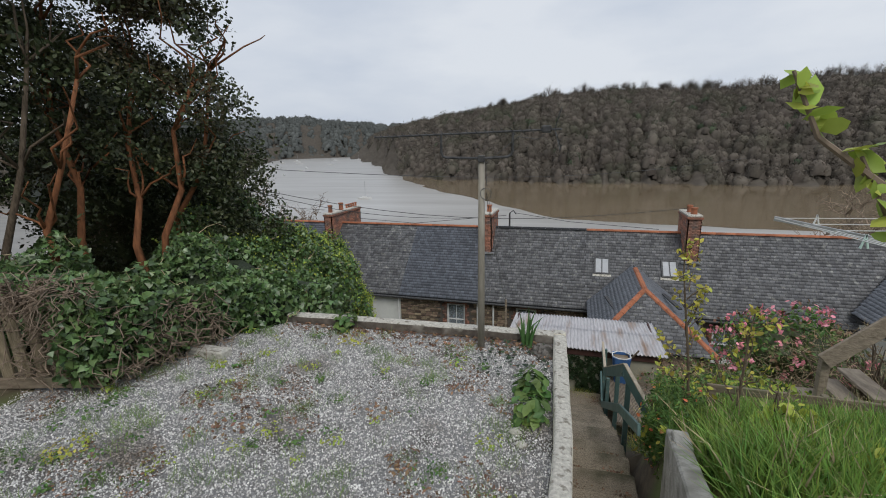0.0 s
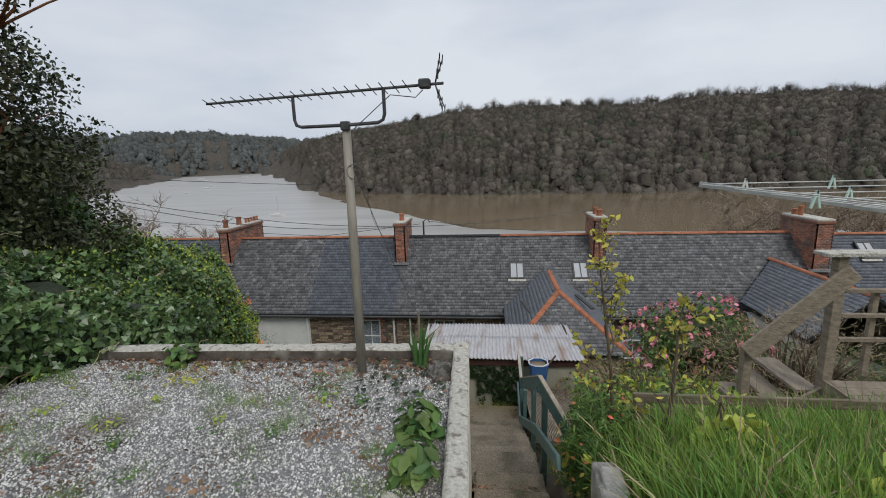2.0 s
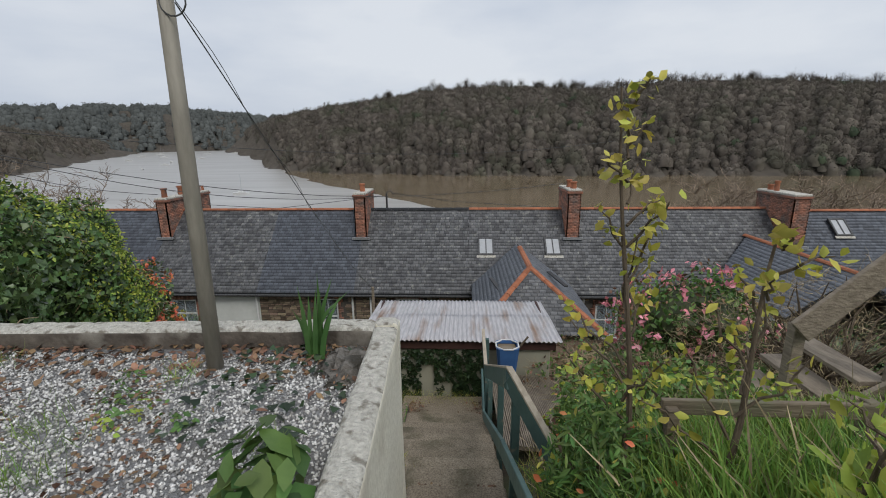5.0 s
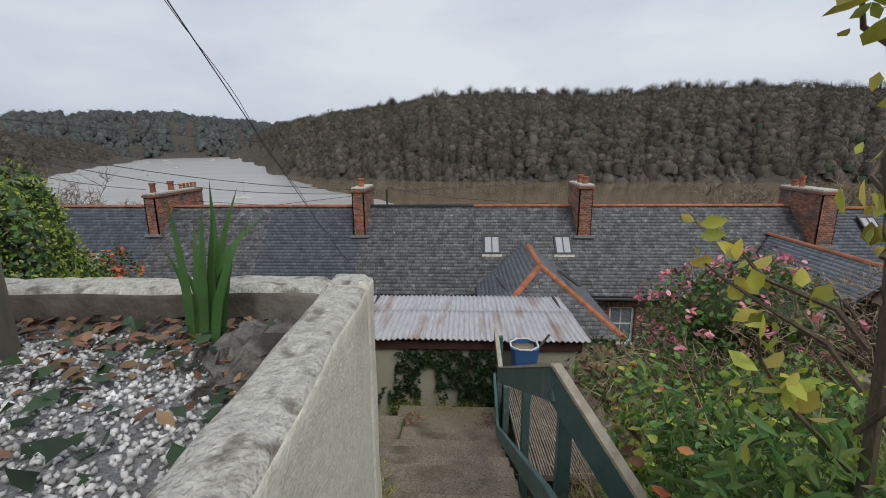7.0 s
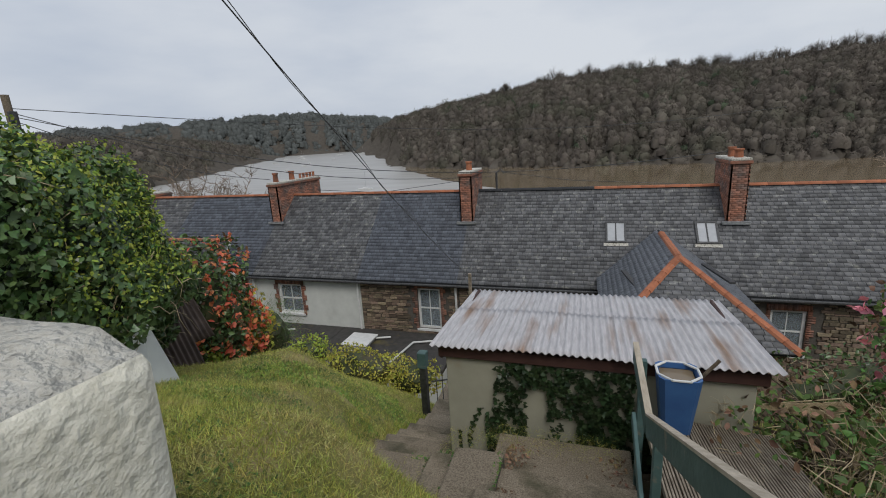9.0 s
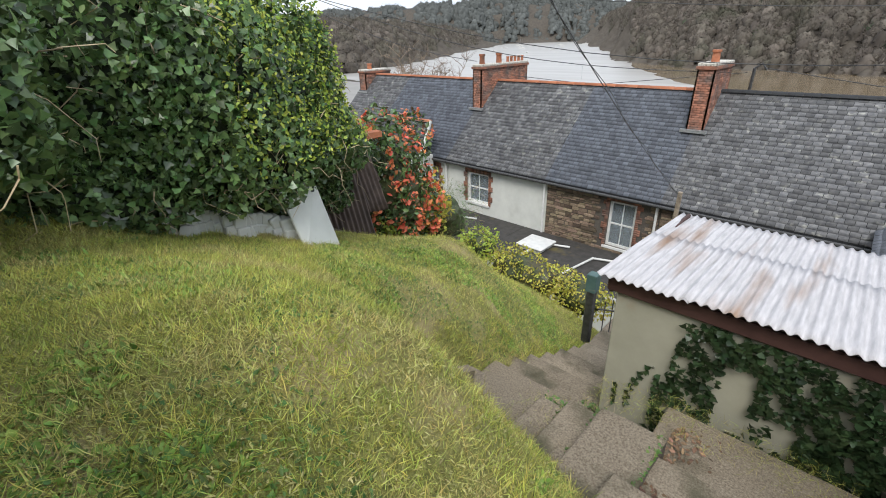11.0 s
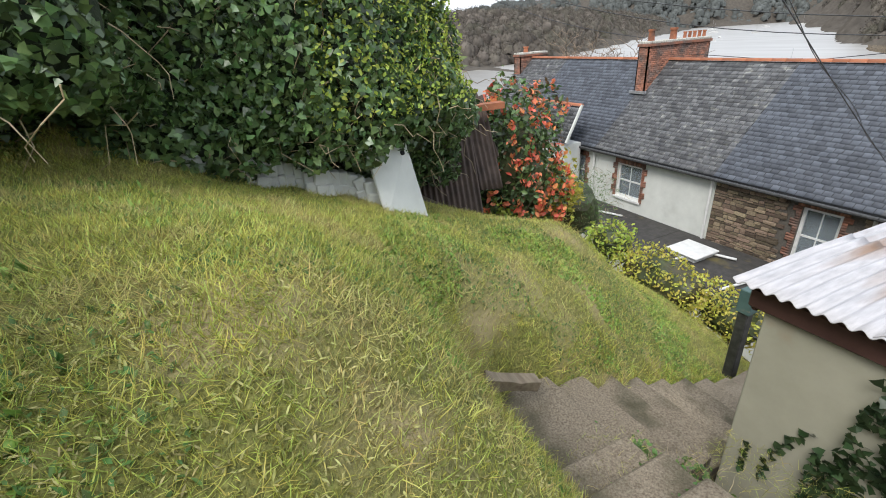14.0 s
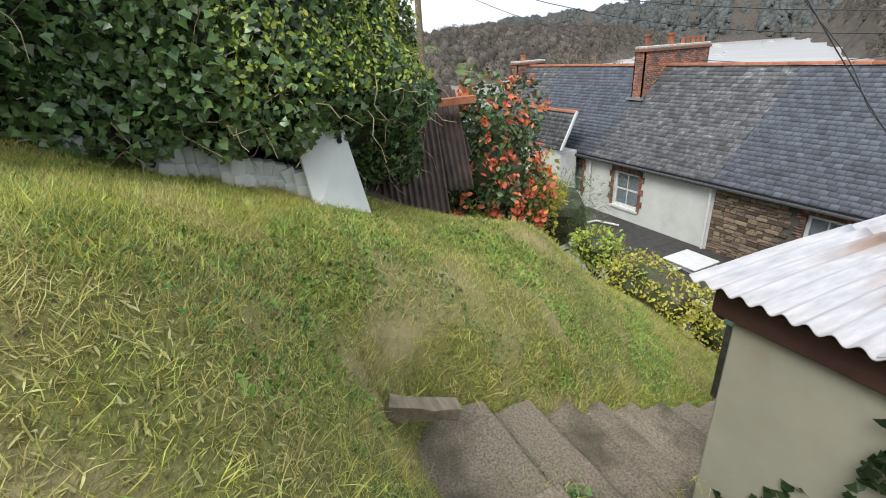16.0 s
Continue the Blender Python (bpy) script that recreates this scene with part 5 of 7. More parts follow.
# collapsed sheets of dark corrugated roofing
sheets = empty("collapsed_shelter", (-5, 9.2, -3.4), "collapsed shelter of dark rusty corrugated sheets", "shed")
for k, (a, b, c, tw) in enumerate((((-4.55, 8.75, -3.25), 60, 25, 0), ((-4.95, 9.35, -2.95), 52, 15, 0.1), ((-5.4, 9.6, -2.5), 35, 30, -0.1))):
    s = corrugated("roof_sheet", -0.75, 0.75, 0, 1.75, 0, 0, "rust_sheet", None, "dark rusty corrugated sheet", pitch=0.09, amp=0.02)
    s.data.transform(Matrix.Translation(a) @ Matrix.Rotation(radians(75), 4, "Z") @ Matrix.Rotation(radians(b), 4, "X") @ Matrix.Rotation(radians(c) * 0.3, 4, "Y"))
    child(s, sheets)
bm = bmesh.new()
for k in range(4):
    beam(bm, (-4.0 - 0.1 * k, 8.6 + k * 0.16, -3.2), (-4.9 - 0.1 * k, 9.0 + k * 0.16, -3.1), 0.12, 0.03)
child(part("plank", bm, "old_wood", None, "weathered brown planks"), sheets)
bm = bmesh.new()
beam(bm, (-5.6, 9.0, -1.75), (-5.3, 10.4, -1.72), 0.2, 0.1)
child(part("ridge", bm, "terracotta", None, "old clay ridge"), sheets)

# ---- camellia and the border below the lawn ----
camellia = bush("camellia_bush", (-5.9, 11.0, -3.2), (0.95, 0.95, 1.5), 6500, 0.11, "ivy", "tall camellia covered in coral-red blooms", "bush", stems=9, core=0.7, extra=[("flower", 250, 0.17, "petal_red"), ("bronze_leaf", 500, 0.09, "leaf_dead"), ("young_leaf", 500, 0.09, "leaf_mid")])
bush("broom_bush", (-6.6, 13.2, -4.6), (1.1, 1.0, 1.1), 4200, 0.09, "leaf_mid", "feathery grey-green shrub below the lawn", shape=BLADE, core=0.6, extra=[("dry_leaf", 500, 0.09, "straw")])
bush("laurel_bush", (-5.75, 12.0, -3.75), (0.55, 0.55, 0.75), 1300, 0.1, "leaf_yellow", "yellow variegated shrub beside the camellia")
bush("laurel_bush", (-5.3, 10.3, -4.0), (0.4, 0.45, 0.5), 700, 0.09, "leaf_fresh", "light green sapling growing below the camellia")
bush("euonymus_bush", (-5.0, 10.6, -4.3), (0.25, 0.25, 0.22), 500, 0.06, "leaf_yellow", "small bright yellow shrub at the lawn edge")
bush("hebe_bush", (-4.7, 12.6, -4.6), (0.6, 0.5, 0.45), 1300, 0.07, "leaf_fresh", "rounded light green shrub", core=0.6)
bush("euonymus_bush", (-3.3, 12.4, -4.75), (1.0, 0.6, 0.5), 3800, 0.06, "leaf_yellow", "wide yellow-green shrub by the gate", core=0.75)
bush("euonymus_bush", (-2.3, 13.0, -5.2), (0.7, 0.5, 0.45), 2200, 0.06, "leaf_yellow", "wide yellow-green shrub by the gate", core=0.75)

# ---- garden gate ----
gate = empty("garden_gate", (-0.8, 11.2, -4.8), "narrow dark iron garden gate with a pale green post", "gate")
child(part("post", box_bm((-1.25, 10.97, -5.2), (-1.13, 11.09, -3.75), 0.01), "metal_dark", None, "black timber gate post"), gate)
child(part("post_cap", box_bm((-1.27, 10.95, -3.75), (-1.11, 11.11, -3.45), 0.01), "green_paint", None, "pale green post top"), gate)
bm = bmesh.new()
for k in range(8):
    tube(bm, [(-1.02 + k * 0.1, 11.2 + k * 0.05, -4.8), (-1.02 + k * 0.1, 11.2 + k * 0.05, -3.95 + 0.1 * math.sin(k / 7 * math.pi))], 0.009, sides=5)
for z in (-4.72, -4.1):
    tube(bm, [(-1.1, 11.15, z), (-0.25, 11.55, z)], 0.014, sides=5)
child(part("bars", bm, "metal_dark", None, "thin iron bars"), gate)
child(part("post", box_bm((-0.28, 11.5, -5.2), (-0.2, 11.58, -3.8), 0.01), "green_paint", None, "pale green post"), gate)

# ---- ivy on the shed wall ----
p = []
for (x0, x1, z0, z1, n) in ((0.62, 0.80, -2.75, -2.2, 150), (0.52, 0.78, -3.35, -2.75, 420), (0.80, 0.96, -3.3, -2.25, 420), (0.8, 1.25, -2.45, -2.18, 420), (1.2, 2.05, -2.75, -2.18, 1500), (1.5, 2.25, -3.4, -2.6, 3200), (1.05, 1.5, -3.38, -3.05, 520), (1.2, 1.35, -3.0, -2.4, 60), (0.5, 2.2, -3.42, -3.3, 500)):
    q = np.stack([rng.uniform(x0, x1, n), np.full(n, 8.6) - rng.random(n) * 0.07, rng.uniform(z0, z1, n)], 1)
    wave_ = np.sin(q[:, 0] * 31 + q[:, 2] * 9) + np.sin(q[:, 2] * 23 + q[:, 0] * 11)
    p.append(q[wave_ > -1.1])
for k in range(40):
    p.append(np.array([[0.30 + 0.17 * (k / 40) ** 2 + 0.02 * math.sin(k), 8.6, -3.3 + 0.55 * k / 40]]))
for k in range(18):
    p.append(np.array([[0.19 + 0.01 * math.sin(k), 8.6, -3.35 + 0.25 * k / 18]]))
p = np.concatenate(p)
ivy = empty("wall_ivy", (1.6, 8.6, -3.4), "ivy climbing the cream shed wall, shade put into its dark leaf colour", "ivy")
# these leaves take the darkened ivy colour as painted shade
child(scatter("ivy_leaf", p, 0.048, "ivy_shaded", IVY, np.tile((0, -1.0, -0.2), (len(p), 1)), 0.35, kind="stuff"), ivy)

# ---- garden side rails, bin and boards ----
rail = empty("handrail", (1.97, 6.0, -2.6), "green painted timber handrail with flaking edges beside the steps", "rail")
TOP = [(1.97, 8.05, -1.66), (1.97, 7.15, -1.76), (2.0, 4.66, -0.44), (2.03, 3.95, -0.36)]
for a, b, lab in ((TOP[0], TOP[1], 0), (TOP[1], TOP[2], 1), (TOP[2], (2.32, 4.15, -0.85), 2)):
    bm = bmesh.new()
    beam(bm, a, b, 0.035, 0.15, bevel=0.004)
    child(part("rail", bm, "green_paint", None, "green painted board"), rail)
    bm = bmesh.new()
    beam(bm, Vector(a) + Vector((0, 0, 0.088)), Vector(b) + Vector((0, 0, 0.088)), 0.045, 0.015)
    child(part("rail_top", bm, "pale_wood", None, "bare worn top edge"), rail)
LOW = [(1.95, 7.8, -2.12), (1.95, 7.1, -2.38), (1.95, 4.45, -0.84), (2.0, 3.3, -0.35)]
for a, b in zip(LOW, LOW[1:]):
    bm = bmesh.new()
    beam(bm, a, b, 0.03, 0.11, bevel=0.004)
    child(part("rail", bm, "green_paint", None, "green painted board"), rail)
for (x, y, zt) in ((2.0, 8.0, -1.7), (2.0, 7.1, -1.85), (2.03, 5.9, -1.15), (2.03, 4.7, -0.5)):
    child(part("post", box_bm((x, y - 0.03, float(ground_z(x, y)) - 0.3), (x + 0.06, y + 0.03, zt), 0.005), "green_paint", None, "green flaking post"), rail)
bucket = empty("bucket", (2.4, 8.3, -2.35), "tall blue plastic bin full of rainwater beside the shed", "bin")
bm = bmesh.new()


def frustum(bm, c, a, b, z0, z1, cut=0.25):
    def ring(r, z):
        k = r * cut
        return [bm.verts.new((c[0] + p, c[1] + q, z)) for p, q in ((-r + k, -r), (r - k, -r), (r, -r + k), (r, r - k), (r - k, r), (-r + k, r), (-r, r - k), (-r, -r + k))]
    lo, hi = ring(a, z0), ring(b, z1)
    inn, bot = ring(b * 0.9, z1), ring(b * 0.86, z1 - 0.05)
    for p, q in ((lo, hi), (hi, inn), (inn, bot)):
        for i in range(8):
            bm.faces.new((p[i], p[(i + 1) % 8], q[(i + 1) % 8], q[i]))
    bm.faces.new(lo[::-1])
    return bot


bot = frustum(bm, (2.36, 8.3), 0.115, 0.175, -2.55, -1.94)
child(part("tub", bm, "blue_plastic", None, "blue plastic tub"), bucket)
child(part("water", box_bm((2.22, 8.16, -1.995), (2.5, 8.44, -1.99)), "water", None, "grey rainwater"), bucket)
bm = bmesh.new()
for i in range(8):
    a, b = i * math.tau / 8 + math.pi / 8, (i + 1) * math.tau / 8 + math.pi / 8
    tube(bm, [(2.36 + 0.188 * math.cos(a), 8.3 + 0.188 * math.sin(a), -1.94), (2.36 + 0.188 * math.cos(b), 8.3 + 0.188 * math.sin(b), -1.94)], 0.012, sides=6)
child(part("rim", bm, "plastic_white", None, "pale rim"), bucket)
bm = bmesh.new()
tube(bm, [(2.5, 8.3, -2.05), (2.68, 8.3, -1.8)], 0.016)
child(part("stick", bm, "bark", None, "dark stick standing in the bin"), bucket)
decking = empty("sloping_boards", (2.8, 7.6, -2.8), "sloping ribbed weathered timber boards beside the steps", "boards")
m_ = Matrix.Translation((2.1, 6.1, -2.1)) @ Matrix.Rotation(radians(-11), 4, "X") @ Matrix.Rotation(radians(4), 4, "Y")
for k in range(9):
    bm = bmesh.new()
    for j in range(5):
        add_box(bm, (k * 0.125 + j * 0.024, 0, 0.0), (k * 0.125 + j * 0.024 + 0.014, 2.45, 0.03), 0, m_)
    add_box(bm, (k * 0.125, 0, -0.015), (k * 0.125 + 0.119, 2.45, 0.008), 0, m_)
    child(part("board", bm, "grey_wood", None, "ribbed deck board"), decking)
broom = empty("old_broom", (3.4, 8.9, -2.6), "old twig broom head lying beside the shed", "broom")
bm = bmesh.new()
for k in range(60):
    a = random.uniform(-1, 1)
    tube(bm, [(3.2, 8.8, -2.5 + a * 0.02), (3.85, 8.75 + a * 0.03, -2.42 + a * 0.11)], 0.006, 0.004, 4)
child(part("bristles", bm, "straw", None, "tan bristles"), broom)

# ---- television aerial on its pole ----
aerial = empty("tv_aerial", (0.3, 3.96, 0), "long television aerial on a grey timber pole in the gravel", "aerial")
bm = bmesh.new()
tube(bm, [(0.3, 3.96, -0.1), (0.305, 3.96, 1.2), (0.31, 3.965, 2.18)], 0.042, 0.034, 14)
child(part("pole", bm, "pole_grey", None, "grey weathered round pole", smooth=True), aerial)
A0, A1 = Vector((-1.02, 4.2, 2.40)), Vector((1.12, 3.86, 2.42))
bm = bmesh.new()
tube(bm, [A0, A1], 0.011)
child(part("boom", bm, "metal_dark", None, "dark thin boom"), aerial)
bm = bmesh.new()
for k in range(20):
    c = A0.lerp(A1, 0.01 + k * 0.045)
    s = Vector((0.02, 0.075, -0.035)) * (0.8 + 0.008 * k)
    tube(bm, [c - s, c + s], 0.004, sides=5)
for s in ((0.05, 0.1, 0.19), (0.05, -0.1, 0.16), (0.06, 0.1, -0.17), (0.06, -0.1, -0.2)):
    c = A0.lerp(A1, 0.97)
    tube(bm, [c, c + Vector(s)], 0.005, sides=5)
    for j in (0.4, 0.7, 1.0):
        tube(bm, [c + Vector(s) * j + Vector((0.01, -0.07, 0.02)), c + Vector(s) * j + Vector((-0.01, 0.07, -0.02))], 0.004, sides=5)
child(part("elements", bm, "metal_dark", None, "short dark cross rods"), aerial)
bm = bmesh.new()
d0 = A0.lerp(A1, 0.40)
d1 = A0.lerp(A1, 0.775)
pz = 2.15
tube(bm, [d0, d0 + Vector((0, 0, -0.19)), d0 + Vector((0.015, 0, -0.235)), d0 + Vector((0.06, -0.01, -0.25)), (0.31, 3.93, pz), d1 + Vector((-0.06, 0.01, -0.255)), d1 + Vector((-0.015, 0, -0.235)), d1 + Vector((0, 0, -0.19)), d1], 0.014, sides=8)
child(part("cradle", bm, "metal_dark", None, "dark U-shaped cradle"), aerial)
child(part("clamp", box_bm((0.275, 3.915, 2.11), (0.345, 3.965, 2.18), 0.006), "metal_dark", None, "dark clamp"), aerial)
child(part("junction_box", box_bm((0.93, 3.84, 2.39), (1.02, 3.92, 2.46), 0.01), "metal_dark", None, "dark junction box"), aerial)
bm = bmesh.new()
tube(bm, [(0.36 + 0.06 * math.cos(a), 3.93, 1.78 + 0.06 * math.sin(a)) for a in np.linspace(0, math.tau * 1.6, 26)], 0.004, sides=5)
tube(bm, [(0.96, 3.87, 2.38), (0.9, 3.88, 2.33), (0.7, 3.9, 2.36), (0.36, 3.93, 2.1), (0.37, 3.93, 1.86)], 0.004, sides=5)
child(part("cable_coil", bm, "metal_dark", None, "coiled black cable"), aerial)
cable = empty("aerial_cable", (0.37, 4, 1.8), "sagging black cable running from the aerial pole to the cottage", "cable")
bm = bmesh.new()
ca, cb = Vector((0.36, 3.95, 1.78)), Vector((-0.7, 12.6, -2.55))
tube(bm, [ca.lerp(cb, k) + Vector((0, 0, -0.12 * math.sin(k * math.pi))) for k in np.linspace(0, 1, 24)], 0.0034, sides=5)
tube(bm, [ca.lerp(cb, k) + Vector((0.02 * math.sin(40 * k), 0, -0.12 * math.sin(k * math.pi) + 0.01)) for k in np.linspace(0, 1, 60)], 0.0024, sides=4)
child(part("wire", bm, "metal_dark"), cable)
post_z = float(ground_z(-0.7, 12.6))
tagged(part("cable_post", box_bm((-0.69, 12.57, post_z - 0.2), (-0.63, 12.63, -2.45), 0.005), "grey_wood"), "thin grey post behind the shed that holds the aerial cable", "post")
for ob in (aerial, cable):
    ob.location.x += 0.055

# ---- dark trees beyond the yard ----
tree = empty("tree", (-5.6, 4.4, -0.2), "large dark evergreen tree with bare orange-brown trunks beyond the yard fence", "tree")
TR = [[(-5.2, 3.3, 0), (-5.1, 3.2, 0.7), (-5.35, 3.3, 1.3), (-5.0, 3.4, 2.1), (-4.7, 3.6, 3.2)], [(-4.9, 4.3, 0), (-5.1, 4.3, 0.9), (-5.0, 4.4, 1.6), (-5.3, 4.6, 2.4), (-5.2, 4.8, 3.6)], [(-5.0, 4.6, 0), (-4.85, 4.6, 1.0), (-4.6, 4.8, 1.7), (-4.7, 4.9, 2.6), (-4.3, 5.0, 3.3)], [(-5.7, 4.0, 0), (-5.8, 4.0, 1.0), (-5.6, 4.0, 1.8), (-6.2, 4.2, 2.8), (-6.3, 4.4, 4.2)], [(-5.3, 5.2, 0), (-5.2, 5.2, 1.2), (-4.7, 5.4, 2.0), (-4.5, 5.6, 3.6)]]
TR2 = [[(-6.2, 2.8, 0), (-6.0, 2.75, 0.8), (-5.7, 2.9, 1.6), (-5.9, 3.0, 2.6), (-5.8, 3.0, 3.8)], [(-6.1, 3.0, 0), (-5.9, 3.1, 1.0), (-5.4, 3.2, 2.1), (-5.2, 3.4, 3.4)]]
for k, pts in enumerate(TR + TR2):
    bm = bmesh.new()
    tube(bm, pts, 0.062, 0.024, 8)
    for j in (2, 3, len(pts) - 1):
        for q in range(3):
            e = Vector(pts[min(j, len(pts) - 1)])
            branches(bm, e, [e + Vector((random.uniform(-0.9, 0.9), random.uniform(-0.7, 0.7), random.uniform(0.3, 1.1)))], 0.022, 0.2, 5)
    child(part("trunk", bm, "bark_orange" if k < 5 else "bark", None, "twisted orange-brown trunk" if k < 5 else "grey-brown trunk", smooth=True), tree)
CB = [((-5.3, 5.0, 3.3), (1.7, 1.5, 1.4)), ((-7.2, 4.3, 3.7), (2.2, 2.0, 2.4)), ((-4.7, 5.6, 2.1), (1.15, 1.1, 0.85)), ((-6.3, 3.0, 4.4), (1.9, 1.7, 1.7)), ((-5.2, 5.2, 4.75), (1.15, 1.1, 1.0)), ((-8.8, 6.5, 2.6), (3.0, 2.2, 3.6)), ((-5.0, 4.3, 5.6), (1.7, 1.4, 1.2)), ((-4.6, 5.9, 1.1), (1.0, 0.9, 0.6)), ((-7.8, 2.4, 3.0), (1.8, 1.6, 2.2)), ((-6.0, 4.6, 6.5), (2.4, 2.0, 1.4)), ((-6.3, 6.8, 1.4), (1.8, 1.1, 1.9))]
TP, TN = [], []
for c, r in CB:
    p, d = blob_points(int(3000 * (r[0] * r[2] + r[1] * r[0])), c, r, 0.75)
    cl = np.sin(p[:, 0] * 4.1 + 1) * np.sin(p[:, 1] * 3.7) + np.sin(p[:, 2] * 5.3 + p[:, 0] * 2)
    keep = (cl > (-0.25 if p[0, 0] > -7.5 and c[2] > 1.5 else -0.5)) & (p[:, 0] > -9.5)
    TP.append(p[keep]), TN.append(d[keep])
TP, TN = np.concatenate(TP), np.concatenate(TN)
child(scatter("foliage", TP, 0.068, "leaf_dark", LEAF, TN * 0.4 + (0, 0, 0.3), kind="stuff"), tree)
sel = rng.random(len(TP)) < 0.12
# dark filler lumps behind the trunks, painted shade of the crown's depth
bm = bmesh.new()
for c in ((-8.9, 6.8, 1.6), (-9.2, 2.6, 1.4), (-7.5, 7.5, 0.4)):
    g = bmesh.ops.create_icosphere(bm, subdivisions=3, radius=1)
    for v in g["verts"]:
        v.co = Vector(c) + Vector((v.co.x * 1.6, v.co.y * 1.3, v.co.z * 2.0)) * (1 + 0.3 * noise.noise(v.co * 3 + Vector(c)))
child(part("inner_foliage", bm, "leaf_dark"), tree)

# ---- board fence, half buried in dry stems ----
fence = empty("panel_fence", (-3.3, 1.2, 0), "weathered board fence panel under dry ivy stems", "fence")
fa_, fb_ = Vector((-4.9, 1.62, 0.02)), Vector((-3.02, 2.12, 0.06))
dr_ = (fb_ - fa_).normalized()
for k in range(11):
    c = fa_.lerp(fb_, (k + 0.5) / 11)
    bm = bmesh.new()
    beam(bm, c + Vector((0, 0, 0.02)), c + Vector((random.uniform(-0.02, 0.02), random.uniform(-0.03, 0.01), 0.9)), 0.125, 0.022, up=dr_.cross(Vector((0, 0, 1))), bevel=0.003)
    child(part("board", bm, "fence_wood", None, "weathered board"), fence)
for z, w in ((0.93, 0.11), (0.06, 0.11)):
    bm = bmesh.new()
    off = dr_.cross(Vector((0, 0, 1))) * 0.035
    beam(bm, fa_ + off + Vector((0, 0, z)), fb_ + off + Vector((0, 0, z - 0.02)), 0.03, w, bevel=0.004)
    child(part("rail", bm, "pale_wood" if z > 0.5 else "old_wood", None, "pale horizontal rail"), fence)
bm = bmesh.new()
for k in range(620):
    c = fa_.lerp(fb_, random.uniform(0.62, 1.0)) + Vector((0, -0.08, random.uniform(0.9, 1.05) if k % 3 else random.uniform(0.1, 0.9)))
    if k % 2:
        c = Vector((-3.02, 2.12, 0)).lerp(Vector((-2.75, 3.3, 0)), random.random()) + Vector((random.uniform(-0.05, 0.12), 0, random.uniform(0.02, 0.75)))
    branches(bm, c, [c + Vector((random.uniform(-0.25, 0.3), random.uniform(-0.25, 0.2), random.uniform(-0.4, 0.15)))], 0.008, 0.35, 4, 0.003)
tagged(part("dry_vine", bm, "twig", None), "tangle of dry brown ivy stems on the fence", "vine")
f_ = rng.uniform(0.3, 1.05, 900) ** 0.6
p = np.stack([-4.9 + 1.88 * f_, 1.62 + 0.5 * f_ + rng.uniform(-0.1, 0.35, 900), rng.uniform(1.0, 1.12, 900) - 0.35 * rng.random(900) * (f_ > 0.93)], 1)
nc = 3600
f_ = rng.random(nc)
base_ = np.where(f_[:, None] < 0.3, np.array((-3.3, 2.03, 0)) + (f_[:, None] / 0.3) * np.array((0.3, 0.08, 0)), np.array((-3.0, 2.1, 0)) + ((f_[:, None] - 0.3) / 0.7) * np.array((0.3, 1.9, 0)))
cur = base_ + np.stack([rng.normal(0, 0.07, nc) + 0.03, rng.normal(0, 0.06, nc) - 0.07, 0.12 + 0.95 * rng.random(nc) ** 0.75 * (1 - 0.45 * f_)], 1)
p = np.concatenate([p, cur])
bush_p = scatter("trailing_ivy", p, 0.07, "ivy", IVY, np.tile((0.5, -0.2, 0.6), (len(p), 1)))
tagged(bush_p, "ivy trailing along the top of the board fence", "ivy")

# ---- garden to the right: steps, deck and fence ----
deck = empty("garden_deck", (5.4, 5.0, -0.7), "weathered timber deck with handrail and steps", "deck")
for k in range(8):
    child(part("deck_board", box_bm((4.95, 5.0 - (k + 1) * 0.15, -0.53), (8.6, 5.0 - (k + 1) * 0.15 + 0.14, -0.5), 0.004), "grey_wood", None, "grey grooved deck board"), deck)
child(part("edge_beam", box_bm((4.915, 3.8, -0.68), (4.945, 5.0, -0.5), 0.004), "grey_wood", None, "deck edge board"), deck)
bm = bmesh.new()
beam(bm, (4.15, 5.0, -0.22), (5.05, 4.98, 0.66), 0.04, 0.19, bevel=0.005)
child(part("stair_rail", bm, "grey_wood", None, "grooved sloping handrail board"), deck)
for (x, y, z0, z1, w) in ((4.16, 5.05, -1.2, -0.2, 0.09), (4.93, 5.03, -0.9, 0.8, 0.1), (6.9, 5.03, -0.9, 0.8, 0.1), (8.5, 5.03, -0.9, 0.8, 0.1)):
    child(part("post", box_bm((x, y, z0), (x + w, y + w, z1), 0.006), "grey_wood", None, "square timber post"), deck)
child(part("top_rail", box_bm((4.78, 4.98, 0.802), (8.7, 5.18, 0.84), 0.005), "cap", None, "pale lichened top rail"), deck)
for z in (0.42, 0.16, -0.1):
    child(part("rail", box_bm((5.04, 5.04, z), (8.5, 5.09, z + 0.04), 0.004), "grey_wood", None, "horizontal rail"), deck)
for x in (5.35, 5.75, 6.3):
    child(part("baluster", box_bm((x, 5.1, -0.5), (x + 0.06, 5.15, 0.44), 0.004), "grey_wood", None, "upright slat"), deck)
bm = bmesh.new()
beam(bm, (4.25, 5.02, -1.1), (5.0, 5.02, -0.62), 0.04, 0.12)
child(part("stringer", bm, "grey_wood", None, "sloping stair beam"), deck)
for k in range(3):
    child(part("tread", box_bm((4.3 + 0.22 * k, 5.1, -1.05 + 0.17 * k), (4.55 + 0.22 * k, 5.9, -1.01 + 0.17 * k), 0.004), "grey_wood", None, "stair tread"), deck)
lowf = empty("low_fence", (3.6, 3.85, -0.6), "low timber rail fence in long grass", "fence")
bm = bmesh.new()
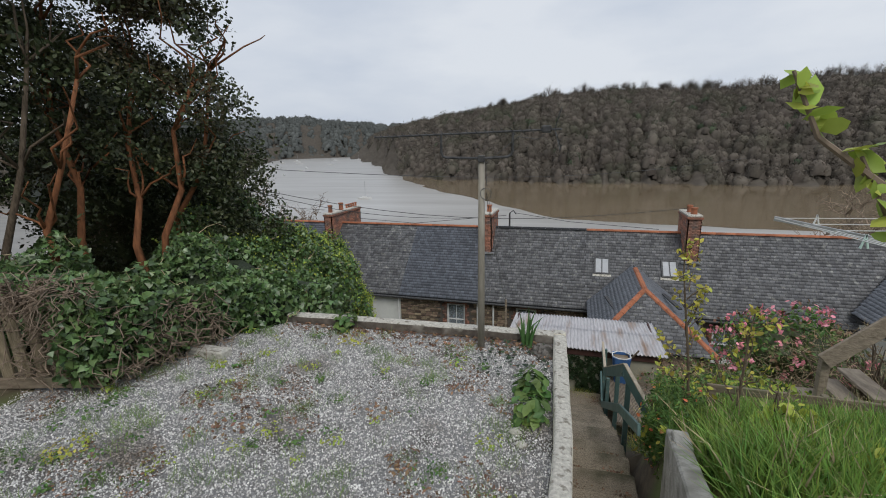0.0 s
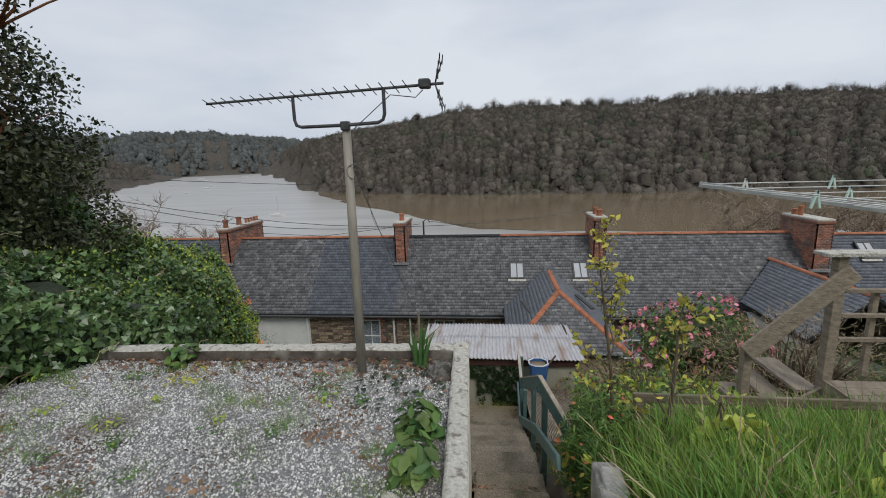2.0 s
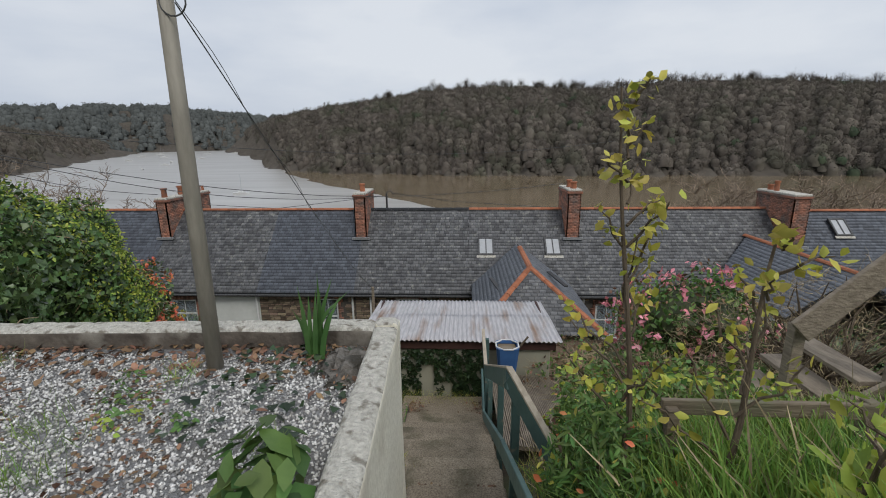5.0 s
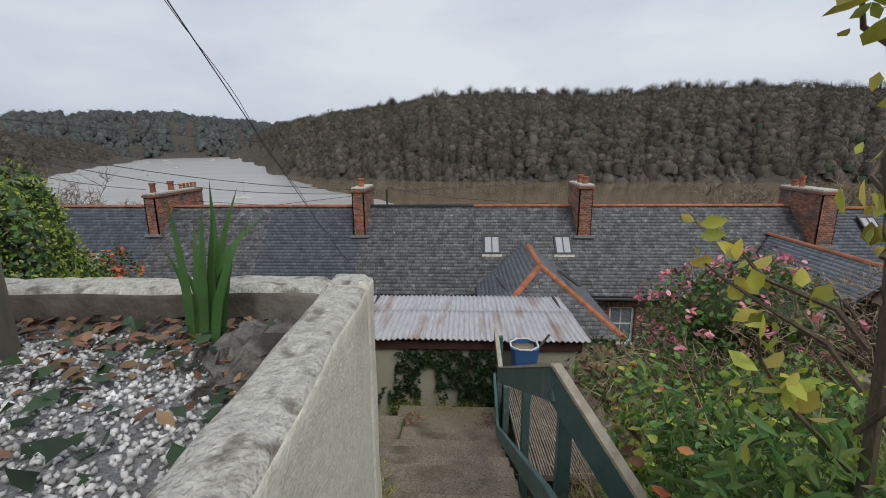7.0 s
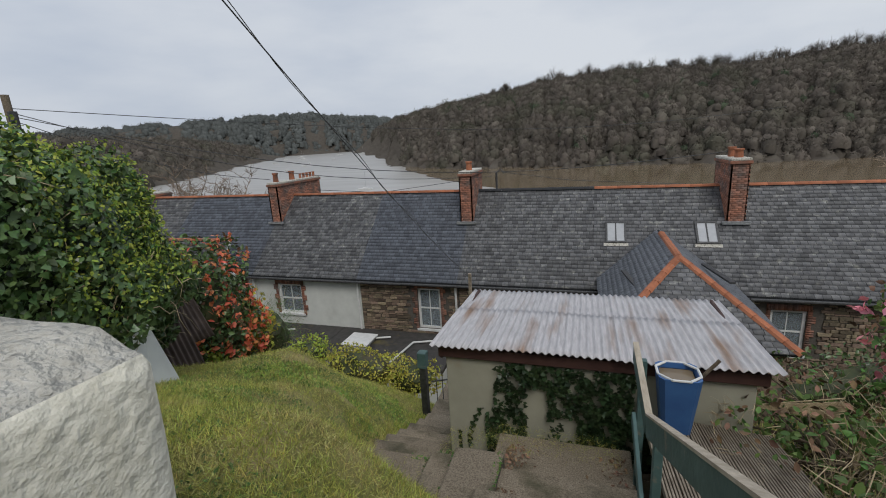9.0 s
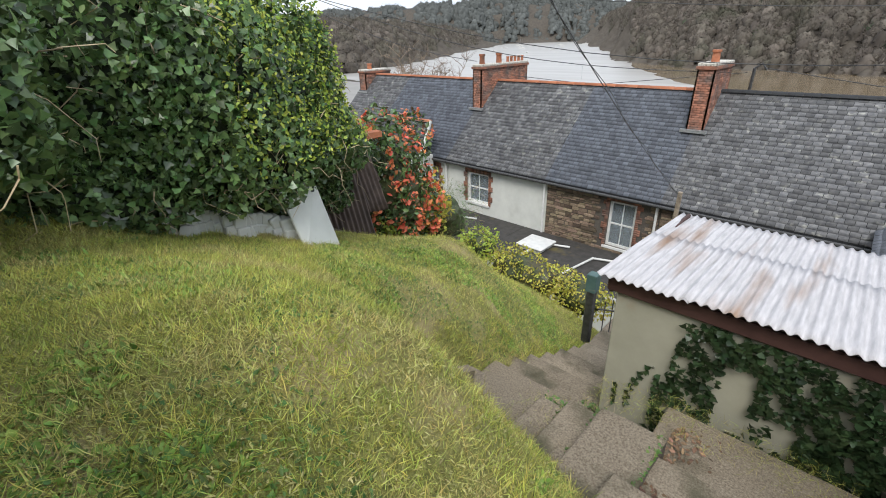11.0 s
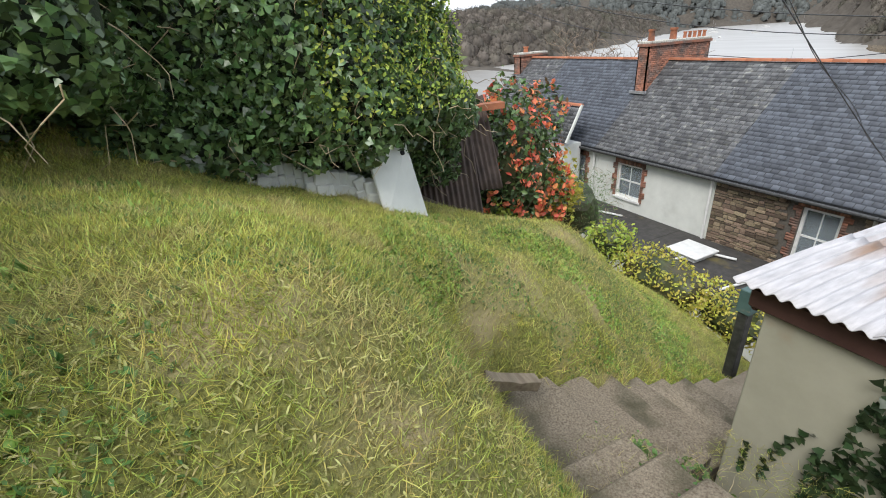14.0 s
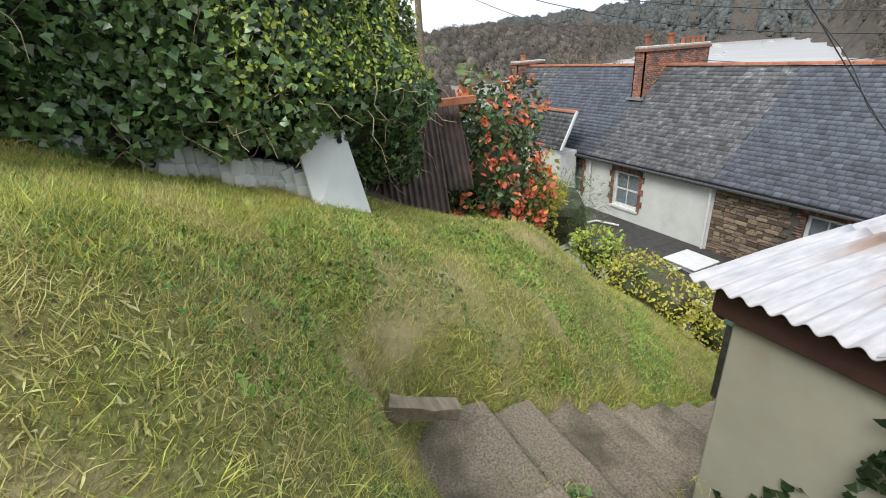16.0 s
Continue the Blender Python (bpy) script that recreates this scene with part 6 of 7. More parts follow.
beam(bm, (2.68, 3.88, -0.13), (5.6, 3.72, -0.06), 0.03, 0.08, bevel=0.004)
child(part("rail", bm, "old_wood", None, "weathered brown rail"), lowf)
for x in (2.69, 3.62, 4.6):
    z = float(ground_z(x, 3.8))
    child(part("post", box_bm((x, 3.82, z - 0.1), (x + 0.06, 3.88, -0.06 if x > 3 else -0.12), 0.005), "old_wood", None, "short square post"), lowf)

# rotary clothes dryer with pegs
dryer = empty("rotary_dryer", (5.0, 2.3, 0.3), "grey rotary clothes dryer with green pegs", "clothes dryer")
hub = Vector((5.0, 2.3, 1.28))
bm = bmesh.new()
tube(bm, [(5.0, 2.3, -0.2), (5.0, 2.3, 1.35)], 0.022, sides=10)
child(part("mast", bm, "metal_light", None, "grey steel mast"), dryer)
ends = []
for k in range(4):
    a = math.atan2(3.55 - 2.3, 2.9 - 5.0) + k * math.pi / 2
    e = hub + Vector((math.cos(a) * 2.42, math.sin(a) * 2.42, 0.36))
    ends.append(e)
    bm = bmesh.new()
    beam(bm, hub, e, 0.02, 0.035)
    child(part("arm", bm, "metal_light", None, "grey metal arm"), dryer)
bm = bmesh.new()
for f_ in (1.0, 0.92, 0.84, 0.76, 0.68, 0.6):
    for k in range(4):
        a, b = hub.lerp(ends[k], f_), hub.lerp(ends[(k + 1) % 4], f_)
        tube(bm, [a, a.lerp(b, 0.5) - Vector((0, 0, 0.03)), b], 0.0035, sides=4)
child(part("lines", bm, "plastic_white", None, "white plastic line"), dryer)
for k in range(12):
    j = (3, 0)[k % 2]
    f_ = (1.0, 0.92, 0.84, 0.76)[k % 4]
    c = hub.lerp(ends[j], f_).lerp(hub.lerp(ends[(j + 1) % 4], f_), (0.12 + 0.06 * k) if j == 0 else (0.9 - 0.05 * k)) - Vector((0, 0, 0.02))
    bm = bmesh.new()
    beam(bm, c + Vector((0, 0, 0.045)), c + Vector((0.022, 0, -0.05)), 0.012, 0.01)
    beam(bm, c + Vector((0.004, 0, 0.045)), c + Vector((-0.022, 0, -0.05)), 0.012, 0.01)
    o = part("clothes_peg", bm, "peg" if k % 3 else "plastic_white", None)
    tagged(o, "small plastic clothes peg on the dryer line", "peg", "pegs on the dryer")

# shrubs of the right-hand garden
bush("leafy_shrub", (2.42, 3.75, -0.62), (0.36, 0.5, 0.5), 6500, 0.06, "leaf_mid", "dense whorled green shrub with reddish shoots beside the green rail", shape=NARROW, stems=26, core=0.45, extra=[("yellow_leaf", 90, 0.06, "leaf_yellow"), ("red_leaf", 70, 0.05, "petal_red")])
bush("leafy_shrub", (2.75, 4.75, -1.05), (0.5, 0.55, 0.42), 3000, 0.05, "leaf_fern", "green leafy shrub with reddish shoots beside the green rail", stems=40, shell=0.8, extra=[("red_leaf", 60, 0.045, "petal_red"), ("bronze_leaf", 160, 0.06, "leaf_dead"), ("young_leaf", 600, 0.052, "leaf_fresh")])
bush("leafy_shrub", (3.6, 4.9, -1.0), (0.7, 0.5, 0.4), 3000, 0.055, "leaf_fern", "spreading light green shrub below the low fence", stems=40, shell=0.8, extra=[("young_leaf", 700, 0.055, "leaf_fresh"), ("yellow_leaf", 60, 0.07, "leaf_yellow")])
bush("rose_bush", (5.55, 9.1, -1.85), (1.05, 0.9, 0.85), 4200, 0.085, "leaf_mid", "large rose bush with pink double blooms", "bush", stems=16, core=0.7, extra=[("flower", 95, 0.14, "petal_pink"), ("bronze_leaf", 600, 0.08, "leaf_dead")])
bush("bramble_bush", (3.9, 8.6, -2.7), (1.3, 1.0, 0.5), 1700, 0.07, "leaf_mid", "low tangled brambles and dry stems", stems=60, extra=[("dry_leaf", 900, 0.07, "straw"), ("brown_leaf", 600, 0.07, "leaf_dead")])
bush("bramble_bush", (4.2, 6.6, -1.85), (1.3, 0.9, 0.5), 1500, 0.07, "leaf_mid", "low tangled brambles and dry stems", stems=60, extra=[("dry_leaf", 1200, 0.07, "straw")])
bush("bramble_bush", (6.2, 7.3, -1.4), (1.4, 0.9, 0.8), 1500, 0.16, "straw", "tangle of dry pale stems below the deck", shape=THIN, stems=160, extra=[("dry_leaf", 1500, 0.06, "straw")])
bush("clipped_hedge", (9.0, 13.0, -4.6), (4.4, 0.9, 1.3), 9000, 0.09, "ivy", "dark green garden hedge below the cottages", "hedge", core=0.8)
bush("clipped_hedge", (6.8, 11.8, -3.9), (0.9, 0.8, 0.9), 2600, 0.08, "leaf_mid", "rounded dark shrub behind the shed", core=0.7)
bush("leafy_weed", (3.3, 1.9, 0.35), (0.35, 0.35, 0.3), 420, 0.11, "leaf_fresh", "bright green seedling shrub in the grass", stems=8)
bush("leafy_weed", (3.1, 2.9, -0.05), (0.4, 0.4, 0.3), 500, 0.1, "leaf_fresh", "bright green seedling shrub in the grass", stems=8)
bush("leafy_weed", (2.55, 2.6, -0.15), (0.22, 0.3, 0.22), 300, 0.09, "leaf_mid", "low leafy weeds against the garden wall", stems=8)


def sapling(base, top, leaves, mat, label, lean=0.12, n=16):
    e = empty("sapling", base, label, "tree")
    b, t = Vector(base), Vector(top)
    bm = bmesh.new()
    spine = [b.lerp(t, k) + Vector((math.sin(k * 5) * lean * 0.3, 0, 0)) for k in np.linspace(0, 1, 8)]
    tube(bm, spine, 0.019, 0.005, 7)
    pts = []
    for k in range(n):
        f = 0.3 + 0.7 * k / n
        s = b.lerp(t, f)
        L = (1 - f) * 0.45 + 0.13
        e2 = s + Vector((random.uniform(-1, 1), random.uniform(-1, 1), random.uniform(0.3, 1))).normalized() * L
        bb = bmesh.new()
        branches(bb, s, [e2], 0.008, 0.12, 5, 0.003)
        child(part("twig", bb, "bark", None, "thin side branch"), e)
        for j in range(leaves // n):
            pts.append(s.lerp(e2, random.uniform(0.4, 1.05)) + Vector((random.uniform(-0.05, 0.05), random.uniform(-0.05, 0.05), random.uniform(-0.04, 0.04))))
    child(part("trunk", bm, "bark", None, "thin dark stems"), e)
    child(scatter("foliage", np.array([tuple(p) for p in pts]), 0.05, mat, LEAF, None, kind="stuff"), e)


sapling((2.5, 3.8, -0.8), (2.36, 3.78, 1.38), 240, "leaf_yellow", "slender sapling with sparse yellow-green leaves")
sapling((2.72, 3.5, -0.6), (2.95, 3.6, 0.85), 140, "leaf_yellow", "slender sapling with sparse yellow-green leaves", n=10)
sapling((2.95, 3.2, -0.4), (2.95, 3.0, 0.35), 70, "leaf_fresh", "young shoot with bright green leaves", n=7)

# arching twig with fresh leaves near the start
tw = empty("overhanging_branch", (2.6, 0.2, 0.4), "overhanging branch with fresh bright green leaves", "branch")
bm = bmesh.new()
tube(bm, [(2.75, 0.2, 0.3), (2.35, 0.15, 1.6), (2.0, 0.1, 2.12), (1.8, 0.1, 2.19), (1.7, 0.1, 2.27), (1.655, 0.1, 2.37)], 0.012, 0.003, 6)
tube(bm, [(2.35, 0.15, 1.6), (1.95, 0.12, 2.0), (1.82, 0.1, 2.12), (1.76, 0.1, 2.24)], 0.008, 0.003, 6)
child(part("twig", bm, "twig", None, "thin brown twig"), tw)
pts = []
for a, b, n in (((1.8, 0.1, 2.2), (1.70, 0.1, 2.28), 7), ((1.70, 0.1, 2.28), (1.655, 0.1, 2.39), 16), ((1.82, 0.1, 2.12), (1.76, 0.1, 2.25), 14), ((1.95, 0.12, 2.0), (1.82, 0.1, 2.12), 8), ((2.2, 0.12, 1.8), (1.95, 0.1, 2.1), 14)):
    pts += [tuple(Vector(a).lerp(Vector(b), random.random()) + Vector((random.uniform(-0.015, 0.02), random.uniform(-0.02, 0.02), random.uniform(-0.012, 0.015)))) for k in range(n)]
child(scatter("foliage", pts, 0.04, "leaf_fresh", LEAF, None, kind="stuff"), tw)

# ---- yard details ----
def in_yard(x, y, pad=0.0):
    return (x < 1.16 + 0.052 * np.minimum(2.05, 4.35 - y) - pad) & (y < 4.24 - 0.05 * (1.2 - x) - pad) & (x > -4.6 + pad) & ((x > -3.1) | (y < 2.05 + 0.26 * (x + 3.1))) & (y < 4.1 - 1.2 * np.maximum(0, -2.3 - np.maximum(x, -3.1)) + (x < -3.1) * 9) & (y > -1.6)


n = 150000
px_, py_ = rng.uniform(-4.4, 1.27, n), rng.uniform(-1.0, 4.3, n)
ok = in_yard(px_, py_)
px_, py_ = px_[ok], py_[ok]
OCT = (np.array([(0.5, 0, 0), (0, 0.42, 0.05), (-0.5, 0.05, 0), (0, -0.4, 0), (0.05, 0, 0.32), (0, 0, -0.3)]), np.array([(0, 1, 4), (1, 2, 4), (2, 3, 4), (3, 0, 4), (1, 0, 5), (2, 1, 5), (3, 2, 5), (0, 3, 5)]))
scatter("gravel", np.stack([px_, py_, rng.uniform(0.0, 0.008, len(px_))], 1), 0.018, "pebble", OCT, label="loose pale grey and white gravel stones", kind="stuff", vary=0.5)


def weed(x, y, z, r, n, mat, name="weed", label="small leafy green weed in the gravel", size=0.06, h=0.06):
    a = rng.uniform(0, math.tau, n)
    rr = r * np.sqrt(rng.random(n))
    p = np.stack([x + np.cos(a) * rr, y + np.sin(a) * rr, z + h * rng.random(n)], 1)
    o = scatter(name, p, size, mat, LEAF, np.stack([np.cos(a), np.sin(a), np.full(n, 1.4)], 1), 0.4)
    return tagged(o, label, "weed", "weeds in the gravel" if name == "weed" else "")


for k in range(110):
    x, y = random.uniform(-3.1, 1.0), random.uniform(-0.3, 3.9)
    if in_yard(x, y, 0.1):
        weed(x, y, 0.015, random.uniform(0.05, 0.13), random.randint(14, 50), random.choice(["leaf_mid", "leaf_fresh", "leaf_mid"]), size=random.uniform(0.018, 0.032))
for (x, y, r, n_, mt) in ((-2.75, 1.0, 0.25, 90, "leaf_mid"), (-2.4, 1.35, 0.2, 70, "leaf_yellow"), (-2.9, 1.9, 0.3, 90, "leaf_mid"), (-1.9, 2.3, 0.3, 120, "leaf_dead"), (-1.45, 2.0, 0.35, 120, "leaf_dead"), (0.2, 1.9, 0.15, 60, "leaf_dead"), (-1.2, 3.75, 0.2, 80, "leaf_yellow"), (0.35, 3.0, 0.15, 50, "leaf_dead"), (-0.3, 2.5, 0.25, 60, "leaf_dead")):
    weed(x, y, 0.012, r, n_, mt, label="flat patch of weeds and dead leaves in the gravel", size=0.035)
weed(1.02, 3.05, 0.0, 0.16, 70, "leaf_mid", "dock_plant", "broad-leaved green plant growing against the wall", 0.12, 0.26)
weed(1.05, 2.65, 0.0, 0.15, 70, "leaf_mid", "dock_plant", "broad-leaved green plant growing against the wall", 0.11, 0.2)
weed(-1.45, 4.05, 0.0, 0.15, 70, "leaf_mid", "dock_plant", "broad-leaved green plant growing against the wall", 0.09, 0.2)
n = 5200
gx_, gy_ = rng.uniform(-3.6, 1.15, n * 3), rng.uniform(-0.8, 4.1, n * 3)
ok = in_yard(gx_, gy_) & (np.sin(gx_ * 2.9 + 1.3 * np.sin(gy_ * 2.1)) + np.sin(gy_ * 4.1 + gx_ * 1.7) + 0.8 * np.sin(gx_ * 9 + gy_ * 7) > 1.25)
gx_, gy_ = gx_[ok][:n], gy_[ok][:n]
tagged(scatter("leaf_litter", np.stack([gx_, gy_, rng.uniform(0.008, 0.02, len(gx_))], 1), 0.026, "leaf_dead", LEAF, np.tile((0, 0, 1.6), (len(gx_), 1)), 0.5, kind="stuff"), "dry brown leaves caught in the gravel")
tx, ty = [], []
for k in range(230):
    x, y = random.uniform(-3.2, 1.1), random.uniform(-0.5, 4.0)
    if in_yard(x, y, 0.05):
        m_n = random.randint(10, 60)
        tx.append(x + rng.normal(0, 0.05, m_n)), ty.append(y + rng.normal(0, 0.05, m_n))
tx, ty = np.concatenate(tx), np.concatenate(ty)
scatter("grass_tufts", np.stack([tx, ty, np.zeros(len(tx))], 1), 0.07, "blade_green", THIN, label="thin tufts of grass growing through the gravel", kind="stuff", upright=True, lean=0.5)
n = 900
yy = 4.2 - np.abs(rng.normal(0, 0.22, n))
xx = rng.uniform(-2.2, 1.15, n)
tagged(scatter("dead_leaves", np.stack([xx, yy, rng.uniform(0.012, 0.03, n)], 1), 0.042, "leaf_dead", LEAF, np.tile((0, 0, 1.6), (n, 1)), 0.5, kind="stuff"), "drift of dead brown leaves along the yard wall")
n = 110
tagged(scatter("ground_ivy", np.stack([rng.uniform(0.4, 1.15, n), rng.uniform(3.3, 4.15, n), rng.uniform(0.01, 0.05, n)], 1), 0.045, "ivy_shaded", IVY, np.tile((0, 0, 1.6), (n, 1)), 0.5), "dark creeping ivy over the gravel corner", "ivy")
iris = empty("iris_clump", (0.86, 4.08, 0), "clump of tall green sword-shaped iris leaves by the wall", "plant")
for k in range(11):
    bm = bmesh.new()
    a = random.uniform(-0.9, 0.9)
    b = Vector((0.86 + random.uniform(-0.05, 0.05), 4.08 + random.uniform(-0.05, 0.05), 0.0))
    L = random.uniform(0.25, 0.48)
    pts = [b + Vector((a * 0.35 * (k2 ** 1.8) * L * 1.6, 0.05 * k2, L * k2 * (1 - 0.2 * abs(a) * k2))) for k2 in (0, 0.33, 0.66, 1.0)]
    ws = (0.014, 0.016, 0.011, 0.001)
    ring = [(bm.verts.new(p + Vector((-w, 0.004, 0))), bm.verts.new(p + Vector((w, 0, 0)))) for p, w in zip(pts, ws)]
    for r1_, r2_ in zip(ring, ring[1:]):
        bm.faces.new((r1_[0], r1_[1], r2_[1], r2_[0]))
    child(part("blade", bm, "iris_green", None, ""), iris)
bm = bmesh.new()
bmesh.ops.create_icosphere(bm, subdivisions=4, radius=1)
for v in bm.verts:
    v.co = Vector((1.06 + v.co.x * 0.16, 3.98 + v.co.y * 0.24, -0.06 + v.co.z * 0.12)) + noise.noise_vector(v.co * 2) * 0.05 + noise.noise_vector(v.co * 7) * 0.035 + noise.noise_vector(v.co * 21) * 0.014 + noise.noise_vector(v.co * 55) * 0.006
tagged(part("boulder", bm, "rock"), "rough grey boulder in the corner of the yard", "rock")
for (x, y) in ((0.95, 2.45), (1.02, 2.3)):
    bm = bmesh.new()
    bmesh.ops.create_icosphere(bm, subdivisions=2, radius=1)
    for v in bm.verts:
        v.co = Vector((x + v.co.x * 0.05, y + v.co.y * 0.035, 0.02 + v.co.z * 0.025)) + noise.noise_vector(v.co * 3) * 0.008
    tagged(part("pale_stone", bm, "cap"), "smooth pale stone lying on the gravel", "rock", "stones on the gravel")

n = 2600
ly = rng.uniform(0.5, 8.4, n)
lx = np.where(rng.random(n) < 0.6, 1.32 - 0.5 * smooth(4.6, 6.9, ly) + np.abs(rng.normal(0, 0.12, n)), 1.95 - np.abs(rng.normal(0, 0.12, n)))
lz = np.interp(ly, PY, PZ) + 0.06
tagged(scatter("leaf_litter", np.stack([lx, ly, lz], 1), 0.035, "leaf_dead", LEAF, np.tile((0, 0, 1.6), (n, 1)), 0.5, kind="stuff"), "dead leaves and clippings lying on the steps")
n = 2600
ly = np.concatenate([rng.uniform(8.0, 8.55, 1800), rng.uniform(6.9, 8.0, 800)])
lx = np.concatenate([rng.uniform(0.1, 1.9, 1800), rng.uniform(-0.35, 0.5, 800)])
tagged(scatter("clippings", np.stack([lx, ly, np.interp(lx, (-0.4, 0.1, 0.8, 2), (-3.1, -2.98, -2.82, -2.86)) + rng.uniform(0, 0.05, n) - 0.1 * smooth(8.1, 8.5, ly) ], 1), 0.05, "blade", THIN, None, kind="stuff"), "cut grass and ground weeds lying at the foot of the shed")

# moss and small weeds rooted where each tread meets the riser above
mp = []
for (ax, ay), (bx, by), z in TREADS[:-1]:
    if bx - ax < by - ay:
        q = np.stack([bx - np.abs(rng.normal(0, 0.03, 60)), rng.uniform(ay + 0.25, by, 60), np.full(60, z)], 1)
    else:
        q = np.stack([rng.uniform(ax, bx, 90), ay + np.abs(rng.normal(0, 0.025, 90)), np.full(90, z)], 1)
        q = q[(q[:, 0] < ax + 0.3) | (rng.random(90) < 0.45)]
    mp.append(q)
mp.append(np.stack([rng.uniform(-0.2, 0.12, 260), rng.uniform(7.88, 8.05, 260), rng.uniform(-3.2, -3.05, 260)], 1))
mp.append(np.stack([rng.uniform(0.1, 0.42, 200), rng.uniform(7.85, 8.1, 200), rng.uniform(-3.1, -2.95, 200)], 1))
mp = np.concatenate(mp)
tagged(scatter("step_weeds", mp, 0.032, "leaf_mid", LEAF, np.tile((0, -0.3, 1.2), (len(mp), 1)), 0.6, kind="stuff"), "moss and small weeds rooted in the joints of the steps")
straw_ = mp[rng.random(len(mp)) < 0.4] + (0, 0, 0.01)
tagged(scatter("straw_bits", straw_, 0.08, "straw", THIN, None, kind="stuff"), "dry grass clippings lying on the steps")

# ---- lawn and long grass ----
def turf(name, area, n, size, mat, label, keep, z_off=-0.005, shape=BLADE, lean=0.25):
    x, y = rng.uniform(area[0], area[1], n), rng.uniform(area[2], area[3], n)
    ok = keep(x, y)
    x, y = x[ok], y[ok]
    return scatter(name, np.stack([x, y, ground_z(x, y) + z_off], 1), size, mat, shape, label=label, kind="stuff", upright=True, vary=0.5, lean=lean)


def lawn_area(x, y):
    steps_edge = np.where(y < 7.35, 1.25 - 0.5 * smooth(4.6, 6.9, y), -0.98)
    return (x < steps_edge) & (y > 4.42) & (x > -3.5 - 0.2 * (y - 6))


turf("lawn_blades", (-4.5, 1.3, 4.42, 7.4), 170000, 0.032, "blade", "short mown lawn grass", lawn_area, 0.002, lean=0.9)
turf("lawn_thatch", (-4.5, 1.3, 4.42, 7.4), 32000, 0.024, "hay", "cut grass lying on the lawn", lawn_area, 0.008, NARROW, lean=0.6)
turf("lawn_blades", (-5.5, 0.0, 7.4, 12.5), 120000, 0.034, "blade", "short mown lawn grass on the bank", lambda x, y: lawn_area(x, y) & (x < -0.98), 0.002, lean=0.9)
turf("lawn_weeds", (-4.5, 1.3, 4.42, 12), 70000, 0.034, "weed_green", "broad-leaved weeds growing through the lawn", lambda x, y: lawn_area(x, y) & (np.sin(x * 2.3 + 2 * np.sin(y * 1.7)) + np.sin(y * 3.9 + x) + np.sin(x * 7.1) * np.sin(y * 6.3) > 0.7), 0.008, LEAF, lean=0.9)
turf("edge_grass", (-1.0, 1.4, 4.45, 7.4), 16000, 0.06, "blade", "longer grass hanging over the edge of the steps", lambda x, y: lawn_area(x, y) & (x > 1.05 - 0.5 * smooth(4.6, 6.9, y) - 0.1 * np.sin(y * 9)), 0.0, lean=0.7)
turf("edge_grass", (-1.45, -0.9, 7.2, 11.5), 9000, 0.055, "blade", "longer grass hanging over the edge of the steps", lambda x, y: x > -1.25 + 0.1 * np.sin(y * 7), 0.0, lean=0.7)
turf("clover", (-4.5, 1.2, 4.5, 11), 42000, 0.022, "leaf_mid", "clover and small weeds in the lawn", lambda x, y: lawn_area(x, y) & (np.sin(x * 3.1 + 1) * np.sin(y * 2.7) > 0.0), 0.012, LEAF, lean=0.8)
turf("long_grass", (2.32, 6.5, -0.5, 4.6), 75000, 0.26, "blade_green", "long lush green grass in the garden", lambda x, y: x > 2.32, shape=THIN, lean=0.35)
turf("dry_grass", (2.3, 7.5, -0.5, 9.5), 7000, 0.3, "straw", "dry straw-coloured grass stems", lambda x, y: x > 2.35, shape=THIN, lean=0.5)
turf("rough_grass", (2.1, 9, 4.6, 12), 26000, 0.14, "blade", "rough grass and weeds", lambda x, y: (x > 3.3) | (y < 6) & (x > 2.2), shape=THIN, lean=0.5)
turf("edge_weeds", (0.3, 2.0, 4.5, 8.5), 3000, 0.06, "blade", "small weeds along the steps", lambda x, y: np.abs(x - np.where(y < 7, 1.3 - 0.5 * smooth(4.6, 6.9, y), 1.9)) < 0.09, 0.1)

cot = empty("far_cottage", (-388, 200, -19), "small white cottage across the valley", "house")
part("wall", box_bm((-5, -3, 0), (5, 3, 5)), "white_paint", cot, "white wall")
bm = bmesh.new()
rv = [bm.verts.new(q) for q in ((-5.3, -3.4, 4.9), (5.3, -3.4, 4.9), (5.3, 3.4, 4.9), (-5.3, 3.4, 4.9), (-5.3, 0, 8), (5.3, 0, 8))]
for q in ((0, 1, 5, 4), (2, 3, 4, 5), (0, 4, 3), (1, 2, 5), (0, 3, 2, 1)):
    bm.faces.new([rv[i] for i in q])
part("roof", bm, "slate_base", cot, "grey roof")
for q in (-3, 0, 3):
    part("window", box_bm((q - 0.5, -3.1, 2.6), (q + 0.5, -3.02, 4.0)), "dark_hole", cot, "dark window")

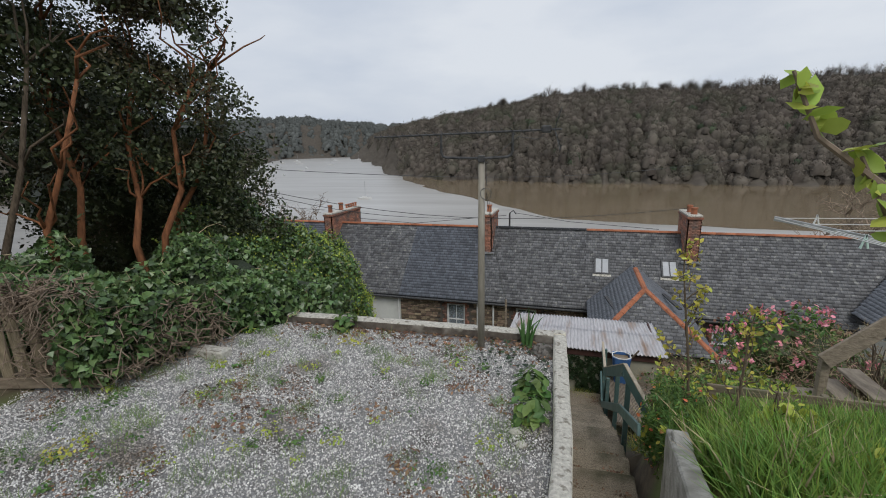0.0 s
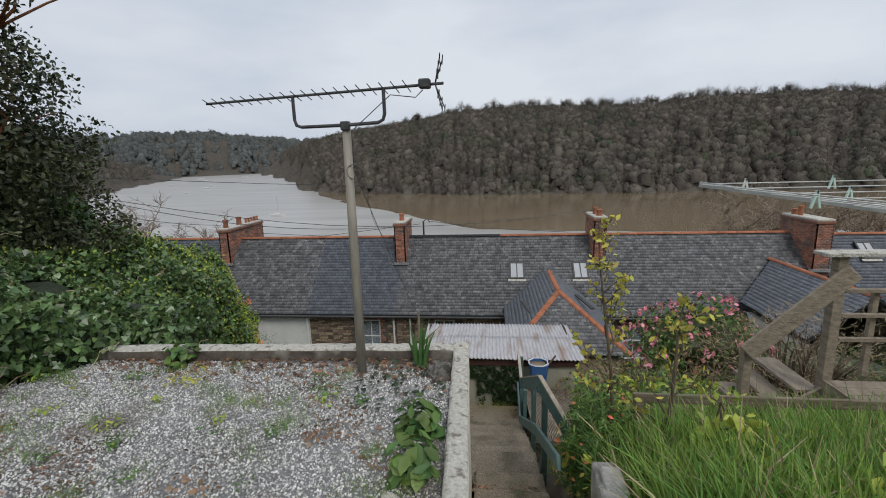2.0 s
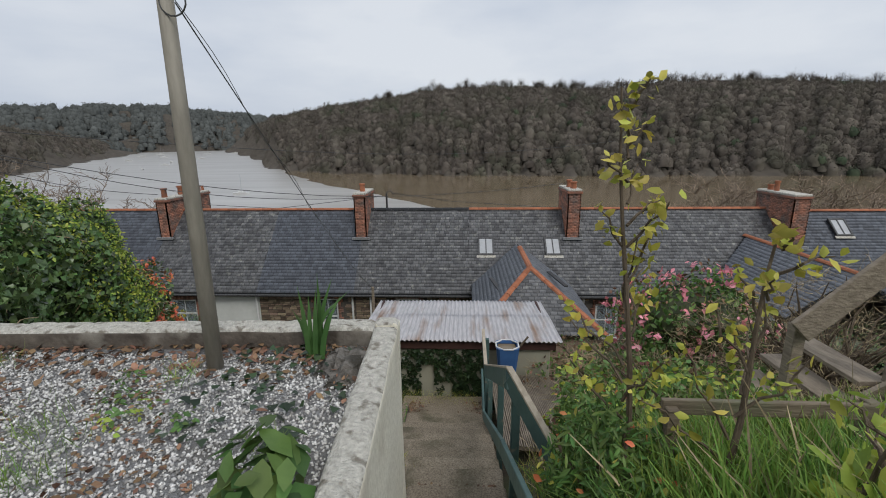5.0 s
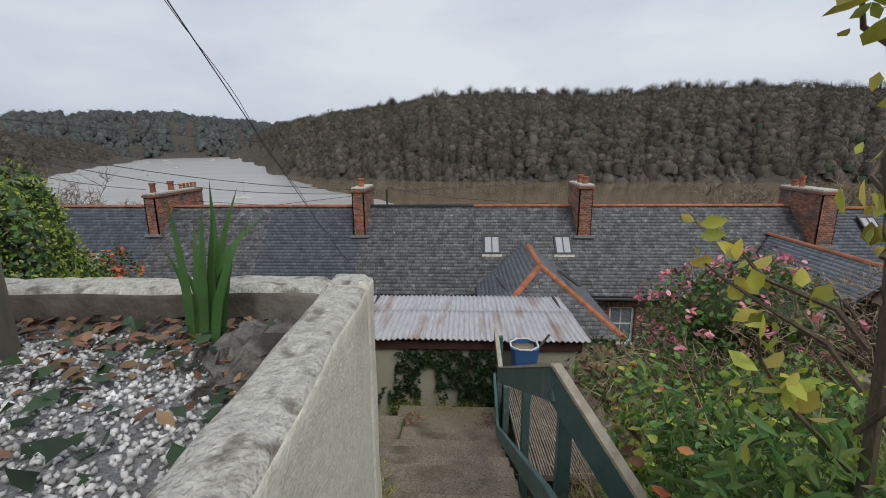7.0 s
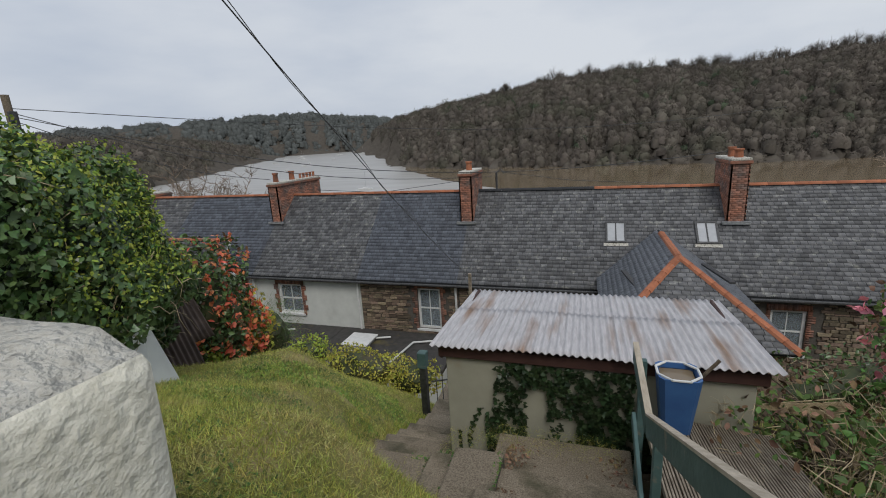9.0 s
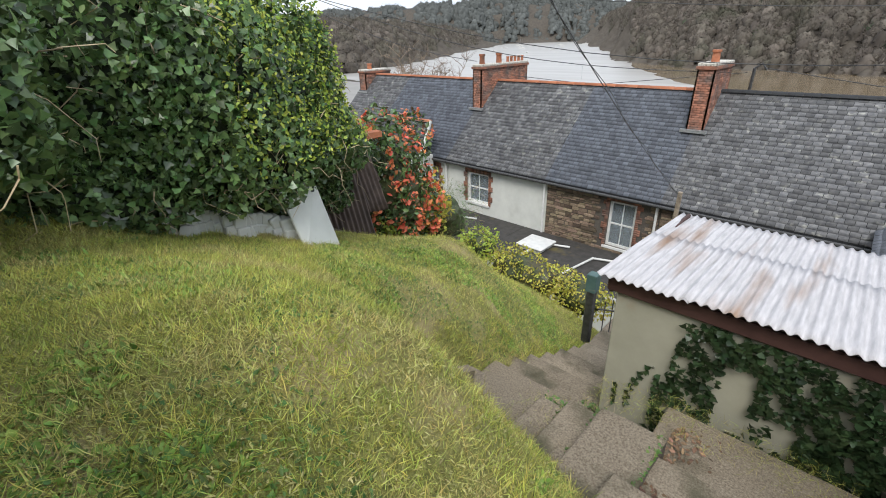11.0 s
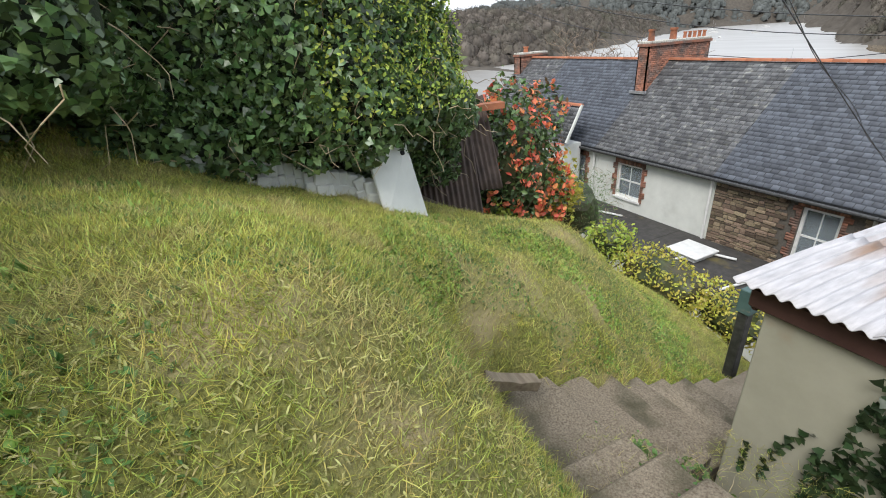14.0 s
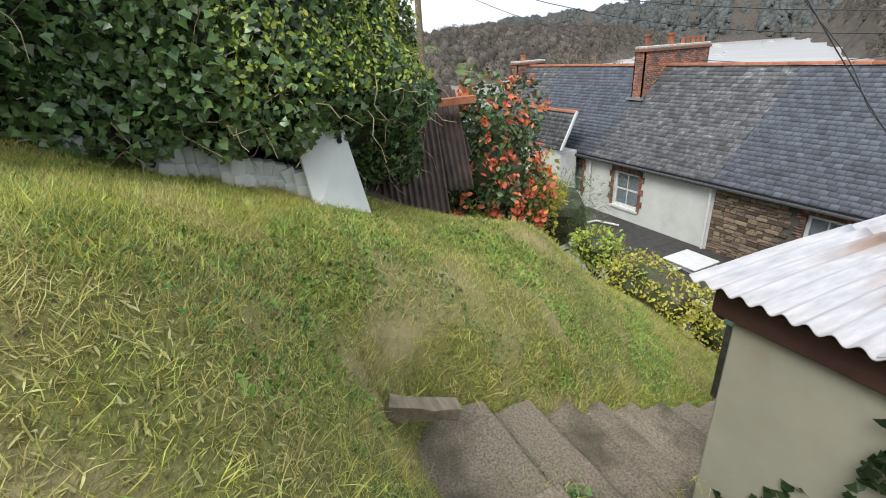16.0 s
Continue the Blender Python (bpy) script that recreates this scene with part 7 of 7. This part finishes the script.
# ---- overhead wires, telegraph pole, boats and shore trees ----
tp = empty("telegraph_pole", (-15.4, 14, -6), "weathered wooden telegraph pole carrying thin wires", "pole")
bm = bmesh.new()
tube(bm, [(-15.4, 14, -9), (-15.45, 14, 2.3)], 0.14, 0.11, 10)
child(part("pole", bm, "old_wood", None, "round wooden pole"), tp)
child(part("bracket", box_bm((-15.3, 13.85, 1.2), (-15.15, 14.05, 1.8), 0.01), "metal_dark", None, "dark bracket"), tp)
for k, (e, sag) in enumerate((((14, 40, 1.0), 1.0), ((-2.6, 22.5, -1.4), 0.8), ((6.5, 23, -0.8), 1.2), ((-13, 22.5, -1.2), 0.4), ((-30, 4, 3), 0.5))):
    w = empty("overhead_wire", (-15.4, 14, 2), "thin black overhead wire from the telegraph pole", "cable", "overhead wires")
    a, b = Vector((-15.4, 14, 1.9 - 0.12 * k)), Vector(e)
    bm = bmesh.new()
    tube(bm, [a.lerp(b, t) - Vector((0, 0, sag * math.sin(math.pi * t))) for t in np.linspace(0, 1, 14)], 0.012, sides=4)
    child(part("wire", bm, "metal_dark"), w)
w = empty("overhead_wire", (-12, 24, -1.5), "thin black overhead wire along the ridge", "cable", "overhead wires")
bm = bmesh.new()
tube(bm, [(-12.5, 24.3, -1.9), (-8, 24.3, -2.15), (-2.4, 24.0, -1.5)], 0.014, sides=4)
tube(bm, [(-1.9, 24.0, -1.35), (1, 24.2, -1.8), (5.5, 24.3, -2.1)], 0.014, sides=4)
tube(bm, [(-2.2, 23.9, -2.2), (-2.2, 23.9, -1.35)], 0.05, sides=6)
tube(bm, [(-2.2, 23.9, -1.35), (-2.0, 23.9, -1.2), (-1.85, 23.9, -1.4)], 0.03, sides=6)
child(part("wire", bm, "metal_dark"), w)


def boat(x, y, L, a, mast=True):
    b = empty("moored_boat", (x, y, -18), "small white moored boat on the river", "boat", "boats moored on the river")
    bm = bmesh.new()
    ring = []
    for t in np.linspace(0, 1, 7):
        wd = 0.3 * L * math.sin(math.pi * (0.12 + 0.8 * t)) * 0.5
        ring.append([bm.verts.new(p) for p in (((t - 0.5) * L, -wd, 0.12 * L), ((t - 0.5) * L, -wd * 0.5, -0.05 * L), ((t - 0.5) * L, wd * 0.5, -0.05 * L), ((t - 0.5) * L, wd, 0.12 * L))])
    for r1_, r2_ in zip(ring, ring[1:]):
        for i in range(4):
            bm.faces.new((r1_[i], r2_[i], r2_[(i + 1) % 4], r1_[(i + 1) % 4]))
    bm.faces.new(ring[0]), bm.faces.new(ring[-1][::-1])
    part("hull", bm, "white_paint", b, "white hull")
    part("cabin", box_bm((-0.15 * L, -0.08 * L, 0.121 * L), (0.15 * L, 0.08 * L, 0.2 * L), 0.05), "plastic_white", b, "low cabin")
    if mast:
        bm = bmesh.new()
        tube(bm, [(0.05 * L, 0, 0.2 * L), (0.05 * L, 0, 1.25 * L)], 0.07, sides=4)
        part("mast", bm, "metal_light", b, "bare mast")
    b.rotation_euler = (0, 0, a)


for (x, y, L, a, ms) in ((-84, 169, 6, 0.2, True), (-270, 400, 7, 0.5, False), (-300, 455, 8, 2.4, False), (-420, 620, 10, 0.3, True), (-470, 645, 10, 1.0, True), (-330, 560, 8, 0.8, True), (-460, 800, 11, 0.1, True), (-430, 840, 12, 0.5, True), (-390, 800, 11, 2.8, True), (-350, 850, 12, 0.3, True), (-300, 780, 10, 0.6, True), (-380, 500, 8, 0.2, False), (-240, 330, 6, 2.0, False), (-520, 760, 12, 0.6, True)):
    boat(x, y, L, a, ms)


def bare_tree(x, y, z, h, spread, label, seed, colour="twig"):
    random.seed(seed)
    t = empty("bare_tree", (x, y, z), label, "tree", "bare trees on the shore")
    bm = bmesh.new()
    base = Vector((x, y, z))
    fork = base + Vector((0, 0, h * 0.3))
    tube(bm, [base, fork], 0.025 * h, 0.02 * h, 7)
    tips = []
    for k in range(11):
        e = fork + Vector((random.uniform(-1, 1) * spread, random.uniform(-1, 1) * spread, h * random.uniform(0.3, 0.7)))
        branches(bm, fork, [e], 0.012 * h, 0.12, 5, 0.02)
        for j in range(9):
            s = fork.lerp(e, random.uniform(0.4, 1))
            e2 = s + Vector((random.uniform(-1, 1), random.uniform(-1, 1), random.uniform(0.1, 1))) * spread * 0.45
            branches(bm, s, [e2], 0.06, 0.15, 3, 0.02)
            for q in range(6):
                s3 = s.lerp(e2, random.uniform(0.3, 1))
                branches(bm, s3, [s3 + Vector((random.uniform(-1, 1), random.uniform(-1, 1), random.uniform(0, 1))) * spread * 0.22], 0.032, 0.1, 3, 0.016)
    child(part("crown", bm, colour, None, "bare grey-brown branches"), t)


for k, (x, y, h, sp) in enumerate(((-53, 60, 15, 5.5), (-41, 60, 12, 4.5), (-62, 62, 16, 6), (-36, 40, 9, 3), (-29, 45, 8, 3), (24, 42, 10, 4.5), (31, 44, 11, 5), (38, 46, 11, 5), (48, 50, 12, 5))):
    bare_tree(x, y, float(ground_z(x, y)) - 0.3, h, sp, "bare winter tree on the river bank", 40 + k)
